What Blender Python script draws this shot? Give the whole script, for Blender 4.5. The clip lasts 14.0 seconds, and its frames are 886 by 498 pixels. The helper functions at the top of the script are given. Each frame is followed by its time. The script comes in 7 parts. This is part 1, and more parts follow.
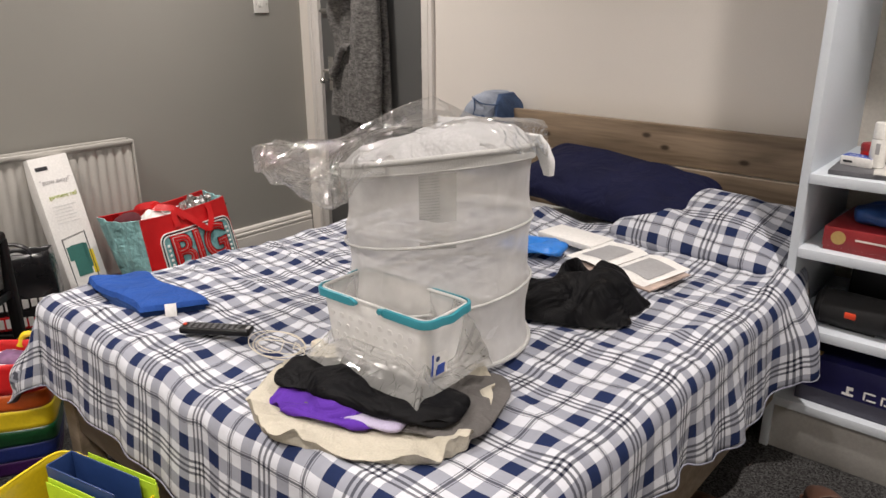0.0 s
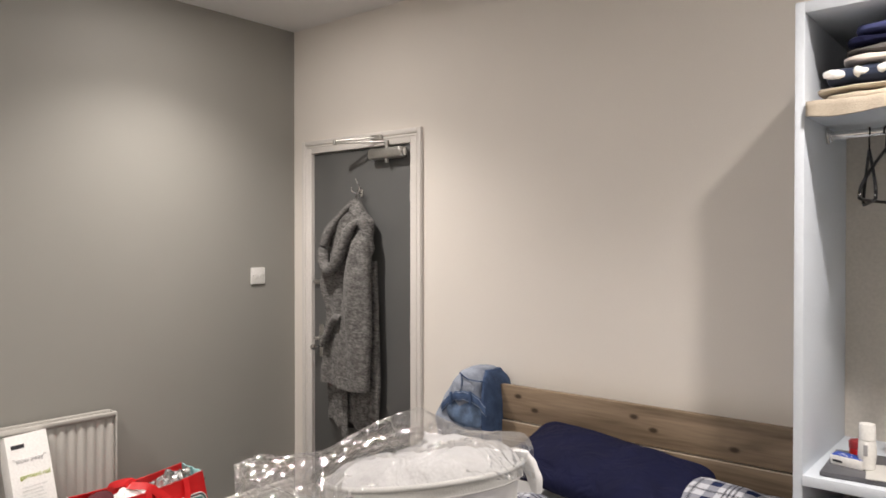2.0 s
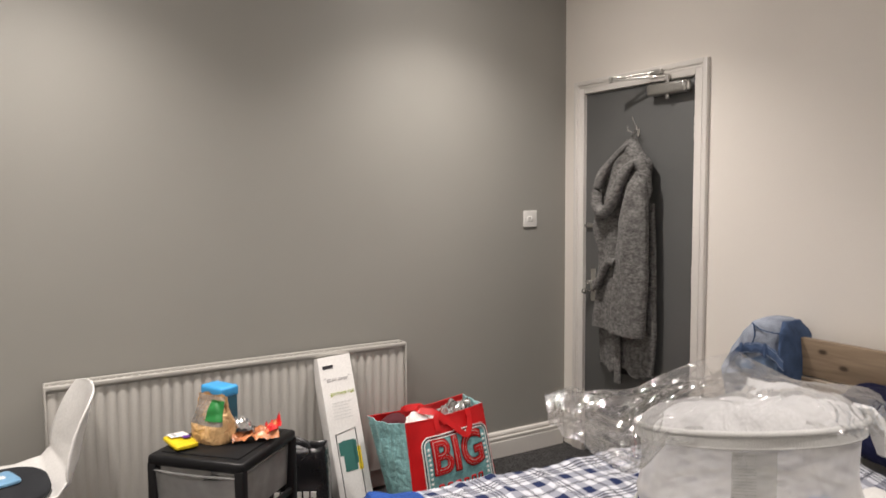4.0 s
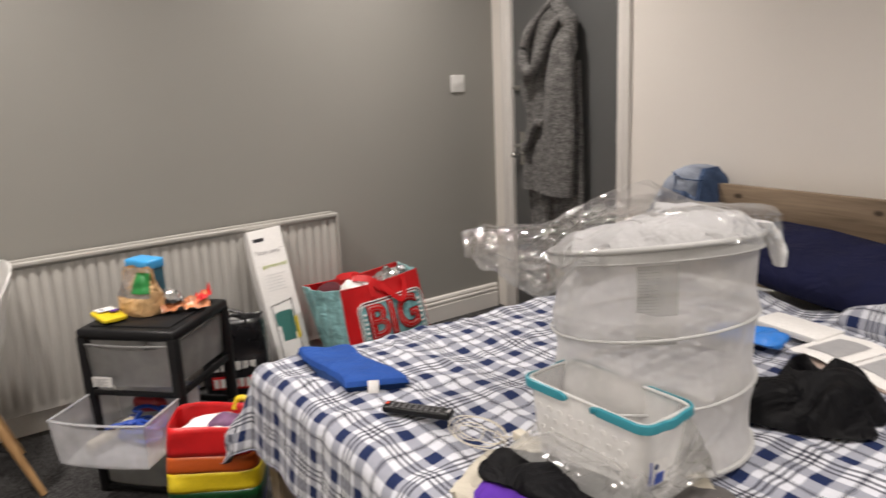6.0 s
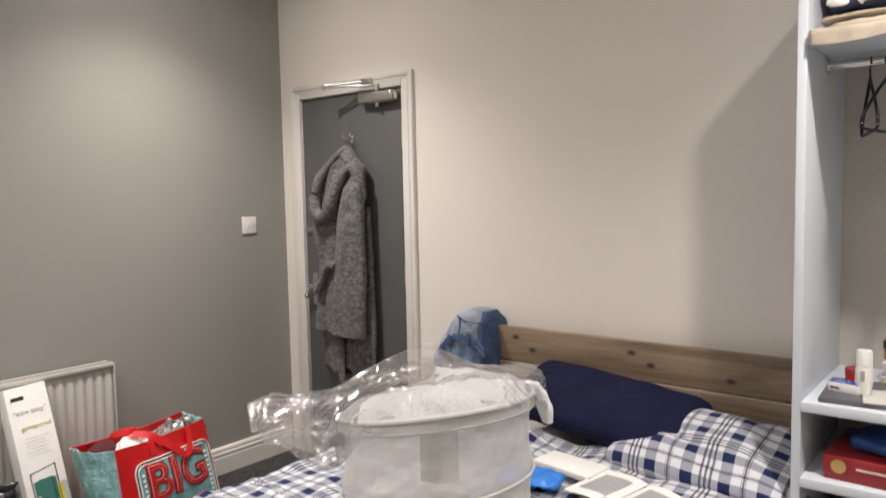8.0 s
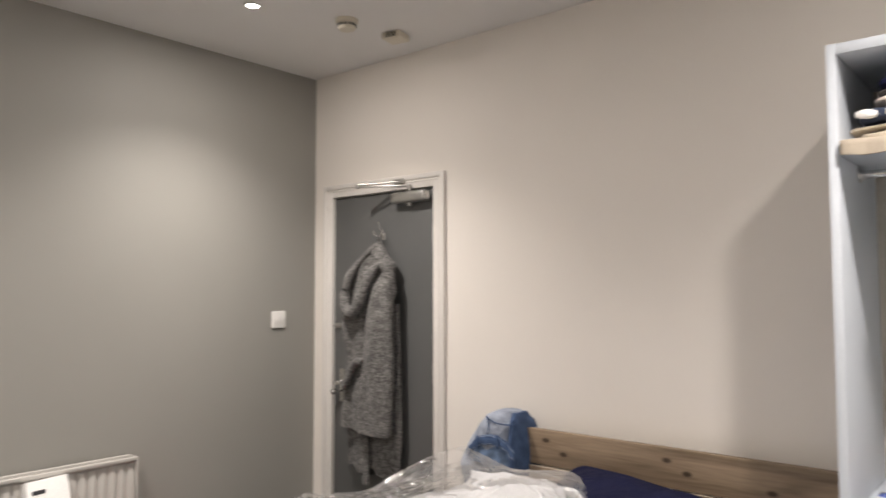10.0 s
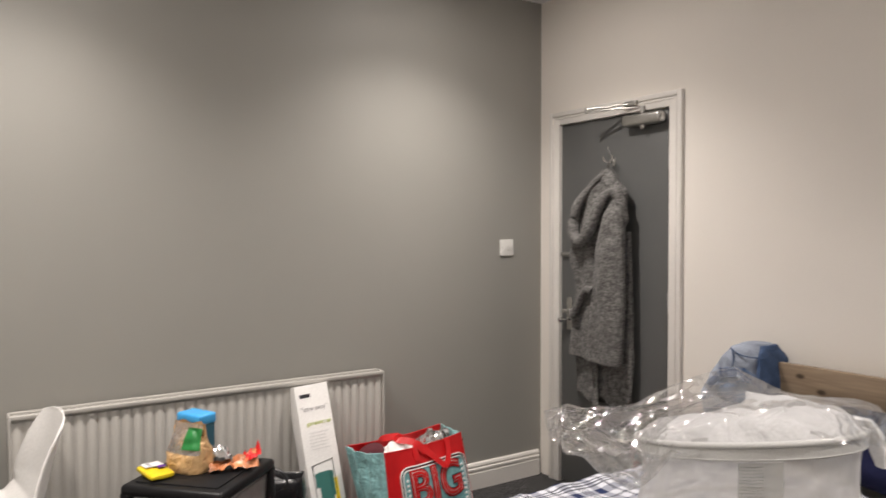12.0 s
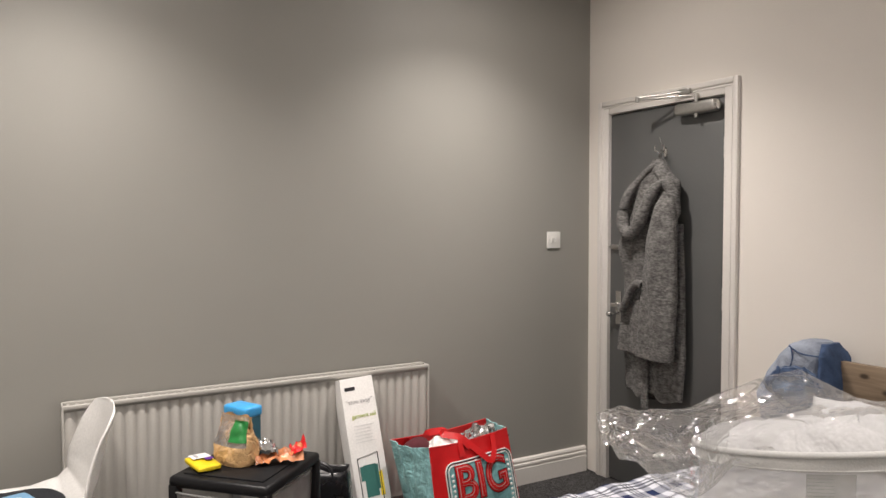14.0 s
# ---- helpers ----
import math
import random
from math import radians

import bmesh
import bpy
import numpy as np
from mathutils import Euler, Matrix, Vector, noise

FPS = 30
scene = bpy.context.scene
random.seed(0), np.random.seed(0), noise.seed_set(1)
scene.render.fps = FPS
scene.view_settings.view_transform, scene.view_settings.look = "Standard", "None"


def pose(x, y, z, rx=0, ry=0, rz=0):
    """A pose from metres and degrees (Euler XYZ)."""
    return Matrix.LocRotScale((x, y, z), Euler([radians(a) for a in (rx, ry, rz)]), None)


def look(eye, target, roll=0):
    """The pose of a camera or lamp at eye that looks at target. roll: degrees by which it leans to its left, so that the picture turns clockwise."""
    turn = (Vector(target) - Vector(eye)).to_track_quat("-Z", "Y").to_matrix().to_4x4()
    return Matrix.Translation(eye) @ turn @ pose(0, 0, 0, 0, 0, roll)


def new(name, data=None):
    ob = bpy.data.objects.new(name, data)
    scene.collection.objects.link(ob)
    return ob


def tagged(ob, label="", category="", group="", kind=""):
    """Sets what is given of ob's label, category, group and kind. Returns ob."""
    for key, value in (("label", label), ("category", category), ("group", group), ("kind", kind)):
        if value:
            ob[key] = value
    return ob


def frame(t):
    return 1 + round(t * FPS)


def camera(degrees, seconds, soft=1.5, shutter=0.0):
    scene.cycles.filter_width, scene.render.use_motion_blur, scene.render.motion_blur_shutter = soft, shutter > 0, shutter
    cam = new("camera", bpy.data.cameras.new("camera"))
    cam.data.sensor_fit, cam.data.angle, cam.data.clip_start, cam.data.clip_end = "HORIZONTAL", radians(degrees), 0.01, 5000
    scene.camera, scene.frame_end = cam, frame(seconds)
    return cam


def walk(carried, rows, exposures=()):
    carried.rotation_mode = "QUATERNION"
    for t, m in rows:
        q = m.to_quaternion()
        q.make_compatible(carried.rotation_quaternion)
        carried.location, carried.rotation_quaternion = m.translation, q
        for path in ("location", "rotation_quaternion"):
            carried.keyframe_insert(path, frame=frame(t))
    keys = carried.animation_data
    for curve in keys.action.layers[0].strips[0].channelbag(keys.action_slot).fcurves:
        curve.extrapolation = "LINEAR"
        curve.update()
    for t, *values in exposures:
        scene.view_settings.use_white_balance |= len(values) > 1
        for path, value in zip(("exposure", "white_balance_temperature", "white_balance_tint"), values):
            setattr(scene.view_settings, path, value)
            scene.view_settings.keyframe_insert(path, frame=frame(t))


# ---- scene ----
cam = camera(62.7, 14.0, shutter=0.5)
PATH = [
    (0, (3.353, -2.668, 1.325), (2.112, -1.239, 0.678), -0.3),
    (0.2, (3.361, -2.669, 1.324), (2.115, -1.244, 0.678), -0.1),
    (0.5, (3.373, -2.67, 1.322), (2.134, -1.228, 0.7), 0.3),
    (0.8, (3.381, -2.670, 1.361), (2.151, -1.196, 0.802), 0.4),
    (1, (3.387, -2.67, 1.387), (2.15, -1.161, 0.951), 0.4),
    (1.2, (3.377, -2.673, 1.417), (2.126, -1.144, 1.106), 0.4),
    (1.5, (3.362, -2.678, 1.462), (2.102, -1.133, 1.303), 0.3),
    (2, (3.352, -2.656, 1.503), (2.065, -1.126, 1.481), -0.0),
    (2.5, (3.336, -2.639, 1.494), (1.962, -1.186, 1.495), -0.1),
    (3, (3.286, -2.673, 1.491), (1.767, -1.373, 1.46), 0.1),
    (3.5, (3.243, -2.717, 1.467), (1.582, -1.605, 1.393), 0.2),
    (3.7, (3.228, -2.73, 1.47), (1.523, -1.689, 1.363), 0.2),
    (5.8, (3.252, -2.695, 1.356), (1.613, -1.642, 0.902), -2.4),
    (6, (3.261, -2.682, 1.359), (1.667, -1.566, 0.895), -2.6),
    (6.5, (3.271, -2.672, 1.359), (1.798, -1.402, 0.892), -2.7),
    (7, (3.292, -2.672, 1.362), (1.934, -1.272, 0.918), -2.5),
    (7.5, (3.317, -2.688, 1.429), (2.028, -1.193, 1.104), -1.8),
    (7.7, (3.309, -2.682, 1.467), (2.045, -1.153, 1.216), -1.6),
    (9.8, (3.291, -2.716, 1.465), (2.051, -1.15, 1.573), -0.2),
    (10, (3.285, -2.72, 1.475), (1.991, -1.199, 1.586), -0.1),
    (10.5, (3.244, -2.726, 1.479), (1.819, -1.327, 1.59), -0.0),
    (11, (3.218, -2.731, 1.482), (1.707, -1.424, 1.576), -0.0),
    (11.5, (3.22, -2.746, 1.468), (1.64, -1.52, 1.507), -0.0),
    (12, (3.181, -2.791, 1.416), (1.516, -1.685, 1.361), -0.1),
    (12.5, (3.171, -2.789, 1.418), (1.459, -1.758, 1.33), -0.3),
    (13, (3.149, -2.783, 1.42), (1.425, -1.772, 1.331), 0.1),
    (13.5, (3.153, -2.78, 1.426), (1.429, -1.768, 1.349), 0.0),
    (14, (3.136, -2.772, 1.425), (1.408, -1.769, 1.344), -0.1),
]
walk(cam, [(t, look(eye, target, roll)) for t, eye, target, roll in PATH],
     exposures=((0, -0.14), (0.8, -0.12), (1.5, -0.02), (2.2, 0.07), (3, -0.03), (3.7, -0.07), (5.8, -0.17), (7.2, -0.14), (7.7, -0.06), (9.8, 0.10), (10.5, 0.10), (11.2, 0.0), (12, -0.08), (14, -0.07)))

# ---- light ----
world = bpy.data.worlds.new("room_world")
scene.world = world
world.use_nodes = True
world.node_tree.nodes["Background"].inputs[0].default_value = (0.9, 0.95, 1.0, 1)
world.node_tree.nodes["Background"].inputs[1].default_value = 0.02
scene.view_settings.exposure = 0.0

CEIL = 2.70
ROOM_X, ROOM_Y = 4.25, -4.2          # right wall and the wall behind
# (1.98, -2.90) is an added, unseen fill lamp; (3.30, -3.15) completes an assumed grid
SPOTS = [(0.67, -0.91), (0.67, -2.66), (1.98, -2.90), (3.30, -1.08), (3.30, -3.15)]
BEAM, SPILL = 168.0, 7.2            # each downlight: a soft beam and the spill of its lens
for sx, sy in SPOTS:
    lamp = bpy.data.lights.new("downlight_beam", "SPOT")
    lamp.energy, lamp.color, lamp.spot_size, lamp.spot_blend, lamp.shadow_soft_size = BEAM, (1.0, 0.914, 0.856), radians(124), 1.0, 0.05
    new("downlight_beam", lamp).matrix_world = pose(sx, sy, CEIL - 0.014)
    lamp = bpy.data.lights.new("downlight_spill", "AREA")
    lamp.shape, lamp.size, lamp.energy, lamp.color = "DISK", 0.06, SPILL, (1.0, 0.914, 0.856)
    new("downlight_spill", lamp).matrix_world = pose(sx, sy, CEIL - 0.012)


# ---- materials ----
def links(nt):
    return nt.nodes, nt.links


def mat(name, col, rough=0.6, metal=0.0, var=0.10, scale=6.0, bump=0.12, bscale=120.0, spec=0.5, fine=0.06, sheen=0.0, alpha=None, stretch=None, wr=0.0, wscale=16.0):
    """Principled material with broad and fine variation and a fine relief, in metres of the object."""
    m = bpy.data.materials.new(name)
    m.use_nodes = True
    n, l = links(m.node_tree)
    b = n["Principled BSDF"]
    tc = n.new("ShaderNodeTexCoord")
    src = tc.outputs["Object"]
    if stretch:
        mp = n.new("ShaderNodeMapping")
        mp.inputs["Scale"].default_value = stretch
        l.new(src, mp.inputs[0])
        src = mp.outputs[0]
    big, small = n.new("ShaderNodeTexNoise"), n.new("ShaderNodeTexNoise")
    big.inputs["Scale"].default_value, small.inputs["Scale"].default_value = scale, bscale
    big.inputs["Detail"].default_value, small.inputs["Detail"].default_value = 5, 3
    l.new(src, big.inputs["Vector"]), l.new(src, small.inputs["Vector"])
    r1 = n.new("ShaderNodeMapRange")
    r1.inputs[1].default_value, r1.inputs[2].default_value = 0.3, 0.7
    r1.inputs[3].default_value, r1.inputs[4].default_value = 1 - var, 1 + var
    l.new(big.outputs[0], r1.inputs[0])
    r2 = n.new("ShaderNodeMapRange")
    r2.inputs[1].default_value, r2.inputs[2].default_value = 0.3, 0.7
    r2.inputs[3].default_value, r2.inputs[4].default_value = 1 - fine, 1 + fine
    l.new(small.outputs[0], r2.inputs[0])
    mul = n.new("ShaderNodeMath")
    mul.operation = "MULTIPLY"
    l.new(r1.outputs[0], mul.inputs[0]), l.new(r2.outputs[0], mul.inputs[1])
    vm = n.new("ShaderNodeVectorMath")
    vm.operation = "SCALE"
    vm.inputs[0].default_value = col
    l.new(mul.outputs[0], vm.inputs["Scale"])
    l.new(vm.outputs[0], b.inputs["Base Color"])
    rr = n.new("ShaderNodeMapRange")
    rr.inputs[3].default_value, rr.inputs[4].default_value = max(0.02, rough - 0.08), min(1, rough + 0.08)
    l.new(big.outputs[0], rr.inputs[0]), l.new(rr.outputs[0], b.inputs["Roughness"])
    b.inputs["Metallic"].default_value, b.inputs["Specular IOR Level"].default_value = metal, spec
    b.inputs["Sheen Weight"].default_value = sheen
    if bump:
        bp = n.new("ShaderNodeBump")
        bp.inputs["Strength"].default_value, bp.inputs["Distance"].default_value = bump, 0.004
        l.new(small.outputs[0], bp.inputs["Height"]), l.new(bp.outputs[0], b.inputs["Normal"])
    if wr:
        wn = n.new("ShaderNodeTexNoise")
        wn.inputs["Scale"].default_value, wn.inputs["Detail"].default_value, wn.inputs["Distortion"].default_value = wscale, 3, 0.8
        l.new(tc.outputs["Object"], wn.inputs["Vector"])
        wb = n.new("ShaderNodeBump")
        wb.inputs["Strength"].default_value, wb.inputs["Distance"].default_value = 0.8, wr
        l.new(wn.outputs[0], wb.inputs["Height"]), l.new(wb.outputs[0], b.inputs["Normal"])
        if bump:
            l.new(bp.outputs[0], wb.inputs["Normal"])
    if alpha is not None:
        b.inputs["Alpha"].default_value = alpha
    return m


def film_mat(name, clear, gloss_rough, milk, base=0.05, milk_col=(0.85, 0.85, 0.85), gain=1.0, crease=0.0):
    """A thin see-through sheet: clear, with a gloss by angle and a little milky body."""
    m = bpy.data.materials.new(name)
    m.use_nodes = True
    n, l = links(m.node_tree)
    n.remove(n["Principled BSDF"])
    out = n["Material Output"]
    tr, gl, df, tl = (n.new("ShaderNodeBsdf" + k) for k in ("Transparent", "Glossy", "Diffuse", "Translucent"))
    tr.inputs[0].default_value = (clear, clear, clear, 1)
    gl.inputs["Roughness"].default_value = gloss_rough
    df.inputs[0].default_value = tl.inputs[0].default_value = (*milk_col, 1)
    body = n.new("ShaderNodeMixShader")
    l.new(df.outputs[0], body.inputs[1]), l.new(tl.outputs[0], body.inputs[2])
    tc, nz = n.new("ShaderNodeTexCoord"), n.new("ShaderNodeTexNoise")
    nz.inputs["Scale"].default_value, nz.inputs["Detail"].default_value = 14, 4
    l.new(tc.outputs["Object"], nz.inputs["Vector"])
    mr = n.new("ShaderNodeMapRange")
    mr.inputs[3].default_value, mr.inputs[4].default_value = milk * 0.6, milk * 1.4
    l.new(nz.outputs[0], mr.inputs[0])
    mix1, mix2 = n.new("ShaderNodeMixShader"), n.new("ShaderNodeMixShader")
    l.new(mr.outputs[0], mix1.inputs[0]), l.new(tr.outputs[0], mix1.inputs[1]), l.new(body.outputs[0], mix1.inputs[2])
    fr = n.new("ShaderNodeFresnel")
    fr.inputs[0].default_value = 1.45
    ma = n.new("ShaderNodeMath")
    ma.operation, ma.use_clamp = "MULTIPLY_ADD", True
    ma.inputs[1].default_value, ma.inputs[2].default_value = gain, base
    l.new(fr.outputs[0], ma.inputs[0]), l.new(ma.outputs[0], mix2.inputs[0])
    if crease:
        v1, v2 = n.new("ShaderNodeTexVoronoi"), n.new("ShaderNodeTexVoronoi")
        wob = n.new("ShaderNodeTexNoise")
        wob.inputs["Scale"].default_value = 9
        ad = n.new("ShaderNodeVectorMath")
        ad.operation, ad.inputs[1].default_value = "MULTIPLY_ADD", (0.12, 0.12, 0.12)
        l.new(tc.outputs["Object"], wob.inputs["Vector"]), l.new(wob.outputs["Color"], ad.inputs[0]), l.new(tc.outputs["Object"], ad.inputs[2])
        for v, sc in ((v1, 15), (v2, 38)):
            v.feature, v.inputs["Scale"].default_value = "DISTANCE_TO_EDGE", sc
            l.new(ad.outputs[0], v.inputs["Vector"])
        sharp = []
        for v, wd in ((v1, 0.10), (v2, 0.12)):
            k = n.new("ShaderNodeMapRange")
            k.interpolation_type = "SMOOTHSTEP"
            k.inputs[2].default_value, k.inputs[3].default_value, k.inputs[4].default_value = wd, 1, 0
            l.new(v.outputs["Distance"], k.inputs[0])
            sharp.append(k.outputs[0])
        sm = n.new("ShaderNodeMath")
        sm.operation, sm.inputs[1].default_value = "MULTIPLY_ADD", 0.35
        l.new(sharp[1], sm.inputs[0]), l.new(sharp[0], sm.inputs[2])
        bp = n.new("ShaderNodeBump")
        bp.inputs["Strength"].default_value, bp.inputs["Distance"].default_value = 1.0, crease
        l.new(sm.outputs[0], bp.inputs["Height"])
        l.new(bp.outputs[0], gl.inputs["Normal"]), l.new(bp.outputs[0], fr.inputs["Normal"])
    l.new(mix1.outputs[0], mix2.inputs[1]), l.new(gl.outputs[0], mix2.inputs[2])
    l.new(mix2.outputs[0], out.inputs[0])
    return m


def glow_mat(name, col, strength):
    m = bpy.data.materials.new(name)
    m.use_nodes = True
    b = m.node_tree.nodes["Principled BSDF"]
    b.inputs["Base Color"].default_value = (*col, 1)
    b.inputs["Emission Color"].default_value, b.inputs["Emission Strength"].default_value = (*col, 1), strength
    return m


def plaid_mat(name, white=(0.60, 0.615, 0.668), navy=(0.011, 0.021, 0.072), dark=(0.008, 0.010, 0.024), repeat=(0.228, 0.212), start=(1.928, -1.695)):
    """Woven check: navy bands, with a pair and a triple of thin lines between them, both ways, on cloth coordinates in metres."""
    m = bpy.data.materials.new(name)
    m.use_nodes = True
    n, l = links(m.node_tree)
    b = n["Principled BSDF"]
    uv = n.new("ShaderNodeUVMap")
    sep = n.new("ShaderNodeSeparateXYZ")
    l.new(uv.outputs[0], sep.inputs[0])

    def ramp(socket, stops, size, at):
        d = n.new("ShaderNodeMath")
        d.operation, d.inputs[1].default_value, d.inputs[2].default_value = "MULTIPLY_ADD", 1 / size, 50 - at / size
        l.new(socket, d.inputs[0])
        f = n.new("ShaderNodeMath")
        f.operation = "FRACT"
        l.new(d.outputs[0], f.inputs[0])
        c = n.new("ShaderNodeValToRGB")
        c.color_ramp.interpolation = "CONSTANT"
        e = c.color_ramp.elements
        e[0].position, e[0].color = stops[0][0], (stops[0][1],) * 3 + (1,)
        e[1].position, e[1].color = stops[1][0], (stops[1][1],) * 3 + (1,)
        for p, v in stops[2:]:
            x = e.new(p)
            x.color = (v, v, v, 1)
        l.new(f.outputs[0], c.inputs[0])
        return c.outputs[0]

    bands = [(0.0, 1), (0.160, 0), (0.50, 1), (0.660, 0)]
    pair = (0.293, 0.301, 0.316, 0.340, 0.355, 0.363)
    triple = (0.748, 0.780, 0.814, 0.846, 0.880, 0.912)
    lines = [(0.0, 0)]
    for k, p in enumerate(pair + triple):
        lines.append((p, 1 - k % 2))
    cover = []
    for ax in (0, 1):
        cover.append((ramp(sep.outputs[ax], bands, repeat[ax], start[ax]), ramp(sep.outputs[ax], lines, repeat[ax], start[ax])))

    def math(op, a, c):
        k = n.new("ShaderNodeMath")
        k.operation = op
        for s, v in zip(k.inputs, (a, c)):
            if isinstance(v, float):
                s.default_value = v
            else:
                l.new(v, s)
        return k.outputs[0]

    bandsum = math("POWER", math("MULTIPLY", math("ADD", cover[0][0], cover[1][0]), 0.5), 0.98)
    linesum = math("POWER", math("MULTIPLY", math("ADD", cover[0][1], cover[1][1]), 0.5), 0.42)

    def mixc(fac, a, c):
        k = n.new("ShaderNodeMix")
        k.data_type = "RGBA"
        l.new(fac, k.inputs[0])
        for s, v in ((k.inputs[6], a), (k.inputs[7], c)):
            if isinstance(v, tuple):
                s.default_value = (*v, 1)
            else:
                l.new(v, s)
        return k.outputs[2]

    col = mixc(bandsum, white, navy)
    col = mixc(linesum, col, dark)
    tc, nz = n.new("ShaderNodeTexCoord"), n.new("ShaderNodeTexNoise")
    nz.inputs["Scale"].default_value, nz.inputs["Detail"].default_value = 40, 6
    l.new(tc.outputs["Object"], nz.inputs["Vector"])
    mr = n.new("ShaderNodeMapRange")
    mr.inputs[3].default_value, mr.inputs[4].default_value = 0.90, 1.08
    l.new(nz.outputs[0], mr.inputs[0])
    sc = n.new("ShaderNodeVectorMath")
    sc.operation = "SCALE"
    l.new(col, sc.inputs[0]), l.new(mr.outputs[0], sc.inputs["Scale"])
    l.new(sc.outputs[0], b.inputs["Base Color"])
    b.inputs["Roughness"].default_value, b.inputs["Specular IOR Level"].default_value = 0.85, 0.2
    nz2 = n.new("ShaderNodeTexNoise")
    nz2.inputs["Scale"].default_value, nz2.inputs["Detail"].default_value = 22, 3
    l.new(tc.outputs["Object"], nz2.inputs["Vector"])
    bp = n.new("ShaderNodeBump")
    bp.inputs["Strength"].default_value, bp.inputs["Distance"].default_value = 0.35, 0.012
    l.new(nz2.outputs[0], bp.inputs["Height"]), l.new(bp.outputs[0], b.inputs["Normal"])
    return m


def wood_mat(name, light, dark, axis=0, scale=1.0, rough=0.5, knots=False):
    """Straight-grained wood along one axis of the object, with growth lines and, if wanted, knots."""
    m = bpy.data.materials.new(name)
    m.use_nodes = True
    n, l = links(m.node_tree)
    b = n["Principled BSDF"]
    tc, mp = n.new("ShaderNodeTexCoord"), n.new("ShaderNodeMapping")
    s = [9.0 * scale] * 3
    s[axis] = 0.7 * scale
    mp.inputs["Scale"].default_value = s
    l.new(tc.outputs["Object"], mp.inputs[0])
    oi = n.new("ShaderNodeObjectInfo")
    add = n.new("ShaderNodeVectorMath")
    l.new(mp.outputs[0], add.inputs[0])
    cx = n.new("ShaderNodeCombineXYZ")
    mm = n.new("ShaderNodeMath")
    mm.operation, mm.inputs[1].default_value = "MULTIPLY", 17.0
    l.new(oi.outputs["Random"], mm.inputs[0])
    for k in range(3):
        l.new(mm.outputs[0], cx.inputs[k])
    l.new(cx.outputs[0], add.inputs[1])
    n1, n2 = n.new("ShaderNodeTexNoise"), n.new("ShaderNodeTexNoise")
    n1.inputs["Scale"].default_value, n1.inputs["Detail"].default_value, n1.inputs["Distortion"].default_value = 1.6, 8, 1.2
    n2.inputs["Scale"].default_value, n2.inputs["Detail"].default_value = 9.0, 4
    l.new(add.outputs[0], n1.inputs["Vector"]), l.new(add.outputs[0], n2.inputs["Vector"])
    av = n.new("ShaderNodeMath")
    av.operation, av.inputs[1].default_value = "MULTIPLY_ADD", 0.35
    l.new(n2.outputs[0], av.inputs[0]), l.new(n1.outputs[0], av.inputs[2])
    cr = n.new("ShaderNodeValToRGB")
    e = cr.color_ramp.elements
    e[0].position, e[0].color, e[1].position, e[1].color = 0.45, (*dark, 1), 0.85, (*light, 1)
    l.new(av.outputs[0], cr.inputs[0])
    col = cr.outputs[0]
    if knots:
        vo = n.new("ShaderNodeTexVoronoi")
        mk = n.new("ShaderNodeMapping")
        mk.inputs["Scale"].default_value, mk.inputs["Rotation"].default_value = (3.6, 4.0, 6.5), (radians(90), 0, 0)
        vo.voronoi_dimensions = "2D"
        l.new(tc.outputs["Object"], mk.inputs[0]), l.new(mk.outputs[0], vo.inputs["Vector"])
        vo.inputs["Scale"].default_value = 1.0
        rk = n.new("ShaderNodeMapRange")
        rk.inputs[1].default_value, rk.inputs[2].default_value, rk.inputs[3].default_value, rk.inputs[4].default_value = 0.035, 0.085, 1, 0
        l.new(vo.outputs["Distance"], rk.inputs[0])
        mx = n.new("ShaderNodeMix")
        mx.data_type = "RGBA"
        mx.inputs[7].default_value = (dark[0] * 0.35, dark[1] * 0.3, dark[2] * 0.25, 1)
        l.new(rk.outputs[0], mx.inputs[0]), l.new(col, mx.inputs[6])
        col = mx.outputs[2]
    l.new(col, b.inputs["Base Color"])
    b.inputs["Roughness"].default_value = rough
    bp = n.new("ShaderNodeBump")
    bp.inputs["Strength"].default_value, bp.inputs["Distance"].default_value = 0.15, 0.003
    l.new(av.outputs[0], bp.inputs["Height"]), l.new(bp.outputs[0], b.inputs["Normal"])
    return m


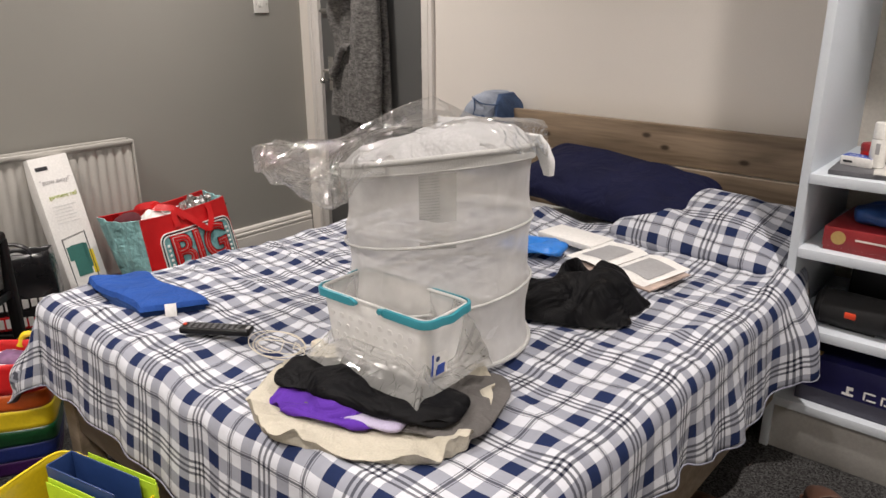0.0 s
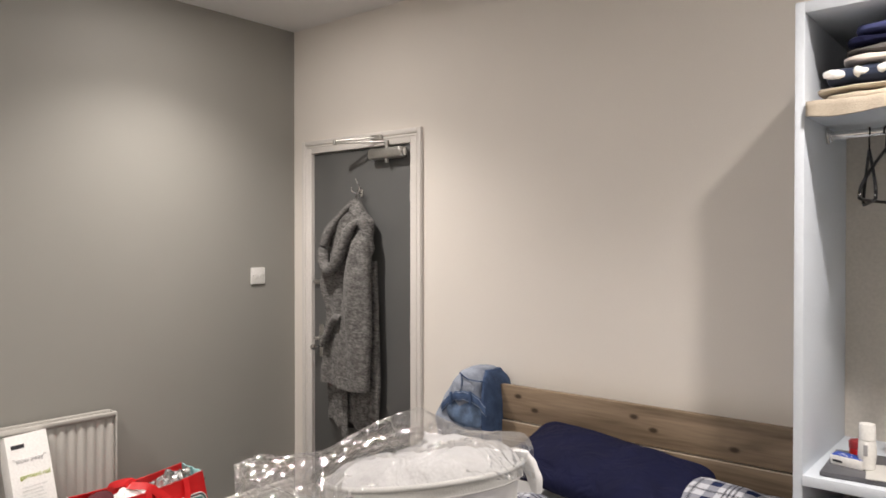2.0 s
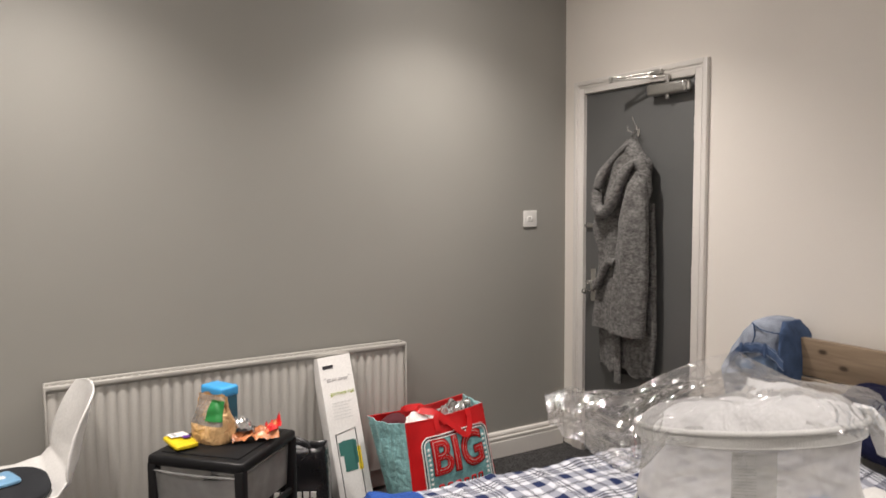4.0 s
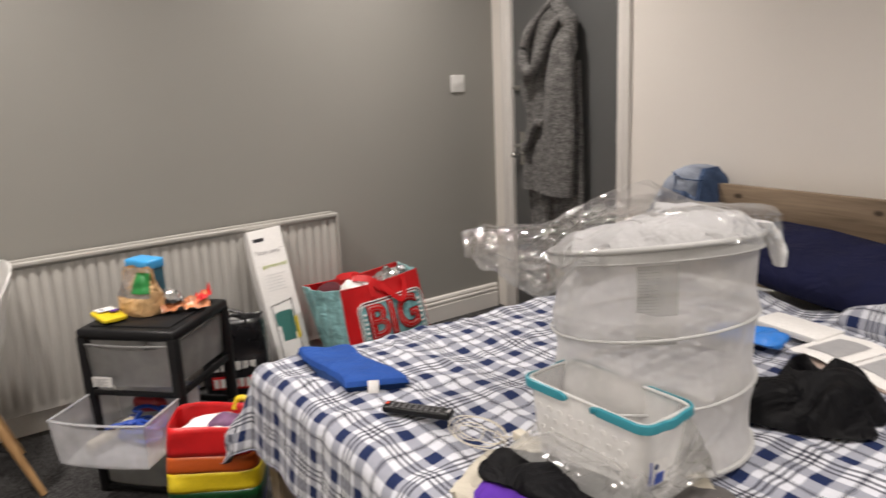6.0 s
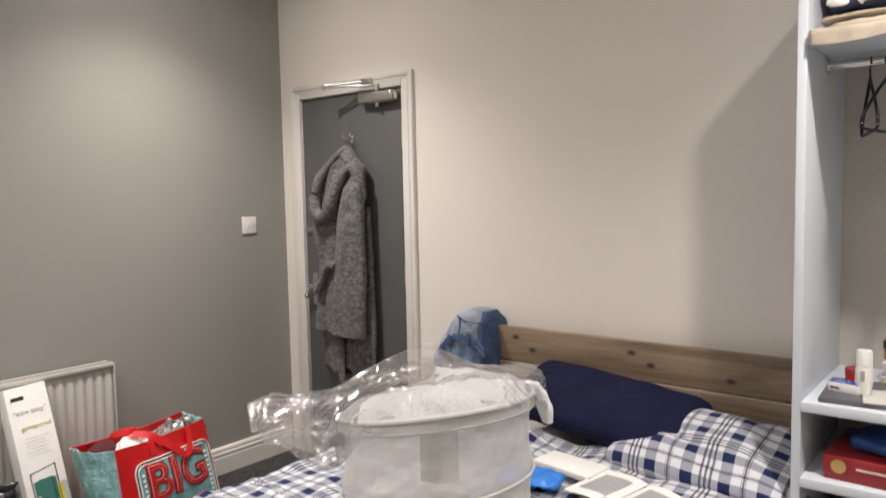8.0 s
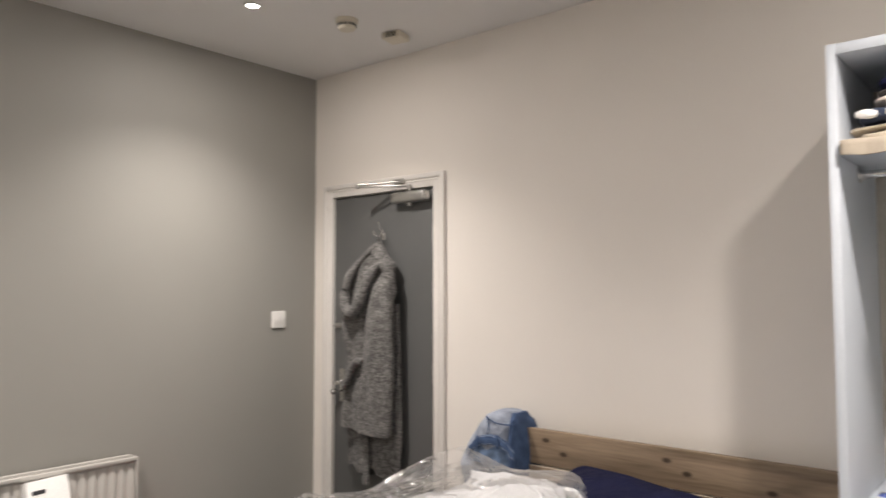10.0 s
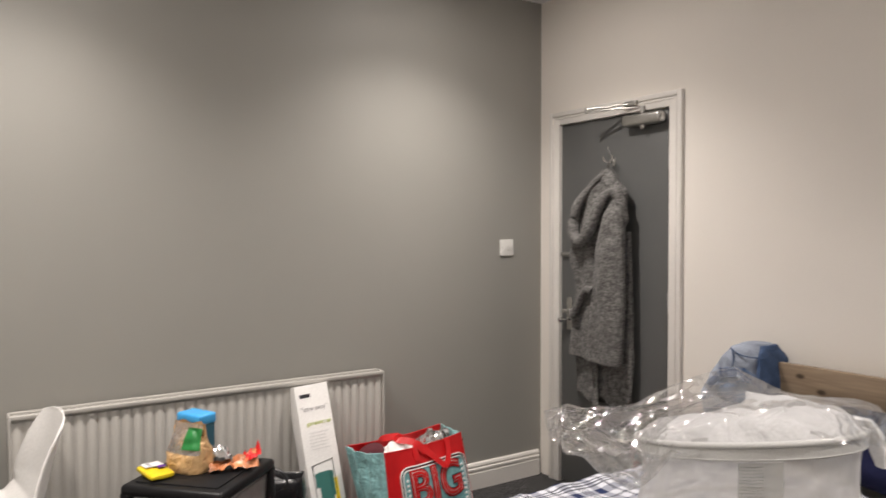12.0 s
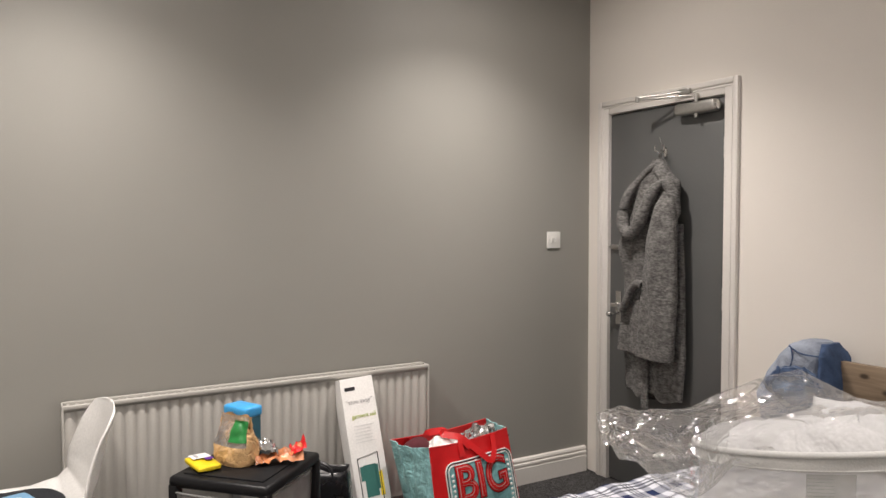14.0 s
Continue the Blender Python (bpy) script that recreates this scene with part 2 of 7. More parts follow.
def carpet_mat():
    m = bpy.data.materials.new("grey_fleck_carpet")
    m.use_nodes = True
    n, l = links(m.node_tree)
    b = n["Principled BSDF"]
    tc = n.new("ShaderNodeTexCoord")
    v, z, z2 = n.new("ShaderNodeTexVoronoi"), n.new("ShaderNodeTexNoise"), n.new("ShaderNodeTexNoise")
    v.inputs["Scale"].default_value, z.inputs["Scale"].default_value, z2.inputs["Scale"].default_value = 240, 300, 2.5
    for k in (v, z, z2):
        l.new(tc.outputs["Object"], k.inputs["Vector"])
    z.inputs["Detail"].default_value = 4
    cr = n.new("ShaderNodeValToRGB")
    e = cr.color_ramp.elements
    e[0].position, e[0].color, e[1].position, e[1].color = 0.25, (0.024, 0.023, 0.023, 1), 0.9, (0.125, 0.123, 0.122, 1)
    l.new(v.outputs["Color"], cr.inputs[0])
    r = n.new("ShaderNodeMapRange")
    r.inputs[3].default_value, r.inputs[4].default_value = 0.6, 1.25
    l.new(z2.outputs[0], r.inputs[0])
    sc = n.new("ShaderNodeVectorMath")
    sc.operation = "SCALE"
    l.new(cr.outputs[0], sc.inputs[0]), l.new(r.outputs[0], sc.inputs["Scale"])
    l.new(sc.outputs[0], b.inputs["Base Color"])
    b.inputs["Roughness"].default_value, b.inputs["Specular IOR Level"].default_value = 0.95, 0.1
    bp = n.new("ShaderNodeBump")
    bp.inputs["Strength"].default_value, bp.inputs["Distance"].default_value = 0.8, 0.006
    l.new(z.outputs[0], bp.inputs["Height"]), l.new(bp.outputs[0], b.inputs["Normal"])
    return m


M_GREY = mat("grey_wall_paint", (0.300, 0.292, 0.268), 0.55, var=0.025, scale=1.6, bump=0.10, bscale=260, fine=0.02, spec=0.35)
M_CREAM = mat("cream_wall_paint", (0.835, 0.790, 0.730), 0.6, var=0.02, scale=1.4, bump=0.10, bscale=260, fine=0.02, spec=0.3)
M_CEIL = mat("white_ceiling_paint", (0.78, 0.765, 0.745), 0.7, var=0.02, scale=1.2, bump=0.08, bscale=200, fine=0.02, spec=0.2)
M_TRIM = mat("white_gloss_trim", (0.74, 0.71, 0.67), 0.32, var=0.03, scale=4, bump=0.05, bscale=90, fine=0.02)
M_EAST = mat("pale_wall_paint", (0.74, 0.71, 0.66), 0.6, var=0.02, scale=1.4, bump=0.1, bscale=260, fine=0.02, spec=0.3)
M_DOOR = mat("dark_grey_door_paint", (0.105, 0.107, 0.105), 0.42, var=0.05, scale=3, bump=0.06, bscale=150, fine=0.03)
M_CARPET = carpet_mat()
M_RAD = mat("radiator_enamel", (0.43, 0.415, 0.385), 0.35, var=0.03, scale=5, bump=0.03, fine=0.02)
M_CHROME = mat("chrome", (0.75, 0.74, 0.72), 0.16, metal=1.0, var=0.05, bump=0.0)
M_STEEL = mat("brushed_steel", (0.50, 0.49, 0.47), 0.35, metal=1.0, var=0.08, bump=0.03)
M_WHITEPL = mat("white_plastic", (0.78, 0.77, 0.74), 0.35, var=0.03, bump=0.02)
M_CREAMPL = mat("yellowed_white_plastic", (0.66, 0.61, 0.50), 0.4, var=0.05, bump=0.02)
M_DARK = mat("dark_slot", (0.02, 0.02, 0.02), 0.6)
M_LAM = mat("white_laminate_board", (0.62, 0.665, 0.72), 0.38, var=0.03, scale=3, bump=0.03, fine=0.02)
M_PLINTH = mat("grey_plinth_board", (0.36, 0.35, 0.33), 0.5, var=0.04, scale=3, bump=0.03)
M_OAK = wood_mat("knotty_oak", (0.33, 0.245, 0.165), (0.130, 0.090, 0.055), axis=0, rough=0.5, knots=True)
# paler oak: light on the planks' upper edges, put into the colour
M_LITEDGE = wood_mat("lit_edge_oak", (0.66, 0.58, 0.46), (0.50, 0.42, 0.32), axis=0, rough=0.5)
M_FRAME = wood_mat("bed_frame_oak", (0.27, 0.215, 0.155), (0.14, 0.105, 0.072), axis=0, rough=0.55)
M_PLAID = plaid_mat("blue_plaid_cotton")
M_NAVY = mat("navy_cotton", (0.0075, 0.009, 0.036), 0.85, var=0.15, scale=10, bump=0.25, bscale=300, spec=0.2, wr=0.03, wscale=9)
M_SHEET = mat("white_sheet", (0.72, 0.72, 0.72), 0.8, var=0.05, bump=0.2, bscale=200)
M_BLACKPL = mat("black_plastic", (0.009, 0.009, 0.010), 0.36, var=0.15, bump=0.04, spec=0.22)
M_FILM = film_mat("clear_polythene", 0.996, 0.10, 0.07, base=0.0, gain=0.50, milk_col=(0.9, 0.9, 0.9), crease=0.0012)
M_WRAP = film_mat("crinkled_polythene", 0.995, 0.12, 0.33, base=0.03, gain=0.8, milk_col=(0.9, 0.9, 0.88), crease=0.004)
M_MESH = film_mat("white_mesh_fabric", 0.98, 0.5, 0.54, base=0.0, milk_col=(0.92, 0.91, 0.89), gain=0.15)


# ---- builders ----
def part(name, bm, material, parent=None, label="", smooth=True):
    me = bpy.data.meshes.new(name)
    bm.to_mesh(me)
    bm.free()
    me.materials.append(material)
    if smooth:
        for p in me.polygons:
            p.use_smooth = True
        me.set_sharp_from_angle(angle=radians(38))
    ob = new(name, me)
    ob.parent = parent
    if label:
        ob["label"] = label
    return ob


def thing(name, m, label, category, group="", kind=""):
    ob = new(name)
    ob.empty_display_size = 0.05
    ob.matrix_world = m
    return tagged(ob, label, category, group, kind)


def rec(v, e):
    return math.copysign(abs(v) ** e, v)


def box(bm, x0, x1, y0, y1, z0, z1, bevel=0.0, seg=2, m=None):
    b2 = bmesh.new()
    r = bmesh.ops.create_cube(b2, size=1.0)
    bmesh.ops.transform(b2, matrix=Matrix.LocRotScale(((x0 + x1) / 2, (y0 + y1) / 2, (z0 + z1) / 2), None, (x1 - x0, y1 - y0, z1 - z0)), verts=r["verts"])
    if bevel:
        bmesh.ops.bevel(b2, geom=b2.edges[:], offset=bevel, segments=seg, affect="EDGES", profile=0.5)
    if m is not None:
        bmesh.ops.transform(b2, matrix=m, verts=b2.verts[:])
    join(bm, b2)
    return bm


def join(bm, other):
    me = bpy.data.meshes.new("tmp")
    other.to_mesh(me)
    other.free()
    bm.from_mesh(me)
    bpy.data.meshes.remove(me)


def boxed(*a, **k):
    return box(bmesh.new(), *a, **k)


def tube(bm, pts, r, n=10, closed=False):
    """A round bar along points; r one radius, or one for each point."""
    pts = [Vector(p) for p in pts]
    rings = []
    up = Vector((0.13, 0.21, 0.97))
    for i, p in enumerate(pts):
        a, b = (pts[i - 1], pts[(i + 1) % len(pts)]) if closed else (pts[max(i - 1, 0)], pts[min(i + 1, len(pts) - 1)])
        d = (b - a).normalized()
        s = d.cross(up)
        if s.length < 0.1:
            s = d.cross(Vector((1, 0, 0)))
        s.normalize()
        t = s.cross(d)
        rad = r[i] if isinstance(r, (list, tuple)) else r
        rings.append([bm.verts.new(p + rad * (math.cos(2 * math.pi * k / n) * s + math.sin(2 * math.pi * k / n) * t)) for k in range(n)])
    for i in range(len(rings) - (0 if closed else 1)):
        a, b = rings[i], rings[(i + 1) % len(rings)]
        for k in range(n):
            bm.faces.new((a[k], a[(k + 1) % n], b[(k + 1) % n], b[k]))
    if not closed:
        bm.faces.new(rings[0][::-1]), bm.faces.new(rings[-1])
    bmesh.ops.recalc_face_normals(bm, faces=bm.faces[:])
    return bm


def lathe(bm, prof, n=32, c=(0, 0)):
    """A turned body from (radius, height) pairs."""
    rings = [[bm.verts.new((c[0] + r * math.cos(2 * math.pi * k / n), c[1] + r * math.sin(2 * math.pi * k / n), z)) for k in range(n)] for r, z in prof]
    for a, b in zip(rings, rings[1:]):
        for k in range(n):
            bm.faces.new((a[k], a[(k + 1) % n], b[(k + 1) % n], b[k]))
    if prof[0][0] > 1e-4:
        bm.faces.new(rings[0][::-1])
    if prof[-1][0] > 1e-4:
        bm.faces.new(rings[-1])
    bmesh.ops.remove_doubles(bm, verts=bm.verts[:], dist=1e-5)
    bmesh.ops.recalc_face_normals(bm, faces=bm.faces[:])
    return bm


def sheet(nu, nv, f, uvf=None, wrap=False):
    """A grid surface f(a, b) for a, b in 0..1, with cloth coordinates uvf(a, b)."""
    bm = bmesh.new()
    cols = nu if wrap else nu + 1
    vs = [[bm.verts.new(f(i / nu, j / nv)) for j in range(nv + 1)] for i in range(cols)]
    uv = bm.loops.layers.uv.new("UVMap") if uvf else None
    for i in range(nu):
        for j in range(nv):
            i2 = (i + 1) % cols if wrap else i + 1
            fc = bm.faces.new((vs[i][j], vs[i2][j], vs[i2][j + 1], vs[i][j + 1]))
            if uvf:
                for lp, (a, b) in zip(fc.loops, ((i, j), (i + 1, j), (i + 1, j + 1), (i, j + 1))):
                    lp[uv].uv = uvf(a / nu, b / nv)
    return bm


def band_of(f, a0, a1, b0, b1, nu, nv):
    return sheet(nu, nv, lambda a, b: f(a0 + (a1 - a0) * a, b0 + (b1 - b0) * b))


def thick(ob, t=0.002):
    md = ob.modifiers.new("thick", "SOLIDIFY")
    md.thickness, md.offset = t, -1
    return ob


def nz(x, y, z=0.0, s=1.0):
    return noise.noise(Vector((x * s, y * s, z * s)))


def ridged(p, s):
    return 1 - abs(noise.noise(Vector(p) * s)) * 2


def soft(size, ex=(0.5, 0.5), amp=0.0, freq=6.0, seed=0.0, n=(40, 24), uvs=False, flat_bottom=None, pinch=0.0, crease=0.0):
    """A soft rounded body: a superellipsoid with half-sizes, pushed about by noise and creases."""
    a, b, c = size
    bm = bmesh.new()
    uv = bm.loops.layers.uv.new("UVMap") if uvs else None
    nu, nv = n
    off = Vector((seed * 7.3, seed * 3.1, seed * 5.7))
    rows = []
    for j in range(nv + 1):
        ph = -math.pi / 2 + math.pi * j / nv
        row = []
        for i in range(nu):
            th = 2 * math.pi * i / nu
            cp = rec(math.cos(ph), ex[1])
            p = Vector((a * cp * rec(math.cos(th), ex[0]), b * cp * rec(math.sin(th), ex[0]), c * rec(math.sin(ph), ex[1])))
            if pinch:
                q = abs(p.x / a) ** 3 * abs(p.y / b) ** 3
                p.z *= 1 - pinch * max(abs(p.x / a) ** 4, abs(p.y / b) ** 4)
                p.x, p.y = p.x * (1 + 0.05 * q), p.y * (1 + 0.05 * q)
            k = (p + off) * freq
            d = amp * noise.noise(k) + 0.5 * amp * noise.noise(k * 2.3)
            if crease:
                d -= crease * max(0.0, 1 - 5 * abs(noise.noise(Vector((k.x * 0.6, k.y * 0.6, k.z * 0.3)))))
            nrm = Vector((p.x / a / a, p.y / b / b, p.z / c / c)).normalized()
            p = p + nrm * d
            if flat_bottom is not None:
                p.z = max(p.z, flat_bottom)
            row.append(bm.verts.new(p))
        rows.append(row)
    for j in range(nv):
        for i in range(nu):
            fc = bm.faces.new((rows[j][i], rows[j][(i + 1) % nu], rows[j + 1][(i + 1) % nu], rows[j + 1][i]))
            if uvs:
                for lp in fc.loops:
                    lp[uv].uv = (lp.vert.co.x + 0.25 * lp.vert.co.z, lp.vert.co.y + 0.4 * lp.vert.co.z)
    bmesh.ops.remove_doubles(bm, verts=bm.verts[:], dist=1e-6)
    return bm


def moved(bm, m):
    bmesh.ops.transform(bm, matrix=m, verts=bm.verts[:])
    return bm


def writing(name, text, size, material, parent, m, width=None):
    cu = bpy.data.curves.new(name, "FONT")
    cu.body, cu.size, cu.extrude, cu.align_x, cu.align_y = text, size, 0.0004, "CENTER", "CENTER"
    cu.materials.append(material)
    ob = new(name, cu)
    ob.parent = parent
    ob.matrix_local = m
    if width:
        bpy.context.view_layer.update()
        ob.scale.x = width / max(ob.dimensions.x, 1e-4)
    return ob


# ---- the room ----
def structure(name, bm, material, label, category="wall", smooth=False):
    return tagged(part(name, bm, material, None, smooth=smooth), label, category, kind="structure")


T = 0.12
structure("floor", boxed(-T, ROOM_X + T, ROOM_Y - T, T + 0.3, -0.08, 0.0), M_CARPET, "dark grey flecked carpet covering the whole floor", "carpet")
structure("ceiling", boxed(-T, ROOM_X + T, ROOM_Y - T, T + 0.3, CEIL, CEIL + 0.1), M_CEIL, "plain white painted ceiling with recessed downlights", "ceiling")
structure("wall_west", boxed(-T, 0, ROOM_Y - T, T, 0, CEIL), M_GREY, "matt mid-grey painted wall behind the radiator")
bm = boxed(0, 0.135, 0, T, 0, CEIL)
box(bm, 0.955, ROOM_X, 0, T, 0, CEIL)
box(bm, 0.135, 0.955, 0, T, 2.025, CEIL)
structure("wall_north", bm, M_CREAM, "cream painted wall with the doorway and headboard")
structure("wall_east", boxed(ROOM_X, ROOM_X + T, ROOM_Y - T, T, 0, CEIL), M_EAST, "cream painted side wall")
structure("wall_south", boxed(0, ROOM_X, ROOM_Y - T, ROOM_Y, 0, CEIL), M_EAST, "cream painted wall at the far end")
structure("wall_hallway", boxed(0, 1.2, 0.32, 0.40, 0, CEIL), M_CREAM, "plain wall closing the passage behind the door")

# skirting: a moulded profile swept along the wall
SKIRT = [(0, 0), (0.020, 0), (0.020, 0.088), (0.016, 0.092), (0.016, 0.098), (0.020, 0.102), (0.020, 0.112), (0.013, 0.117), (0.013, 0.122), (0.016, 0.127), (0.012, 0.138), (0.004, 0.143), (0, 0.143)]


def skirting(name, a, b, inward):
    bm = bmesh.new()
    rows = []
    for p in (a, b):
        rows.append([bm.verts.new((p[0] + inward[0] * d, p[1] + inward[1] * d, z)) for d, z in SKIRT])
    for k in range(len(SKIRT) - 1):
        bm.faces.new((rows[0][k], rows[1][k], rows[1][k + 1], rows[0][k + 1]))
    bm.faces.new(rows[0]), bm.faces.new(rows[1][::-1])
    bmesh.ops.recalc_face_normals(bm, faces=bm.faces[:])
    structure(name, bm, M_TRIM, "white gloss moulded skirting board along the wall", "skirting board")


skirting("baseboard_west", (0, -0.024), (0, ROOM_Y), (1, 0))
skirting("baseboard_north", (0.994, 0), (2.80, 0), (0, -1))

# ---- door with frame ----
door = tagged(thing("door_1", pose(0.545, 0, 0), "closed dark grey painted flush door in a white moulded frame", "door", kind="structure"))
for side, x0, x1 in (("l", -0.453, -0.378), ("r", 0.372, 0.447)):
    bm = bmesh.new()
    s = 1 if side == "l" else -1
    xo = x0 if side == "l" else x1
    box(bm, min(xo, xo + s * 0.075), max(xo, xo + s * 0.075), -0.014, 0, 0, 2.06, 0.003)
    box(bm, min(xo, xo + s * 0.026), max(xo, xo + s * 0.026), -0.022, -0.010, 0, 2.06, 0.005)
    box(bm, min(xo + s * 0.030, xo + s * 0.040), max(xo + s * 0.030, xo + s * 0.040), -0.018, -0.010, 0, 2.03, 0.004)
    part("architrave", bm, M_TRIM, door)
bm = boxed(-0.378, 0.372, -0.014, 0, 1.990, 2.06, 0.003)
box(bm, -0.4268, 0.4208, -0.0218, -0.010, 2.034, 2.0598, 0.005)
box(bm, -0.4128, 0.4068, -0.0178, -0.010, 2.020, 2.030, 0.004)
part("head_architrave", bm, M_TRIM, door)
for x0, x1 in ((-0.410, -0.380), (0.374, 0.410)):
    part("jamb", boxed(x0, x1, 0.001, 0.118, 0, 2.0, 0.001), M_TRIM, door)
part("head_jamb", boxed(-0.380, 0.374, 0.001, 0.118, 1.990, 2.022, 0.001), M_TRIM, door)
part("leaf", boxed(-0.376, 0.370, 0.006, 0.048, 0.008, 1.986, 0.002), M_DOOR, door, "dark grey satin painted door leaf")
for zc in (1.75, 1.06, 0.25):
    bm = boxed(0.364, 0.378, -0.004, 0.006, zc - 0.05, zc + 0.05, 0.001)
    for k in range(3):
        tube(bm, [(0.371, -0.006, zc - 0.05 + k * 0.035), (0.371, -0.006, zc - 0.05 + k * 0.035 + 0.030)], 0.006, 10)
    part("hinge", bm, M_STEEL, door, "brushed steel butt hinge")
# lever handle on its back plate
bm = boxed(-0.325, -0.285, -0.003, 0.006, 0.86, 1.04, 0.003)
plate = part("handle_plate", bm, M_CHROME, door, "chrome lever handle on a long plate")
bm = tube(bmesh.new(), [(-0.305, 0.0, 0.97), (-0.305, -0.05, 0.97)], 0.009, 12)
tube(bm, [(-0.305, -0.05, 0.97), (-0.29, -0.055, 0.97), (-0.25, -0.056, 0.968), (-0.20, -0.052, 0.966)], [0.010, 0.010, 0.009, 0.008], 12)
part("lever", bm, M_CHROME, plate)
bm = tube(bmesh.new(), [(-0.335, -0.002, 0.915), (-0.335, -0.035, 0.915)], 0.006, 10)
bm2 = bmesh.new()
bmesh.ops.create_uvsphere(bm2, u_segments=14, v_segments=8, radius=0.017, matrix=pose(-0.335, -0.038, 0.915))
join(bm, bm2)
part("thumb_turn", bm, M_CHROME, plate)
bm = tube(bmesh.new(), [(-0.365, -0.008, 1.275), (-0.275, -0.008, 1.275)], 0.008, 12)
box(bm, -0.36, -0.29, -0.004, 0.006, 1.262, 1.288, 0.002)
part("bolt", bm, M_STEEL, door, "small steel barrel bolt")
# overhead closer: body on the leaf, folded arm to the frame
bm = boxed(0.105, 0.345, -0.052, 0.006, 1.918, 1.974, 0.016, 4)
closer = part("closer_body", bm, M_STEEL, door, "silver overhead door closer body")
part("closer_cap", moved(lathe(bmesh.new(), [(0.0001, 0.006), (0.016, 0.006), (0.021, 0.003), (0.022, -0.004)], 20), pose(0.347, -0.024, 1.946, 0, 90, 0)), M_CHROME, closer)
bm = tube(bmesh.new(), [(0.225, -0.028, 1.900), (0.225, -0.028, 2.010)], 0.011, 12)
box(bm, 0.0, (Vector((-0.045, -0.135)) - Vector((0.225, -0.028))).length, -0.006, 0.006, -0.004, 0.004, 0.002, m=pose(0.225, -0.028, 2.004, 0, -1, 201.6))
tube(bm, [(-0.045, -0.135, 2.000), (-0.045, -0.135, 2.026)], 0.010, 12)
part("closer_arm", bm, M_STEEL, closer)
bm = tube(bmesh.new(), [(-0.045, -0.135, 2.020), (0.050, -0.082, 2.024), (0.150, -0.032, 2.030)], 0.0055, 10)
box(bm, 0.120, 0.190, -0.040, -0.0218, 2.018, 2.044, 0.003)
part("closer_forearm", bm, M_STEEL, closer)
# coat hook
bm = boxed(0.005, 0.025, -0.002, 0.006, 1.735, 1.775, 0.002)
for s in (-1, 1):
    tube(bm, [(0.015, 0, 1.755), (0.015 + s * 0.012, -0.03, 1.752), (0.015 + s * 0.028, -0.045, 1.765), (0.015 + s * 0.032, -0.045, 1.785)], 0.0035, 8)
tube(bm, [(0.015, 0, 1.765), (0.015, -0.03, 1.80), (0.015, -0.045, 1.83)], 0.0035, 8)
part("coat_hook", bm, M_CHROME, door, "chrome double coat hook")

# ---- ceiling fittings ----
M_GLOW = glow_mat("lamp_glow", (1.0, 0.93, 0.82), 40.0)
# the fitting at (1.98, -2.90) is added too, to go with the fill lamp
for k, (sx, sy) in enumerate(SPOTS):
    ob = thing("downlight", pose(sx, sy, CEIL), "small round white recessed ceiling downlight, switched on", "downlight", "recessed ceiling downlights")
    part("bezel", lathe(bmesh.new(), [(0.024, 0.0), (0.038, -0.001), (0.037, -0.004), (0.028, -0.005), (0.024, -0.002)], 32), M_WHITEPL, ob)
    part("lamp_face", lathe(bmesh.new(), [(0.0001, -0.0085), (0.014, -0.0075), (0.0235, -0.003)], 24), M_GLOW, ob, "glowing lamp face")
ob = thing("smoke_detector", pose(0.85, -0.53, CEIL), "round white smoke detector fixed to the ceiling", "smoke detector")
part("base", lathe(bmesh.new(), [(0.052, 0), (0.052, -0.012), (0.048, -0.016), (0.046, -0.018)], 36), M_CREAMPL, ob)
part("cap", lathe(bmesh.new(), [(0.030, -0.016), (0.042, -0.020), (0.042, -0.036), (0.036, -0.046), (0.018, -0.050), (0.0001, -0.050)], 36), M_CREAMPL, ob)
bm = bmesh.new()
for k in range(14):
    box(bm, 0.0405, 0.0435, -0.006, 0.006, -0.034, -0.023, m=pose(0, 0, 0, 0, 0, k * 360 / 14))
part("vent_slots", bm, M_DARK, ob, smooth=False)
ob = thing("heat_alarm", pose(0.893, -0.255, CEIL, 0, 0, 12), "small square white alarm box on the ceiling", "alarm")
part("case", boxed(-0.05, 0.05, -0.05, 0.05, -0.034, 0, 0.008, 3), M_CREAMPL, ob)
bm = bmesh.new()
for k in range(5):
    box(bm, -0.03, 0.03, -0.0515, -0.0495, -0.028 + k * 0.005, -0.026 + k * 0.005)
part("grille", bm, M_DARK, ob, smooth=False)

# ---- light switch ----
ob = thing("light_switch", pose(0, -0.256, 1.312), "square white plastic light switch on the grey wall", "light switch")
part("plate", boxed(0, 0.009, -0.045, 0.045, -0.045, 0.045, 0.003, 3), M_WHITEPL, ob)
for s in (-1, 1):
    part("rocker", boxed(0.008, 0.0125, s * 0.012 - 0.008, s * 0.012 + 0.008, -0.014, 0.014, 0.0015, m=pose(0, 0, 0, 0, 4, 0)), M_WHITEPL, ob)
    part("screw", moved(lathe(bmesh.new(), [(0.0001, 0.0), (0.0035, 0.0), (0.003, 0.0012), (0.0001, 0.0014)], 12), pose(0.009, s * 0.032, 0, 0, 90, 0)), M_STEEL, ob)

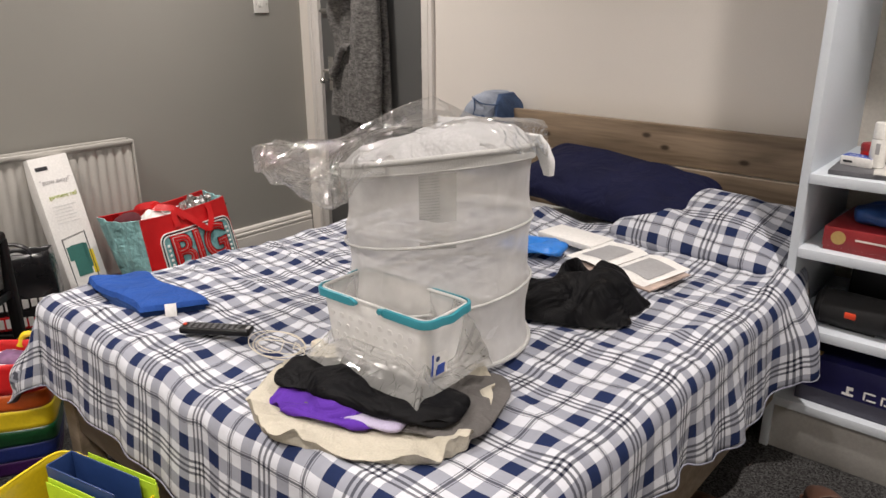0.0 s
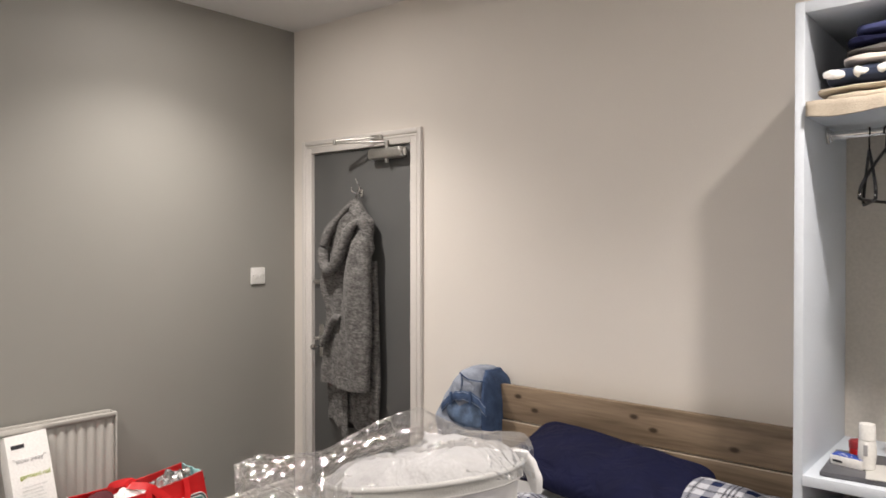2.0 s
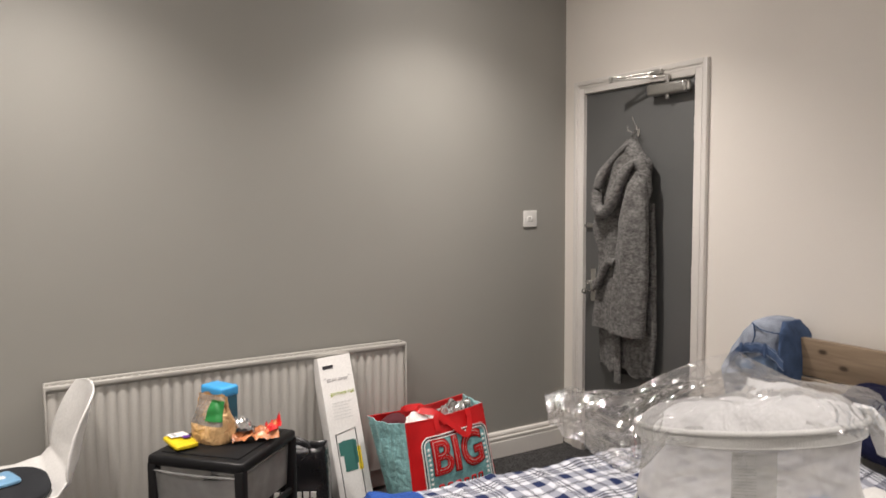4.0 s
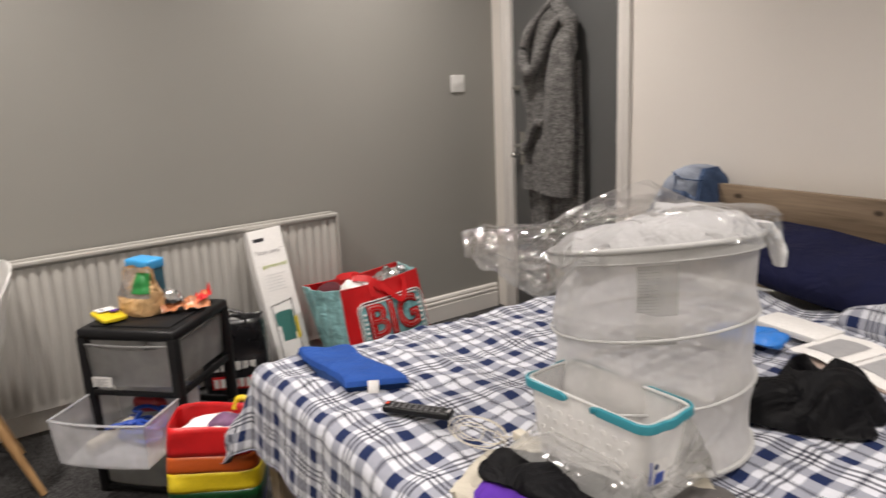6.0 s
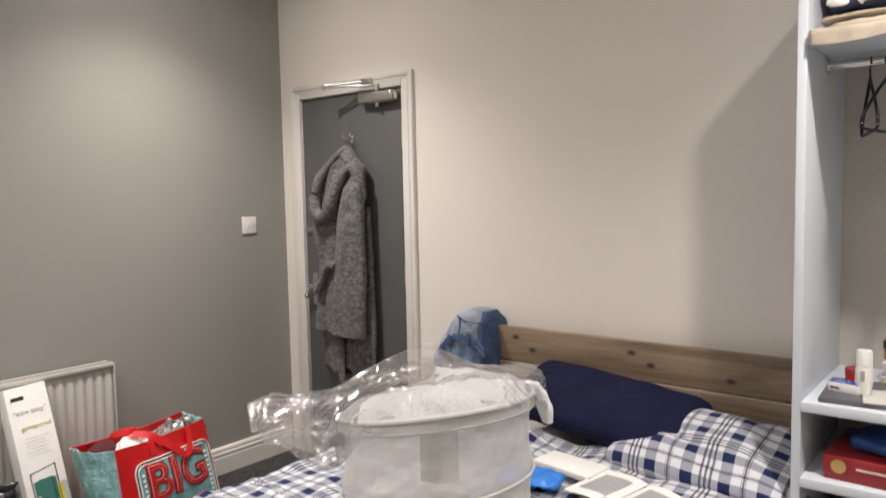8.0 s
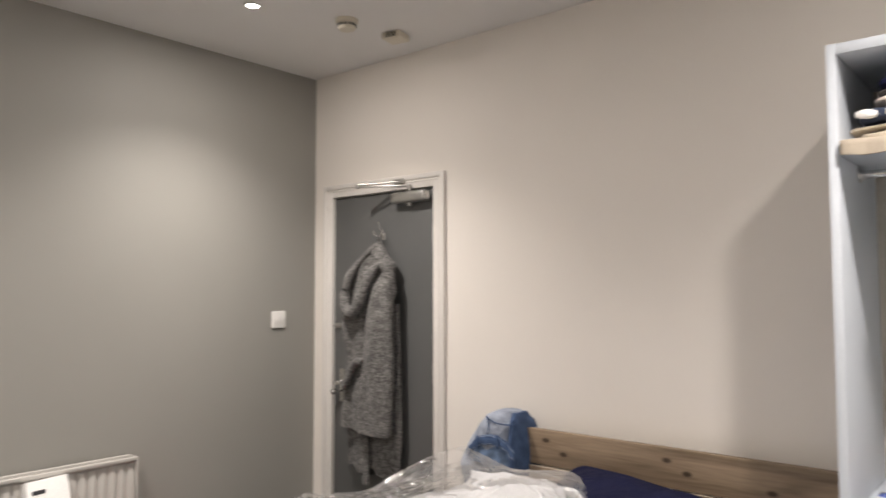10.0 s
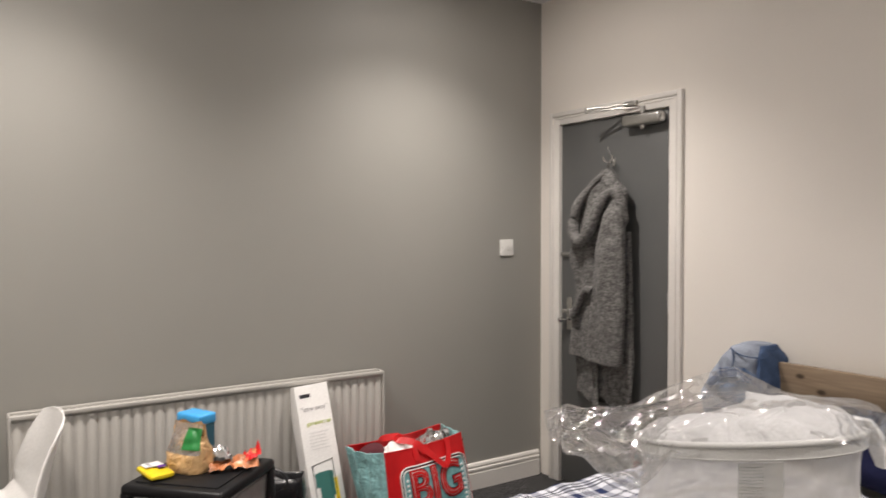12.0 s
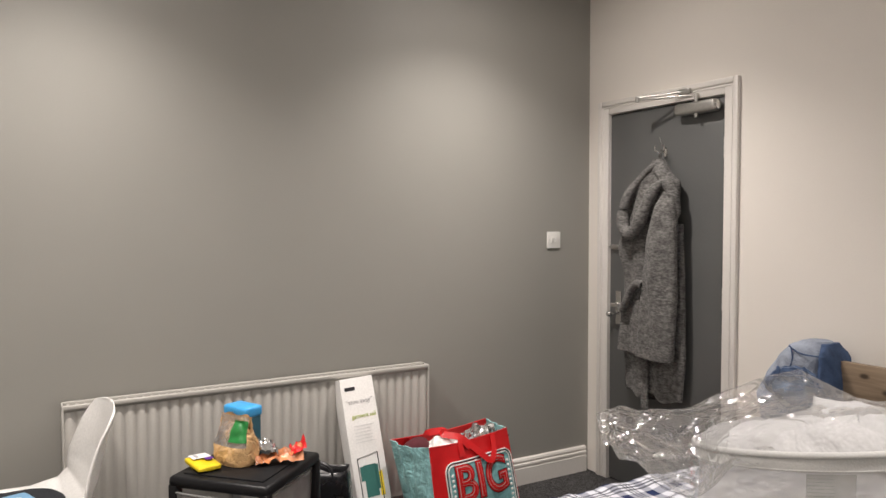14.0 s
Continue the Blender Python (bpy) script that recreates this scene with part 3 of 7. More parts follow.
# ---- radiator ----
ob = thing("radiator", pose(0, -1.872, 0), "long white panel radiator on the grey wall", "radiator")
L, R0, R1 = 0.78, 0.115, 0.720
bm = bmesh.new()
prof = []
pitch, nfl = 0.0420, 37
y = -nfl * pitch / 2
prof.append((-L + 0.004, 0.088))
for k in range(nfl):
    yy = y + k * pitch
    prof += [(yy + 0.003, 0.088), (yy + 0.010, 0.0922), (yy + 0.017, 0.0940), (yy + 0.025, 0.0940), (yy + 0.032, 0.0922), (yy + 0.039, 0.088)]
prof.append((L - 0.004, 0.088))
cols = []
for py, px in prof:
    hi = 0.0 if px < 0.09 else 1.0
    cols.append([bm.verts.new((0.088, py, R0)), bm.verts.new((0.088, py, R0 + 0.03)), bm.verts.new((px, py, R0 + 0.05)), bm.verts.new((px, py, R1 - 0.028)), bm.verts.new((0.088, py, R1 - 0.018)), bm.verts.new((0.092, py, R1 - 0.01))])
for a, b in zip(cols, cols[1:]):
    for k in range(5):
        bm.faces.new((a[k], b[k], b[k + 1], a[k + 1]))
part("front_panel", bm, M_RAD, ob)
part("back_panel", boxed(0.030, 0.045, -L + 0.004, L - 0.004, R0, R1 - 0.01, 0.003), M_RAD, ob)
bm = boxed(0.086, 0.104, -L, L, R1 - 0.008, R1 + 0.011, 0.005, 3)
box(bm, 0.026, 0.048, -L, L, R1 - 0.010, R1 + 0.012, 0.004)
part("top_rail", bm, M_RAD, ob)
bm = bmesh.new()
for k in range(52):
    yy = -L + 0.02 + k * (2 * L - 0.04) / 51
    box(bm, 0.046, 0.090, yy - 0.004, yy + 0.004, R1 - 0.002, R1 + 0.004)
part("top_grille", bm, M_RAD, ob, smooth=False)
for s in (-1, 1):
    part("side_panel", boxed(0.028, 0.104, s * L - 0.004, s * L + 0.004, R0 + 0.02, R1 + 0.010, 0.003), M_RAD, ob)
bm = tube(bmesh.new(), [(0.066, -L - 0.03, 0.002), (0.066, -L - 0.03, 0.13), (0.066, -L + 0.01, 0.14)], 0.0075, 10)
part("pipe", bm, M_WHITEPL, ob)
bm = lathe(bmesh.new(), [(0.016, 0.10), (0.020, 0.105), (0.020, 0.165), (0.014, 0.185), (0.0001, 0.187)], 18, (0.066, -L - 0.03))
part("valve", bm, M_WHITEPL, ob, "white thermostatic valve")

# ---- bed ----
BX0, BX1, BY0, BY1, BZ = 1.315, 2.84, -2.00, -0.12, 0.555
bed = thing("bed", pose(0, 0, 0), "double bed with a grey-brown oak frame and knotty headboard", "bed")
HB0, HB1 = 1.36, 2.805
for z0, z1 in ((0.743, 0.888), (0.590, 0.735), (0.438, 0.586), (0.286, 0.434)):
    back = 0.007 if z0 > 0.7 else 0.0
    plank = part("headboard_plank", boxed(HB0, HB1, -0.115 + back, -0.085 + back, z0, z1, 0.003), M_OAK, bed, "knotty oak headboard plank")
    if not back:
        # thin pale strip painting the ceiling light caught along the plank's top
        part("upper_edge", boxed(HB0 + 0.002, HB1 - 0.002, -0.1145, -0.106, z1 + 0.0002, z1 + 0.0035, 0.001), M_LITEDGE, plank, "upper edge coloured paler for the light falling on it")
for x in (HB0 + 0.08, HB1 - 0.08):
    part("headboard_post", boxed(x - 0.035, x + 0.035, -0.085, -0.045, 0, 0.86, 0.003), M_FRAME, bed)
part("foot_rail", boxed(BX0 + 0.02, BX1 - 0.02, BY0 + 0.01, BY0 + 0.04, 0.16, 0.33, 0.004), M_FRAME, bed)
for x in (BX0 + 0.01, BX1 - 0.04):
    part("side_rail", boxed(x, x + 0.03, BY0 + 0.04, -0.116, 0.16, 0.33, 0.004), M_FRAME, bed)
    part("leg", boxed(x - 0.005, x + 0.065, BY0 + 0.002, BY0 + 0.072, 0, 0.345, 0.005), M_FRAME, bed)
part("slat_base", boxed(BX0 + 0.04, BX1 - 0.04, BY0 + 0.05, -0.12, 0.27, 0.30, 0.003), M_FRAME, bed)
ob = tagged(part("mattress", moved(soft((0.715, 0.925, 0.115), (0.12, 0.22), 0.004, 5, n=(96, 28)), pose(2.10, -1.055, 0.417)), M_SHEET), "white mattress in a fitted sheet", "mattress")

# duvet: a sheet laid over the mattress, hanging on three sides
DX0, DX1, DY0, DY1 = 1.405, 2.795, -1.965, -0.43     # flat area


def smooth(a, b, x):
    t = min(1, max(0, (x - a) / (b - a)))
    return t * t * (3 - 2 * t)


def duvet_pt(u, v):
    x0 = DX0 - 0.085 * smooth(-1.15, -1.95, v)
    cu, cv = min(max(u, x0), DX1), min(max(v, DY0), 0.1)
    ou, ov = u - cu, v - cv
    d = math.hypot(ou, ov)
    if ou < 0 and ov < 0:
        k = min(1.0, 0.36 / max(d, 1e-6))
        ou, ov, d = ou * k, ov * k, d * k
    r = 0.055
    # wrinkles on the top
    w = 0.008 * nz(cu, cv, 3, 5.5) + 0.006 * nz(cu * 1.0, cv * 0.7, 7, 13) + 0.016 * nz(cu, cv, 1.5, 2.2) + 0.012 * smooth(-1.0, -0.5, cv) * nz(cu * 1.4, cv, 9, 11)
    w += 0.010 * max(0, ridged((cu * 1.2 + 0.3 * cv, cv * 2.0, 0.7), 3.1) - 0.55) * 2
    head = smooth(-0.75, -0.43, cv)
    w += head * (0.018 + 0.012 * math.sin(cu * 21 + 3 * cv))
    w -= 0.014 * smooth(0.35, 0.0, abs(cu - 1.55)) * smooth(-1.2, -0.6, cv)
    z = BZ + w
    x, y = cu, cv
    if d > 1e-6:
        nx, ny = ou / d, ov / d
        arc = r * math.pi / 2
        if d < arc:
            out, down = r * math.sin(d / r), r * (1 - math.cos(d / r))
        else:
            k = d - arc
            along = (u + v) if abs(nx * ny) > 0.02 else (v if abs(nx) > 0.5 else u)
            wide = 0.006 if abs(ny) > 0.9 else 0.024
            fold = math.sin(along * 17 + 2.2 * nz(along, 2.0, 0, 3)) * 0.5 + 0.5 * math.sin(along * 31 + 1.3)
            out, down = r + (0.010 + wide * fold) * smooth(0, 0.22, k) + (0.05 + 0.7 * abs(nx * ny)) * k, r + k * 0.96
        if nx > 0.5:
            hump = math.exp(-((v + 0.58) / 0.11) ** 2)
            out, down = out + 0.075 * hump * smooth(0.02, 0.20, d), down - 0.02 * hump
        x, y, z = x + nx * out, y + ny * out, z - down
        z += 0.006 * nz(u, v, 5, 9)
    return Vector((x, y, max(z, 0.02)))


HANG_F, HANG_R, HANG_L = 0.300, 0.345, 0.31


def duvet_uv(a, b):
    v = DY0 - HANG_F + b * (DY1 - DY0 + HANG_F)
    extra = -0.05 * smooth(-0.85, -0.68, v) - 0.105 * smooth(-0.85, -1.42, v) + 0.008 * math.sin(v * 9.0)
    u0, u1 = DX0 - HANG_L, DX1 + HANG_R + extra
    return (u0 + a * (u1 - u0) , v + 0.012 * math.sin(a * 7) * (1 - b))


bm = sheet(150, 150, lambda a, b: duvet_pt(*duvet_uv(a, b)), duvet_uv)
duvet = tagged(part("duvet", bm, M_PLAID), "rumpled white and navy plaid duvet hanging over the bed", "duvet")
mod = duvet.modifiers.new("thick", "SOLIDIFY")
mod.thickness, mod.offset = 0.016, -1

edge = [duvet_pt(*duvet_uv(0, 1 - k / 90)) for k in range(90)] + [duvet_pt(*duvet_uv(k / 90, 0)) for k in range(90)] + [duvet_pt(*duvet_uv(1, k / 90)) for k in range(91)]
part("hem", tube(bmesh.new(), edge, 0.0022, 6), mat("blue_grey_hem_cotton", (0.26, 0.27, 0.33), 0.9, var=0.2, scale=60, bump=0.2), duvet, "stitched blue-grey hem")

# pillows
def pillow(name, half, m, material, label, seed, uvs=False, amp=0.010, crease=0.014, pinch=0.55):
    bm = soft(half, (0.26, 0.75), amp, 5.0, seed, (110, 56), uvs, pinch=pinch, crease=crease)
    return tagged(part(name, moved(bm, m), material), label, "pillow")


pillow("pillow", (0.285, 0.215, 0.088), pose(2.520, -0.335, 0.605, 11, 2, -3), M_PLAID, "white and navy plaid pillow lying at the headboard", 2, True)
pillow("pillow", (0.362, 0.176, 0.092), pose(2.105, -0.280, 0.674, 15, 4, -4), M_NAVY, "plain dark navy pillow propped against the headboard", 3, False, 0.006, 0.010, 0.30)

# ---- open wardrobe unit ----
WX0, WX1, WY, WH = 2.81, 3.86, -0.53, 2.147
unit = thing("wardrobe", pose(0, 0, 0), "tall open white laminate wardrobe with shelves and hanging rail", "wardrobe")
part("side_panel", boxed(WX0, WX0 + 0.024, WY, -0.003, 0.0, WH, 0.001), M_LAM, unit)
part("side_panel", boxed(WX1 - 0.024, WX1, WY, -0.003, 0.0, WH, 0.001), M_LAM, unit)
part("back_panel", boxed(WX0 + 0.024, WX1 - 0.024, -0.012, -0.003, 0.0, WH - 0.03, 0.0), mat("beige_backing", (0.50, 0.47, 0.42), 0.6, var=0.03), unit, "beige back panel", smooth=False)
part("top_board", boxed(WX0 + 0.0242, WX1 - 0.0242, WY + 0.0005, -0.012, WH - 0.030, WH - 0.001, 0.001), M_LAM, unit)
for z in (1.866, 0.871, 0.657, 0.421, 0.180):
    part("shelf", boxed(WX0 + 0.0245, WX1 - 0.0245, WY - 0.006, -0.0125, z - 0.028, z, 0.0015), M_LAM, unit)
part("plinth", boxed(WX0 + 0.025, WX1 - 0.025, WY + 0.01, WY + 0.028, 0.001, 0.151, 0.001), M_PLINTH, unit, "grey plinth board")
rail = part("hanging_rail", tube(bmesh.new(), [(WX0 + 0.024, -0.28, 1.812), (WX1 - 0.024, -0.28, 1.812)], 0.0125, 14), M_CHROME, unit, "chrome hanging rail")
for x in (WX0 + 0.026, WX1 - 0.030):
    part("rail_socket", moved(lathe(bmesh.new(), [(0.024, 0), (0.024, 0.004), (0.017, 0.006), (0.017, 0.012)], 18), pose(x, -0.28, 1.812, 0, 90, 0)), M_CHROME, rail)


# ---- colours for the loose things ----
M_ROBE = mat("grey_fleece", (0.140, 0.136, 0.131), 0.95, var=0.30, scale=38, bump=1.0, bscale=95, fine=0.45, spec=0.1, sheen=0.1, stretch=(0.62, 0.62, 1.25))
M_DENIM = mat("pale_denim", (0.300, 0.335, 0.405), 0.85, var=0.32, scale=14, bump=0.35, bscale=400, fine=0.15, spec=0.15, wr=0.03, wscale=11)
M_DENIMD = mat("blue_denim_band", (0.062, 0.098, 0.185), 0.85, var=0.25, scale=22, bump=0.35, bscale=400, fine=0.15, spec=0.15, wr=0.03, wscale=11)
M_RED = mat("red_woven_plastic", (0.58, 0.010, 0.013), 0.38, var=0.10, scale=10, bump=0.15, bscale=220)
M_TEAL = mat("pale_teal_woven_plastic", (0.20, 0.44, 0.46), 0.42, var=0.22, scale=40, bump=0.2, bscale=220, fine=0.15)
M_WHITE = mat("white_card", (0.80, 0.79, 0.77), 0.5, var=0.03, bump=0.03)
M_INK = mat("dark_print", (0.03, 0.03, 0.035), 0.5, bump=0)
M_GREYINK = mat("grey_print", (0.35, 0.35, 0.36), 0.5, bump=0)
M_LIME = mat("lime_print", (0.42, 0.50, 0.05), 0.5, bump=0)
M_GREENP = mat("green_print", (0.035, 0.15, 0.13), 0.6, bump=0)
M_YELLOW = mat("yellow_plastic", (0.70, 0.53, 0.015), 0.35, var=0.10, bump=0.08)
M_GREEN = mat("green_plastic", (0.02, 0.20, 0.045), 0.4, var=0.10, bump=0.08)
M_BLUE = mat("blue_plastic", (0.02, 0.07, 0.40), 0.4, var=0.10, bump=0.08)
M_PURPLE = mat("purple_plastic", (0.10, 0.02, 0.22), 0.4, var=0.10, bump=0.08)
M_LIMEPL = mat("lime_folder", (0.40, 0.58, 0.03), 0.35, var=0.06, bump=0.03)
M_NAVYPL = mat("navy_folder", (0.018, 0.045, 0.15), 0.4, var=0.08, bump=0.05)
M_BLACKBAG = mat("black_glossy_bag", (0.012, 0.012, 0.014), 0.28, var=0.2, scale=12, bump=0.3, bscale=40)
M_BLUECL = mat("royal_blue_cotton", (0.022, 0.075, 0.30), 0.85, var=0.12, scale=12, bump=0.3, bscale=300, spec=0.2, wr=0.025, wscale=15)
M_BLUEDK = mat("blue_cotton_underside", (0.018, 0.045, 0.14), 0.85, var=0.15, scale=12, bump=0.3, bscale=300, spec=0.2)
M_BLACKCL = mat("black_cotton", (0.0035, 0.0035, 0.0045), 0.56, var=0.25, scale=14, bump=0.2, bscale=300, spec=0.12, wr=0.04, wscale=9)
M_PURCL = mat("purple_cotton", (0.095, 0.028, 0.31), 0.85, var=0.15, scale=14, bump=0.3, bscale=300, spec=0.2, wr=0.025, wscale=15)
M_GREYCL = mat("grey_cotton", (0.115, 0.108, 0.105), 0.9, var=0.15, scale=14, bump=0.3, bscale=300, spec=0.2, wr=0.025, wscale=15)
M_LILAC = mat("lilac_cotton", (0.42, 0.38, 0.52), 0.9, var=0.1, scale=14, bump=0.3, bscale=300, spec=0.2, wr=0.025, wscale=15)
M_CREAMCL = mat("cream_cotton", (0.50, 0.465, 0.385), 0.9, var=0.08, scale=14, bump=0.3, bscale=250, spec=0.2, wr=0.025, wscale=15)
M_RIM = mat("teal_plastic", (0.035, 0.24, 0.30), 0.3, var=0.06, bump=0.02)
M_CYAN = mat("bright_blue_plastic", (0.05, 0.33, 0.68), 0.32, var=0.06, bump=0.03)
M_NUTS = mat("roasted_snacks", (0.52, 0.33, 0.15), 0.7, var=0.4, scale=60, bump=1.0, bscale=110)
M_FOIL = mat("silver_foil", (0.62, 0.62, 0.62), 0.22, metal=1.0, var=0.15, scale=30, bump=0.6, bscale=60)
M_PACK = mat("snack_packet_print", (0.50, 0.19, 0.08), 0.3, var=0.5, scale=40, bump=0.3, bscale=60)
M_BEIGECL = mat("beige_cotton", (0.46, 0.40, 0.32), 0.9, var=0.08, scale=14, bump=0.3, bscale=250, spec=0.2)
M_PINKW = mat("pale_pink_cotton", (0.70, 0.62, 0.58), 0.9, var=0.1, scale=12, bump=0.3, bscale=250, spec=0.2)
M_BEECH = wood_mat("beech_leg", (0.58, 0.36, 0.17), (0.42, 0.235, 0.10), axis=2, rough=0.45)
M_CHAIRW = mat("white_chair_shell", (0.74, 0.73, 0.71), 0.38, var=0.03, bump=0.02)
M_CUSH = mat("charcoal_cushion", (0.028, 0.030, 0.034), 0.9, var=0.15, scale=20, bump=0.4, bscale=300, spec=0.15)
M_CLOG = mat("brown_rubber", (0.10, 0.048, 0.032), 0.5, var=0.15, bump=0.15, bscale=200)
M_NAVYBOX = mat("navy_card", (0.012, 0.012, 0.075), 0.4, var=0.06, bump=0.02)
M_REDBOX = mat("red_card", (0.26, 0.018, 0.022), 0.42, var=0.12, scale=12, bump=0.03)
M_GOLD = mat("gold_print", (0.45, 0.30, 0.10), 0.45, var=0.1, bump=0)
M_TINOR = mat("orange_tin", (0.62, 0.12, 0.015), 0.3, var=0.06, bump=0.02)
M_PAPER = mat("book_pages", (0.55, 0.54, 0.51), 0.7, var=0.12, scale=6, bump=0.6, bscale=350, stretch=(0.05, 0.05, 1))
M_LAPTOP = mat("grey_glossy_cover", (0.10, 0.10, 0.11), 0.35, var=0.2, scale=8, bump=0.02)
M_DARKEN = mat("speaker_cloth", (0.010, 0.010, 0.011), 0.85, var=0.2, bump=0.6, bscale=500)
M_SPKRED = mat("orange_badge", (0.65, 0.06, 0.02), 0.4, bump=0)
M_GREYFR = film_mat("smoky_frosted_plastic", 0.80, 0.22, 0.74, base=0.04, milk_col=(0.46, 0.46, 0.455), gain=0.8)
M_DRAWER = film_mat("clear_frosted_drawer_plastic", 0.96, 0.22, 0.56, base=0.03, milk_col=(0.88, 0.89, 0.92), gain=0.8)


def bars(bm, plane, x0, x1, z0, z1, n, fill=0.45, seed=1, ragged=0.35):
    """Lines of unreadable print as thin bars, in a plane given by a matrix (x across, y up)."""
    rnd = random.Random(seed)
    h = (z1 - z0) / n
    for k in range(n):
        w = (x1 - x0) * (1 - ragged * rnd.random())
        box(bm, x0, x0 + w, z0 + k * h, z0 + (k + fill) * h, 0, 0.0006, m=plane)
    return bm


def column(table, n=40, fold=0.010, kf=9.0, seed=0.0, rows=40, ex=0.8, y_flat=None, hem=0.0):
    """A hanging soft body: rings through a table of (z, left, right, depth, y), with folds running down it."""
    zs = [r[0] for r in table]
    bm = bmesh.new()
    rings = []
    for j in range(rows + 1):
        z = zs[0] + (zs[-1] - zs[0]) * j / rows
        seq = sorted(table)
        k = max(1, min(len(seq) - 1, next((i for i, r in enumerate(seq) if r[0] >= z), len(seq) - 1)))
        a, b = seq[k - 1], seq[k]
        t = min(1, max(0, (z - a[0]) / (b[0] - a[0]) if b[0] != a[0] else 0))
        t = t * t * (3 - 2 * t) * 0.5 + t * 0.5
        xl, xr, dp, yc = (a[i] + (b[i] - a[i]) * t for i in (1, 2, 3, 4))
        ring = []
        for i in range(n):
            th = 2 * math.pi * i / n
            u, v = rec(math.cos(th), ex), rec(math.sin(th), ex)
            x = (xl + xr) / 2 + u * (xr - xl) / 2
            f = fold * (math.sin(x * 6.28 * kf + 2.2 * nz(x, z, seed, 3) + seed) + 0.6 * nz(x * 14, z * 3, seed + 4))
            f += fold * 0.5 * nz(x * 10, z * 11, seed + 9)
            y = yc + v * (dp / 2 + f * (1 if v < 0 else 0.2))
            if y_flat is not None:
                y = min(y, y_flat)
            ring.append(bm.verts.new((x + fold * 0.4 * nz(z * 9, i, seed), y, z + (hem * nz(x * 12, seed, 2) if j == rows else 0))))
        rings.append(ring)
    for a, b in zip(rings, rings[1:]):
        for i in range(n):
            bm.faces.new((a[i], a[(i + 1) % n], b[(i + 1) % n], b[i]))
    bm.faces.new(rings[0][::-1]), bm.faces.new(rings[-1])
    bmesh.ops.recalc_face_normals(bm, faces=bm.faces[:])
    return bm


# ---- dressing gown on the door ----
robe = thing("dressing_gown", pose(0, 0, 0), "grey marled fleece dressing gown hanging from the door hook", "dressing gown")
YF = 0.000
part("skirt", column([(0.535, 0.345, 0.715, 0.05, -0.040), (0.75, 0.335, 0.735, 0.06, -0.042), (1.10, 0.375, 0.725, 0.06, -0.042), (1.40, 0.38, 0.71, 0.05, -0.04)][::-1], 64, 0.010, 7, 1.0, 40, y_flat=YF, hem=0.03), M_ROBE, robe)
part("front_panel", column([(0.75, 0.318, 0.535, 0.075, -0.070), (0.90, 0.345, 0.54, 0.075, -0.070), (1.02, 0.372, 0.55, 0.075, -0.072), (1.14, 0.375, 0.56, 0.075, -0.075), (1.28, 0.330, 0.55, 0.085, -0.075), (1.40, 0.375, 0.56, 0.085, -0.07), (1.60, 0.45, 0.62, 0.06, -0.06)][::-1], 56, 0.010, 8, 2.0, 40, y_flat=YF, hem=0.01), M_ROBE, robe)
slv = part("sleeve", column([(0.745, 0.495, 0.705, 0.080, -0.105), (0.80, 0.495, 0.715, 0.080, -0.105), (1.05, 0.515, 0.730, 0.085, -0.105), (1.30, 0.545, 0.722, 0.090, -0.105), (1.48, 0.60, 0.715, 0.085, -0.098), (1.585, 0.64, 0.70, 0.04, -0.07)][::-1], 56, 0.009, 6, 3.0, 44, y_flat=YF), M_ROBE, robe)
part("cuff", column([(0.742, 0.490, 0.710, 0.090, -0.105), (0.762, 0.489, 0.712, 0.092, -0.105), (0.800, 0.492, 0.716, 0.090, -0.105)][::-1], 40, 0.006, 6, 3.0, 8, y_flat=YF), M_ROBE, slv)
# hood: a draped ring with a hollow in the middle, gathered up to the loop
hood = bmesh.new()
path = [(0.555, -0.070, 1.695), (0.490, -0.095, 1.630), (0.428, -0.118, 1.545), (0.402, -0.132, 1.450), (0.424, -0.142, 1.378), (0.478, -0.150, 1.356), (0.528, -0.150, 1.400), (0.562, -0.142, 1.480), (0.598, -0.125, 1.560), (0.640, -0.100, 1.605), (0.672, -0.080, 1.590)]
roll = [(0.560, -0.080, 1.675), (0.620, -0.090, 1.635), (0.672, -0.090, 1.580), (0.698, -0.080, 1.500), (0.700, -0.070, 1.42)]


def spline(pts, n):
    out = []
    for i in range(len(pts) - 1):
        p0, p1, p2, p3 = (Vector(pts[max(0, min(len(pts) - 1, i + k))]) for k in (-1, 0, 1, 2))
        for k in range(n):
            t = k / n
            out.append(0.5 * (2 * p1 + (p2 - p0) * t + (2 * p0 - 5 * p1 + 4 * p2 - p3) * t * t + (3 * p1 - p0 - 3 * p2 + p3) * t ** 3))
    return out + [Vector(pts[-1])]


sp = spline(path, 6)
tube(hood, sp, [0.006 + 0.026 * math.sin(math.pi * k / (len(sp) - 1)) ** 0.6 + 0.0025 * math.sin(k * 0.7) for k in range(len(sp))], 14)
sp = spline(roll, 6)
tube(hood, sp, [0.003 + 0.026 * math.sin(math.pi * k / (len(sp) - 1)) ** 0.6 + 0.003 * math.sin(k * 1.3) for k in range(len(sp))], 14)
part("hood_edge", hood, M_ROBE, robe)
part("hood", column([(1.38, 0.42, 0.54, 0.04, -0.060), (1.45, 0.375, 0.61, 0.06, -0.060), (1.54, 0.362, 0.70, 0.08, -0.058), (1.60, 0.395, 0.70, 0.08, -0.055), (1.66, 0.48, 0.63, 0.07, -0.05), (1.72, 0.528, 0.585, 0.035, -0.04)][::-1], 48, 0.010, 7, 4.0, 30, y_flat=YF), M_ROBE, robe)
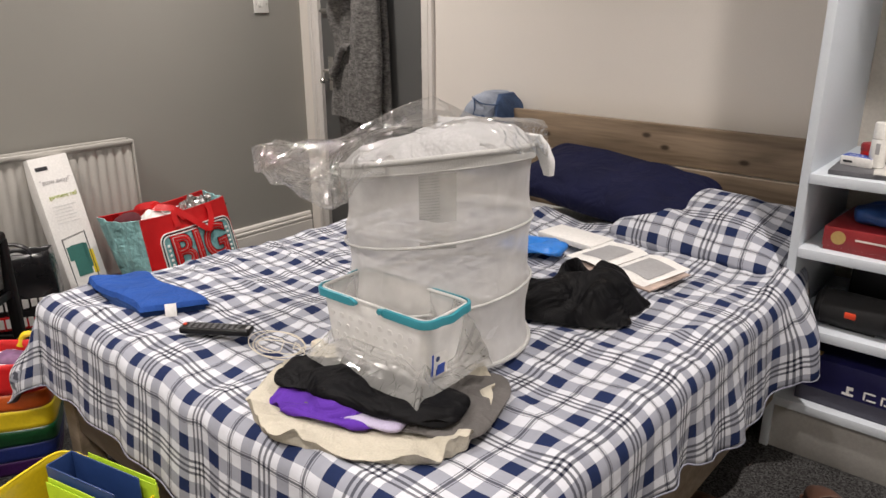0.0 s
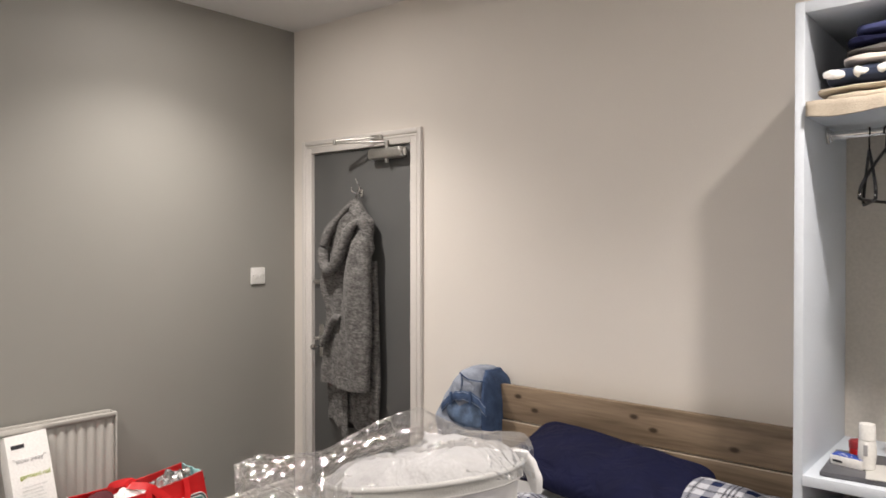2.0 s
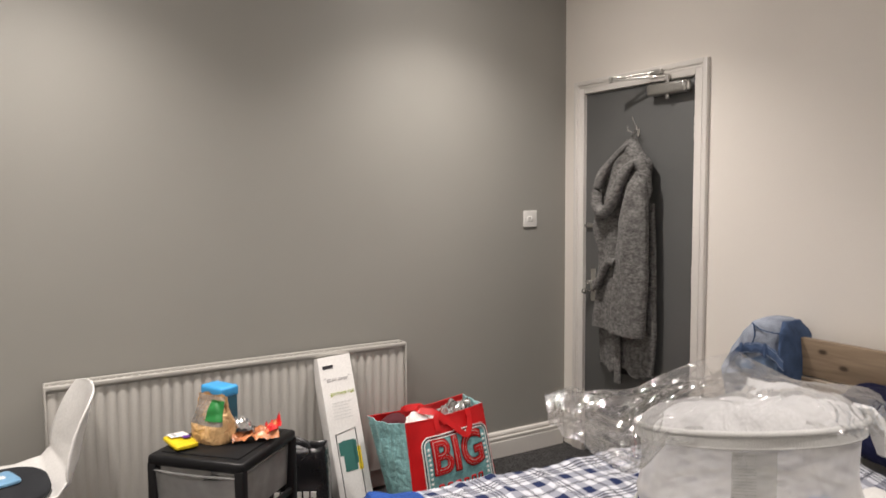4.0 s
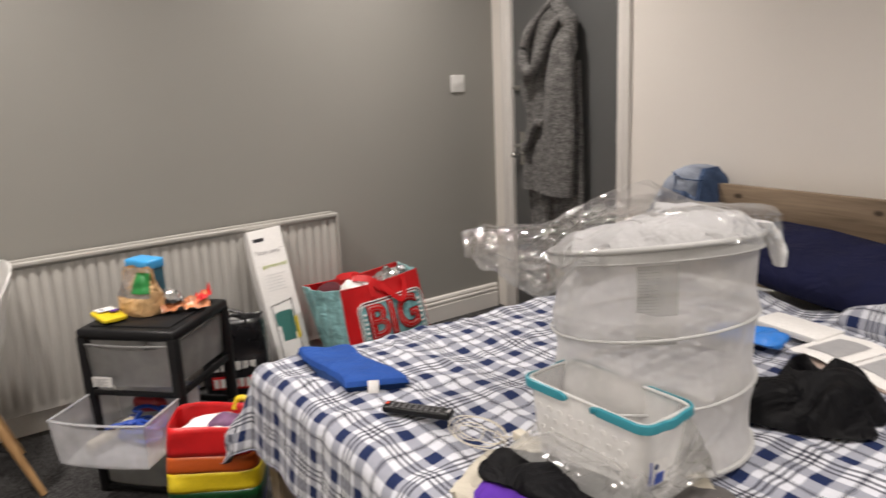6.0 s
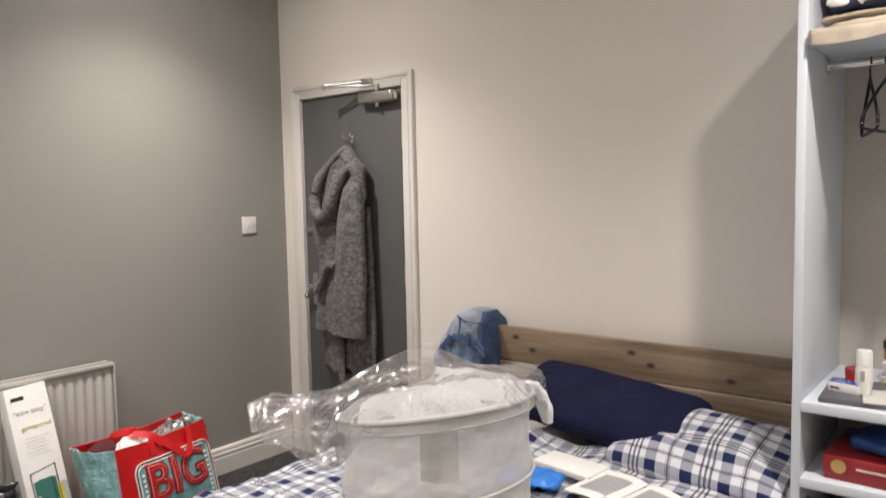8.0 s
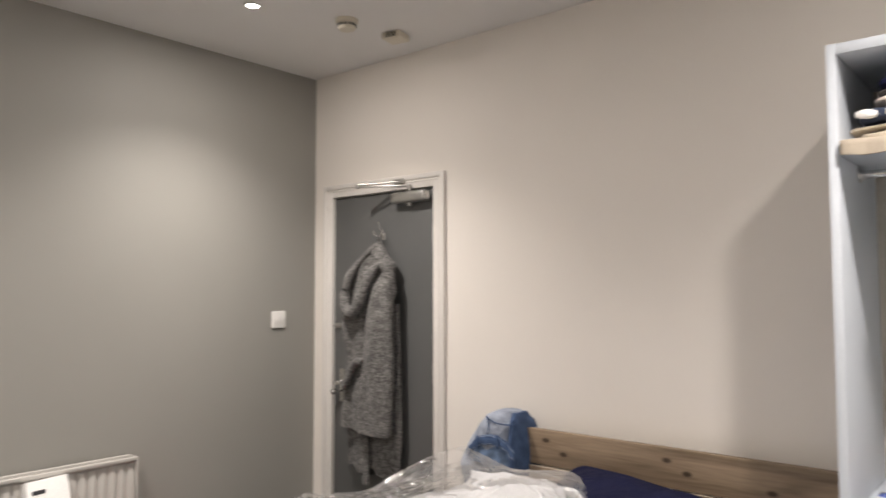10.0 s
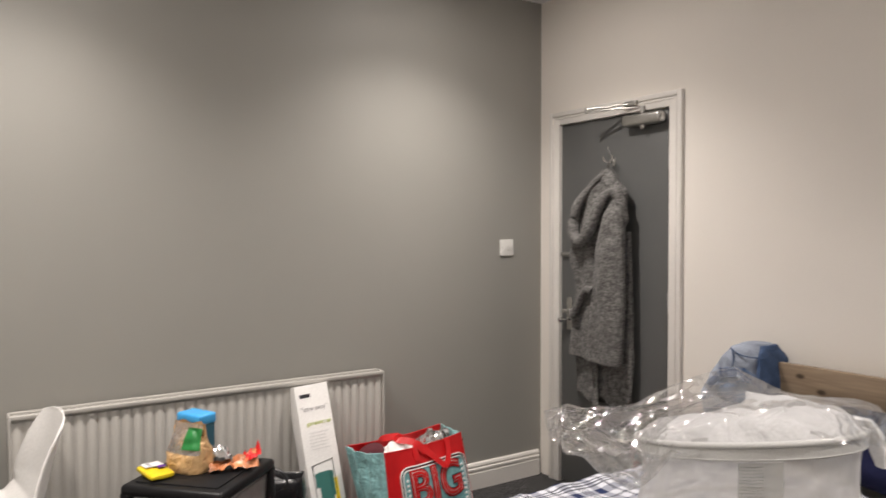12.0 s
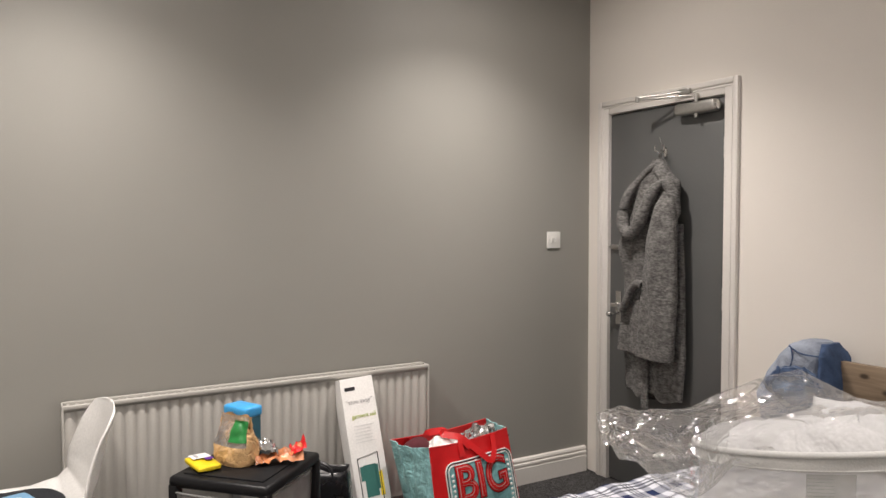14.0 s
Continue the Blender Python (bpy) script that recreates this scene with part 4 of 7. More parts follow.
part("loop", tube(bmesh.new(), [(0.553, -0.035, 1.70), (0.565, -0.035, 1.735), (0.560, -0.032, 1.765), (0.552, -0.035, 1.735), (0.548, -0.035, 1.70)], 0.005, 8), M_ROBE, robe)
bm = tube(bmesh.new(), spline([(0.365, -0.10, 0.985), (0.392, -0.118, 0.965), (0.43, -0.13, 1.01), (0.46, -0.13, 1.065), (0.505, -0.135, 1.105), (0.535, -0.13, 1.10)], 5), 0.020, 10)
part("belt", bm, M_ROBE, robe)
part("belt_end", column([(0.475, 0.485, 0.530, 0.020, -0.075), (0.80, 0.495, 0.535, 0.022, -0.080)][::-1], 16, 0.003, 6, 5.0, 14, y_flat=YF), M_ROBE, robe)

# ---- jeans over the headboard corner ----
WAIST = [(1.290, -0.195, 0.770), (1.365, -0.228, 0.825), (1.440, -0.236, 0.848), (1.510, -0.236, 0.838), (1.560, -0.232, 0.795)]
jeans = thing("jeans", pose(0, 0, 0), "pale blue denim jeans slung over the headboard corner", "jeans")
part("denim_body", column([(0.60, 1.24, 1.535, 0.21, -0.120), (0.72, 1.22, 1.532, 0.22, -0.120), (0.80, 1.255, 1.528, 0.22, -0.118), (0.88, 1.300, 1.520, 0.20, -0.115), (0.930, 1.345, 1.510, 0.16, -0.112), (0.955, 1.40, 1.490, 0.09, -0.110)][::-1], 48, 0.012, 5, 6.0, 30), M_DENIM, jeans)
waist = spline(WAIST, 8)


def band_pt(a, b):
    p = waist[min(int(a * (len(waist) - 1)), len(waist) - 1)]
    return p + Vector((0, -0.016 - 0.006 * math.sin(math.pi * b), (b - 0.5) * 0.042 + 0.002 * math.sin(a * 40)))


band = thick(part("waistband", sheet(len(waist) - 1, 6, band_pt), M_DENIMD, jeans), 0.004)
M_STITCH = mat("pale_blue_stitching", (0.30, 0.36, 0.46), 0.8)
for b in (0.12, 0.88):
    part("stitch", tube(bmesh.new(), [band_pt(k / (len(waist) - 1), b) + Vector((0, -0.002, 0)) for k in range(len(waist))], 0.0009, 5), M_STITCH, band)
for k in (9, 21):
    p = waist[k]
    part("belt_loop", boxed(-0.006, 0.006, -0.006, 0.0, -0.028, 0.028, 0.002, m=Matrix.Translation(p + Vector((0, -0.021, 0)))), M_DENIMD, band)
part("side_band", column([(0.62, 1.508, 1.546, 0.225, -0.120), (0.80, 1.506, 1.544, 0.230, -0.118), (0.90, 1.498, 1.532, 0.19, -0.115), (0.950, 1.480, 1.508, 0.10, -0.110)][::-1], 24, 0.005, 8, 7.0, 18), M_DENIMD, jeans)
bm = tube(bmesh.new(), spline([(1.39, -0.212, 0.935), (1.44, -0.220, 0.915), (1.50, -0.220, 0.912), (1.54, -0.212, 0.915)], 5), 0.003, 6)
tube(bm, spline([(1.40, -0.214, 0.93), (1.415, -0.226, 0.89), (1.405, -0.232, 0.85)], 5), 0.003, 6)
part("seam", bm, M_DENIMD, jeans)
# dark blob: the shade in the hollow below the waistband, as colour
part("lining", moved(soft((0.105, 0.03, 0.055), (0.7, 0.8), 0.010, 14, 4, (40, 20)), pose(1.430, -0.218, 0.765)), mat("hollow_shade_denim", (0.10, 0.15, 0.24), 0.9, var=0.5, scale=25, bump=0.3), jeans, "dark blob for the shaded hollow under the waistband")


# ---- pop-up laundry hamper ----
HC, HR, HZ = Vector((2.300, -1.470)), 0.212, 0.568
RX, RY = Vector((0.75, 0.66)).normalized(), Vector((0.66, -0.75)).normalized()


def hamper_pt(th, f, r=HR):
    q = HC + RX * (r * math.cos(th)) + RY * (r * math.sin(th))
    top = 1.0015 + 0.0225 * math.cos(th) + 0.036 * math.sin(th)
    return Vector((q.x, q.y, HZ + f * (top - HZ)))


def ring(f, dr=0.0, tw=0.0):
    return [hamper_pt(2 * math.pi * k / 48, f + tw * math.cos(2 * math.pi * k / 48), HR + dr) for k in range(48)]


hamper = thing("laundry_hamper", pose(0, 0, 0), "white mesh pop-up laundry hamper standing on the bed", "laundry hamper")


def wall_pt(a, b):
    th = 2 * math.pi * a
    bulge = -0.010 * math.sin(math.pi * ((b * 3) % 1.0)) + 0.004 * nz(math.cos(th) * 3, math.sin(th) * 3, b * 9)
    return hamper_pt(th, b, HR + bulge)


part("mesh_wall", sheet(96, 36, wall_pt, wrap=True), M_MESH, hamper, "see-through white mesh wall")
part("base", sheet(48, 4, lambda a, b: hamper_pt(2 * math.pi * a, 0.004, HR * (0.02 + 0.98 * b)), wrap=True), M_MESH, hamper)
M_BAND = mat("white_hamper_tape", (0.46, 0.46, 0.45), 0.7, var=0.05, bump=0.2, bscale=300)
for f, r, tw in ((0.012, 0.0055, 0.0), (0.30, 0.0034, 0.05), (0.62, 0.0034, 0.03), (0.945, 0.003, 0.0)):
    part("hoop", tube(bmesh.new(), ring(f, 0.001, tw), r, 8, True), M_BAND, hamper)
bm = sheet(96, 3, lambda a, b: hamper_pt(2 * math.pi * a, 0.945 + 0.055 * b, HR + 0.003), wrap=True)
part("rim_band", bm, M_BAND, hamper, "white tape rim")
part("rim_hoop", tube(bmesh.new(), ring(1.0, 0.002), 0.006, 10, True), M_BAND, hamper)
M_STRAP = film_mat("white_gauze_strap", 0.95, 0.5, 0.75, base=0.0, gain=0.1)
for t0, f0, f1 in ((0.35, 0.93, 0.35), (0.62, 0.50, 0.06), (2.5, 0.9, 0.2)):
    bm = sheet(2, 16, lambda a, b, t0=t0, f0=f0, f1=f1: hamper_pt(t0 + 0.10 * a + 0.5 * b * b, f0 + (f1 - f0) * b, HR - 0.012), None)
    part("strap", bm, M_STRAP, hamper)
bm = bmesh.new()
tag = sheet(6, 6, lambda a, b: hamper_pt(1.76 - 0.36 * a, 0.93 - 0.33 * b, HR - 0.004))
lab = part("care_label", tag, film_mat("thin_label", 0.95, 0.4, 0.45, base=0.0, milk_col=(0.62, 0.62, 0.58), gain=0.2), hamper, "printed grey care label inside the mesh")
bm = bmesh.new()
for k in range(15):
    pts = [hamper_pt(1.75 - 0.19 * i / 4, 0.915 - 0.0125 * k, HR - 0.0025) for i in range(5)]
    tube(bm, pts, 0.00022, 4)
part("print_lines", bm, M_INK, lab)


def lid_pt(a, b):
    th = 2 * math.pi * a
    r = HR * 0.985 * (1 - b)
    p = hamper_pt(th, 1.0, r)
    h = 0.042 * (1 - (1 - b) ** 8.0) + 0.012 * nz(p.x * 9, p.y * 9, 2) * min(1, b * 4) + 0.007 * nz(p.x * 30, p.y * 30, 5) * min(1, b * 6)
    p.z += h + 0.002
    return p


part("fabric_lid", sheet(72, 20, lid_pt, wrap=True), mat("white_fleece_pad", (0.46, 0.46, 0.465), 0.85, var=0.06, scale=10, bump=0.1, bscale=160, wr=0.03, wscale=10), hamper, "bunched white fabric lid")
bm = column([(0.955, 2.478, 2.502, 0.022, -1.315), (0.985, 2.468, 2.505, 0.030, -1.318), (1.02, 2.452, 2.495, 0.03, -1.325), (1.045, 2.43, 2.48, 0.03, -1.335)][::-1], 20, 0.006, 9, 2.0, 14)
part("fabric_tie", bm, M_SHEET, hamper)

# clear polythene bag lying over the hamper's top
cover = thing("plastic_bag", pose(0, 0, 0), "crumpled clear polythene bag draped over the hamper top", "plastic bag")


def crumple(p, amp):
    q = Vector(p)
    return amp * (abs(noise.noise(q * 13)) * 1.8 - 0.30 + 0.8 * abs(noise.noise(q * 27 + Vector((4, 1, 2)))))


def bag_edge(s):
    """Half-depth of the bag along its length."""
    return 0.085 + 0.105 * smooth(-0.42, -0.15, s) - 0.07 * smooth(0.12, 0.26, s)


def creases(s, d, amp):
    """Long pulled creases, running out from the peak."""
    an, rr = math.atan2(d + 0.10, s + 0.01), math.hypot(s + 0.01, d + 0.10)
    pull = abs(noise.noise(Vector((math.cos(an) * 5, math.sin(an) * 5, rr * 3)))) + 0.5 * abs(noise.noise(Vector((math.cos(an) * 14, math.sin(an) * 14, rr * 4 + 7))))
    return amp * pull * smooth(0.0, 0.12, rr)


def bag_top(a, b, fine=1.0):
    s = -0.405 + a * 0.630
    d = (2 * b - 1) * bag_edge(s)
    q = HC + RX * (s + 0.025 * abs(2 * b - 1) * (1 - smooth(0.0, 0.1, a))) + RY * (d + 0.03 * (1 - smooth(-0.4, -0.2, s)))
    over = smooth(-0.26, -0.14, s)
    rim = 1.0015 + 0.106 * s * over + 0.17 * max(-0.2, min(0.2, d)) * over
    dome = 0.052 * math.sqrt(max(0, 1 - (min(1, math.hypot(s, d) / 0.26)) ** 2))
    z = (rim + dome) * over + (1 - over) * (1.012 - 0.018 * (d / 0.07) ** 2 - 0.012 * smooth(-0.36, -0.405, s))
    ridge = math.exp(-abs((d + 0.10) / 0.034) ** 1.2)
    tent = 0.074 * max(0, 1 - abs(s + 0.01) / (0.30 if s < -0.01 else 0.11)) * ridge
    droop = 0.05 * smooth(0.75, 1.0, abs(2 * b - 1)) * over
    z += tent - droop + creases(s, d, 0.012) + crumple((s * 0.5, d * 0.5, 0.3), 0.006 + 0.008 * smooth(-0.15, -0.35, s)) + 0.016
    return Vector((q.x, q.y, z))


def bag_under(a, b):
    top = bag_top(a * 0.5, b)
    s = -0.405 + a * 0.315
    gap = (0.055 * smooth(0, 0.16, a) + 0.045 * smooth(0.1, 0.7, a)) * (1 - abs(2 * b - 1) ** 4)
    z = top.z - gap - crumple((s * 0.7, 0.2 * b, 5.3), 0.024) * smooth(0, 0.15, a) * (1 - abs(2 * b - 1) ** 4) - 0.001
    q = Vector((top.x, top.y))
    if (q - HC).length < HR + 0.012:
        q = HC + (q - HC).normalized() * (HR + 0.012)
    return Vector((q.x, q.y, z))




def faceted(bm):
    """Turned diagonals on every other face, so that the film breaks into flat, sharp-edged planes."""
    bmesh.ops.triangulate(bm, faces=bm.faces[:], quad_method="SHORT_EDGE")
    return bm


part("upper_film", faceted(sheet(66, 30, bag_top)), M_FILM, cover, smooth=False)
part("lower_film", faceted(sheet(36, 22, bag_under)), M_FILM, cover, smooth=False)

# ---- folded clothes under the basket ----
PILE = pose(2.405, -1.775, 0, 0, 0, 24)


def cloth(name, half, z, m2, material, label, seed, ex=(0.45, 0.6), amp=0.012, freq=9, crease=0.010, sag=0.0, cat="clothes"):
    bm = soft(half, ex, amp, freq, seed, (110, 30), crease=crease)
    for v in bm.verts:
        v.co.z -= sag * (abs(v.co.x / half[0]) ** 3 + 0.6 * max(0, -v.co.y / half[1]) ** 3)
    return tagged(part(name, moved(bm, PILE @ pose(0, 0, z) @ m2), material), label, cat, "clothes pile on the bed")


def ruffled(w, d, h, seed):
    """A bunched cloth with puffed, gathered edges."""
    def f(a, b):
        th = 2 * math.pi * a
        c, s = math.cos(th), math.sin(th)
        rim = 1 + 0.10 * noise.noise(Vector((c * 1.5, s * 1.5, seed))) + 0.045 * noise.noise(Vector((c * 6, s * 6, seed + 2)))
        turn = math.pi * min(1, b / 0.35)
        r = (1 - 0.09 * (1 - math.sin(turn / 2 + 0.0)) if b < 0.35 else 1 - (b - 0.35) / 0.65) * rim
        pl = 0.34 + 0.60 * noise.noise(Vector((c * 3.2, s * 3.2, seed + 4 + b))) + 0.34 * noise.noise(Vector((c * 7.5, s * 7.5, seed + 7 + 1.5 * b)))
        up = h * (0.5 - 0.5 * math.cos(turn)) * (0.45 + 1.45 * pl * math.exp(-((b - 0.30) / 0.17) ** 2))
        r *= 1 - 0.10 * pl * smooth(0, 0.2, b) * smooth(0.6, 0.3, b)
        return Vector((w * r * rec(c, 0.7), d * r * rec(s, 0.7), up))
    return sheet(200, 26, f, wrap=True)


tagged(part("folded_sheet", moved(ruffled(0.245, 0.195, 0.034, 1.0), PILE @ pose(0.0, -0.022, 0.558)), M_CREAMCL), "crumpled cream cotton cloth at the bottom of the pile", "clothes", "clothes pile on the bed")
cloth("folded_trousers", (0.205, 0.135, 0.010), 0.588, pose(0.050, 0.012, 0, 0, 0, -6), M_GREYCL, "grey folded cotton trousers in the pile", 2.0, amp=0.010, freq=15, crease=0.008, sag=0.006)
cloth("folded_shirt", (0.075, 0.060, 0.010), 0.588, pose(0.030, -0.078, 0, 0, 0, -8), M_LILAC, "lilac printed shirt in the pile", 3.6, amp=0.006)
cloth("folded_blouse", (0.130, 0.100, 0.012), 0.592, pose(-0.065, -0.042, 0, 0, 0, -6), M_PURCL, "purple folded cotton blouse in the pile", 3.0, amp=0.014, freq=13, crease=0.012, sag=0.010)
cloth("folded_jumper", (0.205, 0.068, 0.016), 0.612, pose(-0.010, -0.040, 0, 1, 0, -11), M_BLACKCL, "black folded jumper on top of the pile", 4.0, ex=(0.35, 0.8), amp=0.012, freq=11, crease=0.014, sag=0.008)


def heap(w, d, h, seed, folds=6.0, n=(96, 40)):
    """A dropped garment: an uneven outline with long folds running across it."""
    def f(a, b):
        th = 2 * math.pi * a
        rim = 1 + 0.42 * noise.noise(Vector((math.cos(th) * 1.3, math.sin(th) * 1.3, seed))) + 0.07 * noise.noise(Vector((math.cos(th) * 4, math.sin(th) * 4, seed + 2)))
        r = rim * (1 - b)
        x, y = w * r * math.cos(th), d * r * math.sin(th)
        q = Vector((x * folds * 1.5 + 0.6 * noise.noise(Vector((x * 9, y * 9, seed))), y * folds * 2.6 + 1.2 * noise.noise(Vector((x * 6, y * 6, seed + 5))), seed))
        fold = 1.6 * math.exp(-(noise.noise(q) * 3.2) ** 2) - 0.4
        fine = 0.5 * noise.noise(q * 1.9)
        e = 1 - (1 - b) ** 4
        return Vector((x, y, 0.004 + h * e * (0.30 + 0.52 * fold + 0.30 * fine)))
    return sheet(*n, f, wrap=True)


# ---- storage basket ----
basket = thing("storage_basket", pose(2.380, -1.704, 0.592, 0, 0, 1.5), "clear plastic basket with a teal handle rim on folded clothes", "basket")
BH, BWT, BDT, BWB, BDB = 0.170, 0.148, 0.066, 0.130, 0.054


def rr_pt(t, hw, hd, r=0.22):
    th = 2 * math.pi * t
    return hw * rec(math.cos(th), r), hd * rec(math.sin(th), r)


def basket_wall(a, b):
    x, y = rr_pt(a + 0.003, BWB + (BWT - BWB) * b, BDB + (BDT - BDB) * b)
    return Vector((x, y, b * BH))


M_BASK = film_mat("milky_clear_plastic", 0.97, 0.22, 0.86, base=0.02, milk_col=(0.95, 0.945, 0.93), gain=0.9)
M_DOT = film_mat("clear_plastic_dimple", 0.97, 0.14, 0.72, base=0.01, milk_col=(0.95, 0.945, 0.93), gain=0.5)
part("body", sheet(96, 8, basket_wall, wrap=True), M_BASK, basket, "frosted clear plastic body")
part("bottom", sheet(48, 2, lambda a, b: Vector((*rr_pt(a, BWB * (0.02 + 0.98 * b), BDB * (0.02 + 0.98 * b)), 0.001)), wrap=True), M_BASK, basket)
bm = bmesh.new()
for row in range(5):
    for k in range(9):
        x = -0.108 + k * 0.026 + (row % 2) * 0.013
        z = 0.030 + row * 0.023
        if x > 0.112:
            continue
        for s in (-1, 1):
            y = s * (BDB + (BDT - BDB) * z / BH + 0.0006)
            b2 = lathe(bmesh.new(), [(0.0001, 0.0008), (0.0038, 0.0012), (0.0058, 0.0012), (0.0064, 0.0)], 10)
            moved(b2, pose(x * (0.92 + z), y, z, -s * 90, 0, 0))
            join(bm, b2)
tagged(part("perforations", bm, M_DOT, basket), kind="stuff")
part("lip", tube(bmesh.new(), [(*rr_pt(k / 64, BWT, BDT), BH) for k in range(64)], 0.0034, 8, True), M_BASK, basket)


def handle(sign):
    """A flat folded-down handle: a U-shaped band standing on edge outside the lip, dipping in the middle of the short side."""
    hw, hd, r = BWT, BDT, 0.020
    line = [(0.030 + (hw - r - 0.030) * k / 6, -hd) for k in range(6)]
    line += [(hw - r + r * math.sin(radians(15 * k)), -hd + r - r * math.cos(radians(15 * k))) for k in range(7)]
    line += [(hw, (-hd + r) + 2 * (hd - r) * k / 8) for k in range(1, 8)]
    line += [(hw - r + r * math.cos(radians(15 * k)), hd - r + r * math.sin(radians(15 * k))) for k in range(7)]
    line += [(hw - r - (hw - r - 0.030) * k / 6, hd) for k in range(1, 7)]
    bm = bmesh.new()
    rings = []
    for k, (x, y) in enumerate(line):
        p, q = line[max(k - 1, 0)], line[min(k + 1, len(line) - 1)]
        d = Vector((q[0] - p[0], q[1] - p[1])).normalized()
        out = Vector((d.y, -d.x))
        dip = 0.006 * math.exp(-(y / 0.022) ** 2) * (x > hw - 0.01)
        end = 0.006 if k in (0, len(line) - 1) else 0.0
        rings.append([bm.verts.new((sign * (x + out.x * g), sign * (y + out.y * g), BH + z - dip)) for g, z in ((0.0035, 0.004 - end), (0.0085, 0.003 - end), (0.0095, 0.001), (0.0095, -0.013 + end), (0.0035, -0.013 + end))])
    for a, b in zip(rings, rings[1:]):
        for k in range(5):
            bm.faces.new((a[k], a[(k + 1) % 5], b[(k + 1) % 5], b[k]))
    bm.faces.new(rings[0][::-1]), bm.faces.new(rings[-1])
    bmesh.ops.recalc_face_normals(bm, faces=bm.faces[:])
    return bm


for sign in (1, -1):
    grip = part("handle", handle(sign), M_RIM, basket, "teal folding handle")
    for sy in (-1, 1):
        part("pivot", moved(lathe(bmesh.new(), [(0.0001, 0.004), (0.006, 0.003), (0.0065, -0.004)], 12), pose(sign * 0.036, sy * (BDT + 0.0095), BH - 0.004, -sy * 90, 0, 0)), M_RIM, grip)
EF = pose(BWB + 0.0005, 0, 0, 90, 0, 90) @ pose(0, 0, 0, 6.0, 0, 0)
lab = part("label", sheet(6, 8, lambda a, b: EF @ Vector((-0.050 + 0.045 * a, 0.022 + 0.076 * b, 0.004 + 0.004 * a * a + 0.002 * math.sin(3 * b)))), M_WHITE, basket, "white and blue product sticker", smooth=False)
part("label_strip", sheet(2, 8, lambda a, b: EF @ Vector((-0.050 + 0.006 * a, 0.022 + 0.076 * b, 0.0048 + 0.002 * math.sin(3 * b)))), M_BLUE, lab, smooth=False)
bm = boxed(-0.037, -0.012, 0.050, 0.064, 0.0078, 0.0088, 0.0003, m=EF)
box(bm, -0.034, -0.009, 0.062, 0.072, 0.0078, 0.0088, 0.0003, m=EF)
part("label_picture", bm, M_BLUE, lab, smooth=False)
part("label_badge", moved(lathe(bmesh.new(), [(0.0001, 0.001), (0.0055, 0.001), (0.0056, 0.0)], 16), EF @ pose(-0.034, 0.086, 0.0070)), M_NAVYPL, lab, smooth=False)
writing("label_word", "sorted", 0.012, M_INK, lab, EF @ pose(-0.026, 0.039, 0.0075), 0.030)
part("label_small_print", boxed(-0.038, -0.014, 0.028, 0.031, 0.0065, 0.0073, m=EF), M_GREYINK, lab, smooth=False)


# the opened polythene sleeve that the basket stands in: a flat skirt along its foot, standing up at one end
def wrap_pt(a, b):
    t = 0.55 + a * 0.60
    rise = smooth(0.755, 0.87, a) * smooth(1.0, 0.94, a)
    flare = (1 - b) ** 1.5
    x, y = rr_pt(t, BWB + 0.006 + 0.030 * flare + 0.030 * rise * (0.35 + 0.65 * math.sin(math.pi * min(1, b * 1.1))), BDB + 0.008 + 0.058 * flare, 0.24)
    k = crumple((x * 0.8, y * 0.8, 0.6 * b), 0.011 + 0.008 * rise)
    top = 0.034 + 0.010 * math.sin(a * 23) + 0.095 * rise
    tip = 0.022 * math.exp(-((t - 0.885) / 0.03) ** 2) * flare
    return Vector((x + tip + k * (0.3 + 0.5 * rise), y - tip - k * 0.5, 0.034 - 0.004 * flare + b * top + 0.5 * k * b))


wrap = thing("plastic_wrapper", basket.matrix_world.copy(), "torn clear polythene wrapper round the basket foot", "plastic wrap")
part("foot_skirt", faceted(band_of(wrap_pt, 0.0, 0.75, 0.0, 1.0, 62, 9)), M_WRAP, wrap, smooth=False)
part("open_end", faceted(band_of(wrap_pt, 0.75, 1.0, 0.0, 1.0, 24, 14)), M_WRAP, wrap, "open end standing up", smooth=False)

# ---- on the bed ----
# folded blue top
top = thing("blue_shirt", pose(0, 0, 0), "folded royal blue cotton top with a white tag", "shirt")
SHIRT = [Vector((1.285, -1.875)), Vector((1.660, -1.898)), Vector((1.742, -1.752)), Vector((1.415, -1.752))]


def fold_pt(z0, h, grow):
    """One folded layer lying over the four corners, its front edge rolled."""
    mid = sum(SHIRT, Vector((0, 0))) / 4

    def f(a, b):
        y = b
        p = (SHIRT[0] * (1 - a) + SHIRT[1] * a) * (1 - y) + (SHIRT[3] * (1 - a) + SHIRT[2] * a) * y
        p = mid + (p - mid) * grow + Vector((0.004, 0.010)) * math.sin(a * 7 + z0 * 90)
        e = (1 - abs(2 * a - 1) ** 10) * (1 - abs(2 * y - 1) ** 10)
        rumple = 0.005 * nz(p.x * 9, p.y * 9, z0 * 50) + 0.008 * max(0, ridged((p.x * 3 + p.y * 4, p.y * 2 - p.x, z0), 2.2) - 0.6)
        dip = 0.035 * smooth(0.20, 0.0, a) * smooth(0.9, 0.2, y)
        return Vector((p.x, p.y, 0.558 + z0 + h * e ** 0.30 + rumple * e ** 0.2 - dip))
    return f


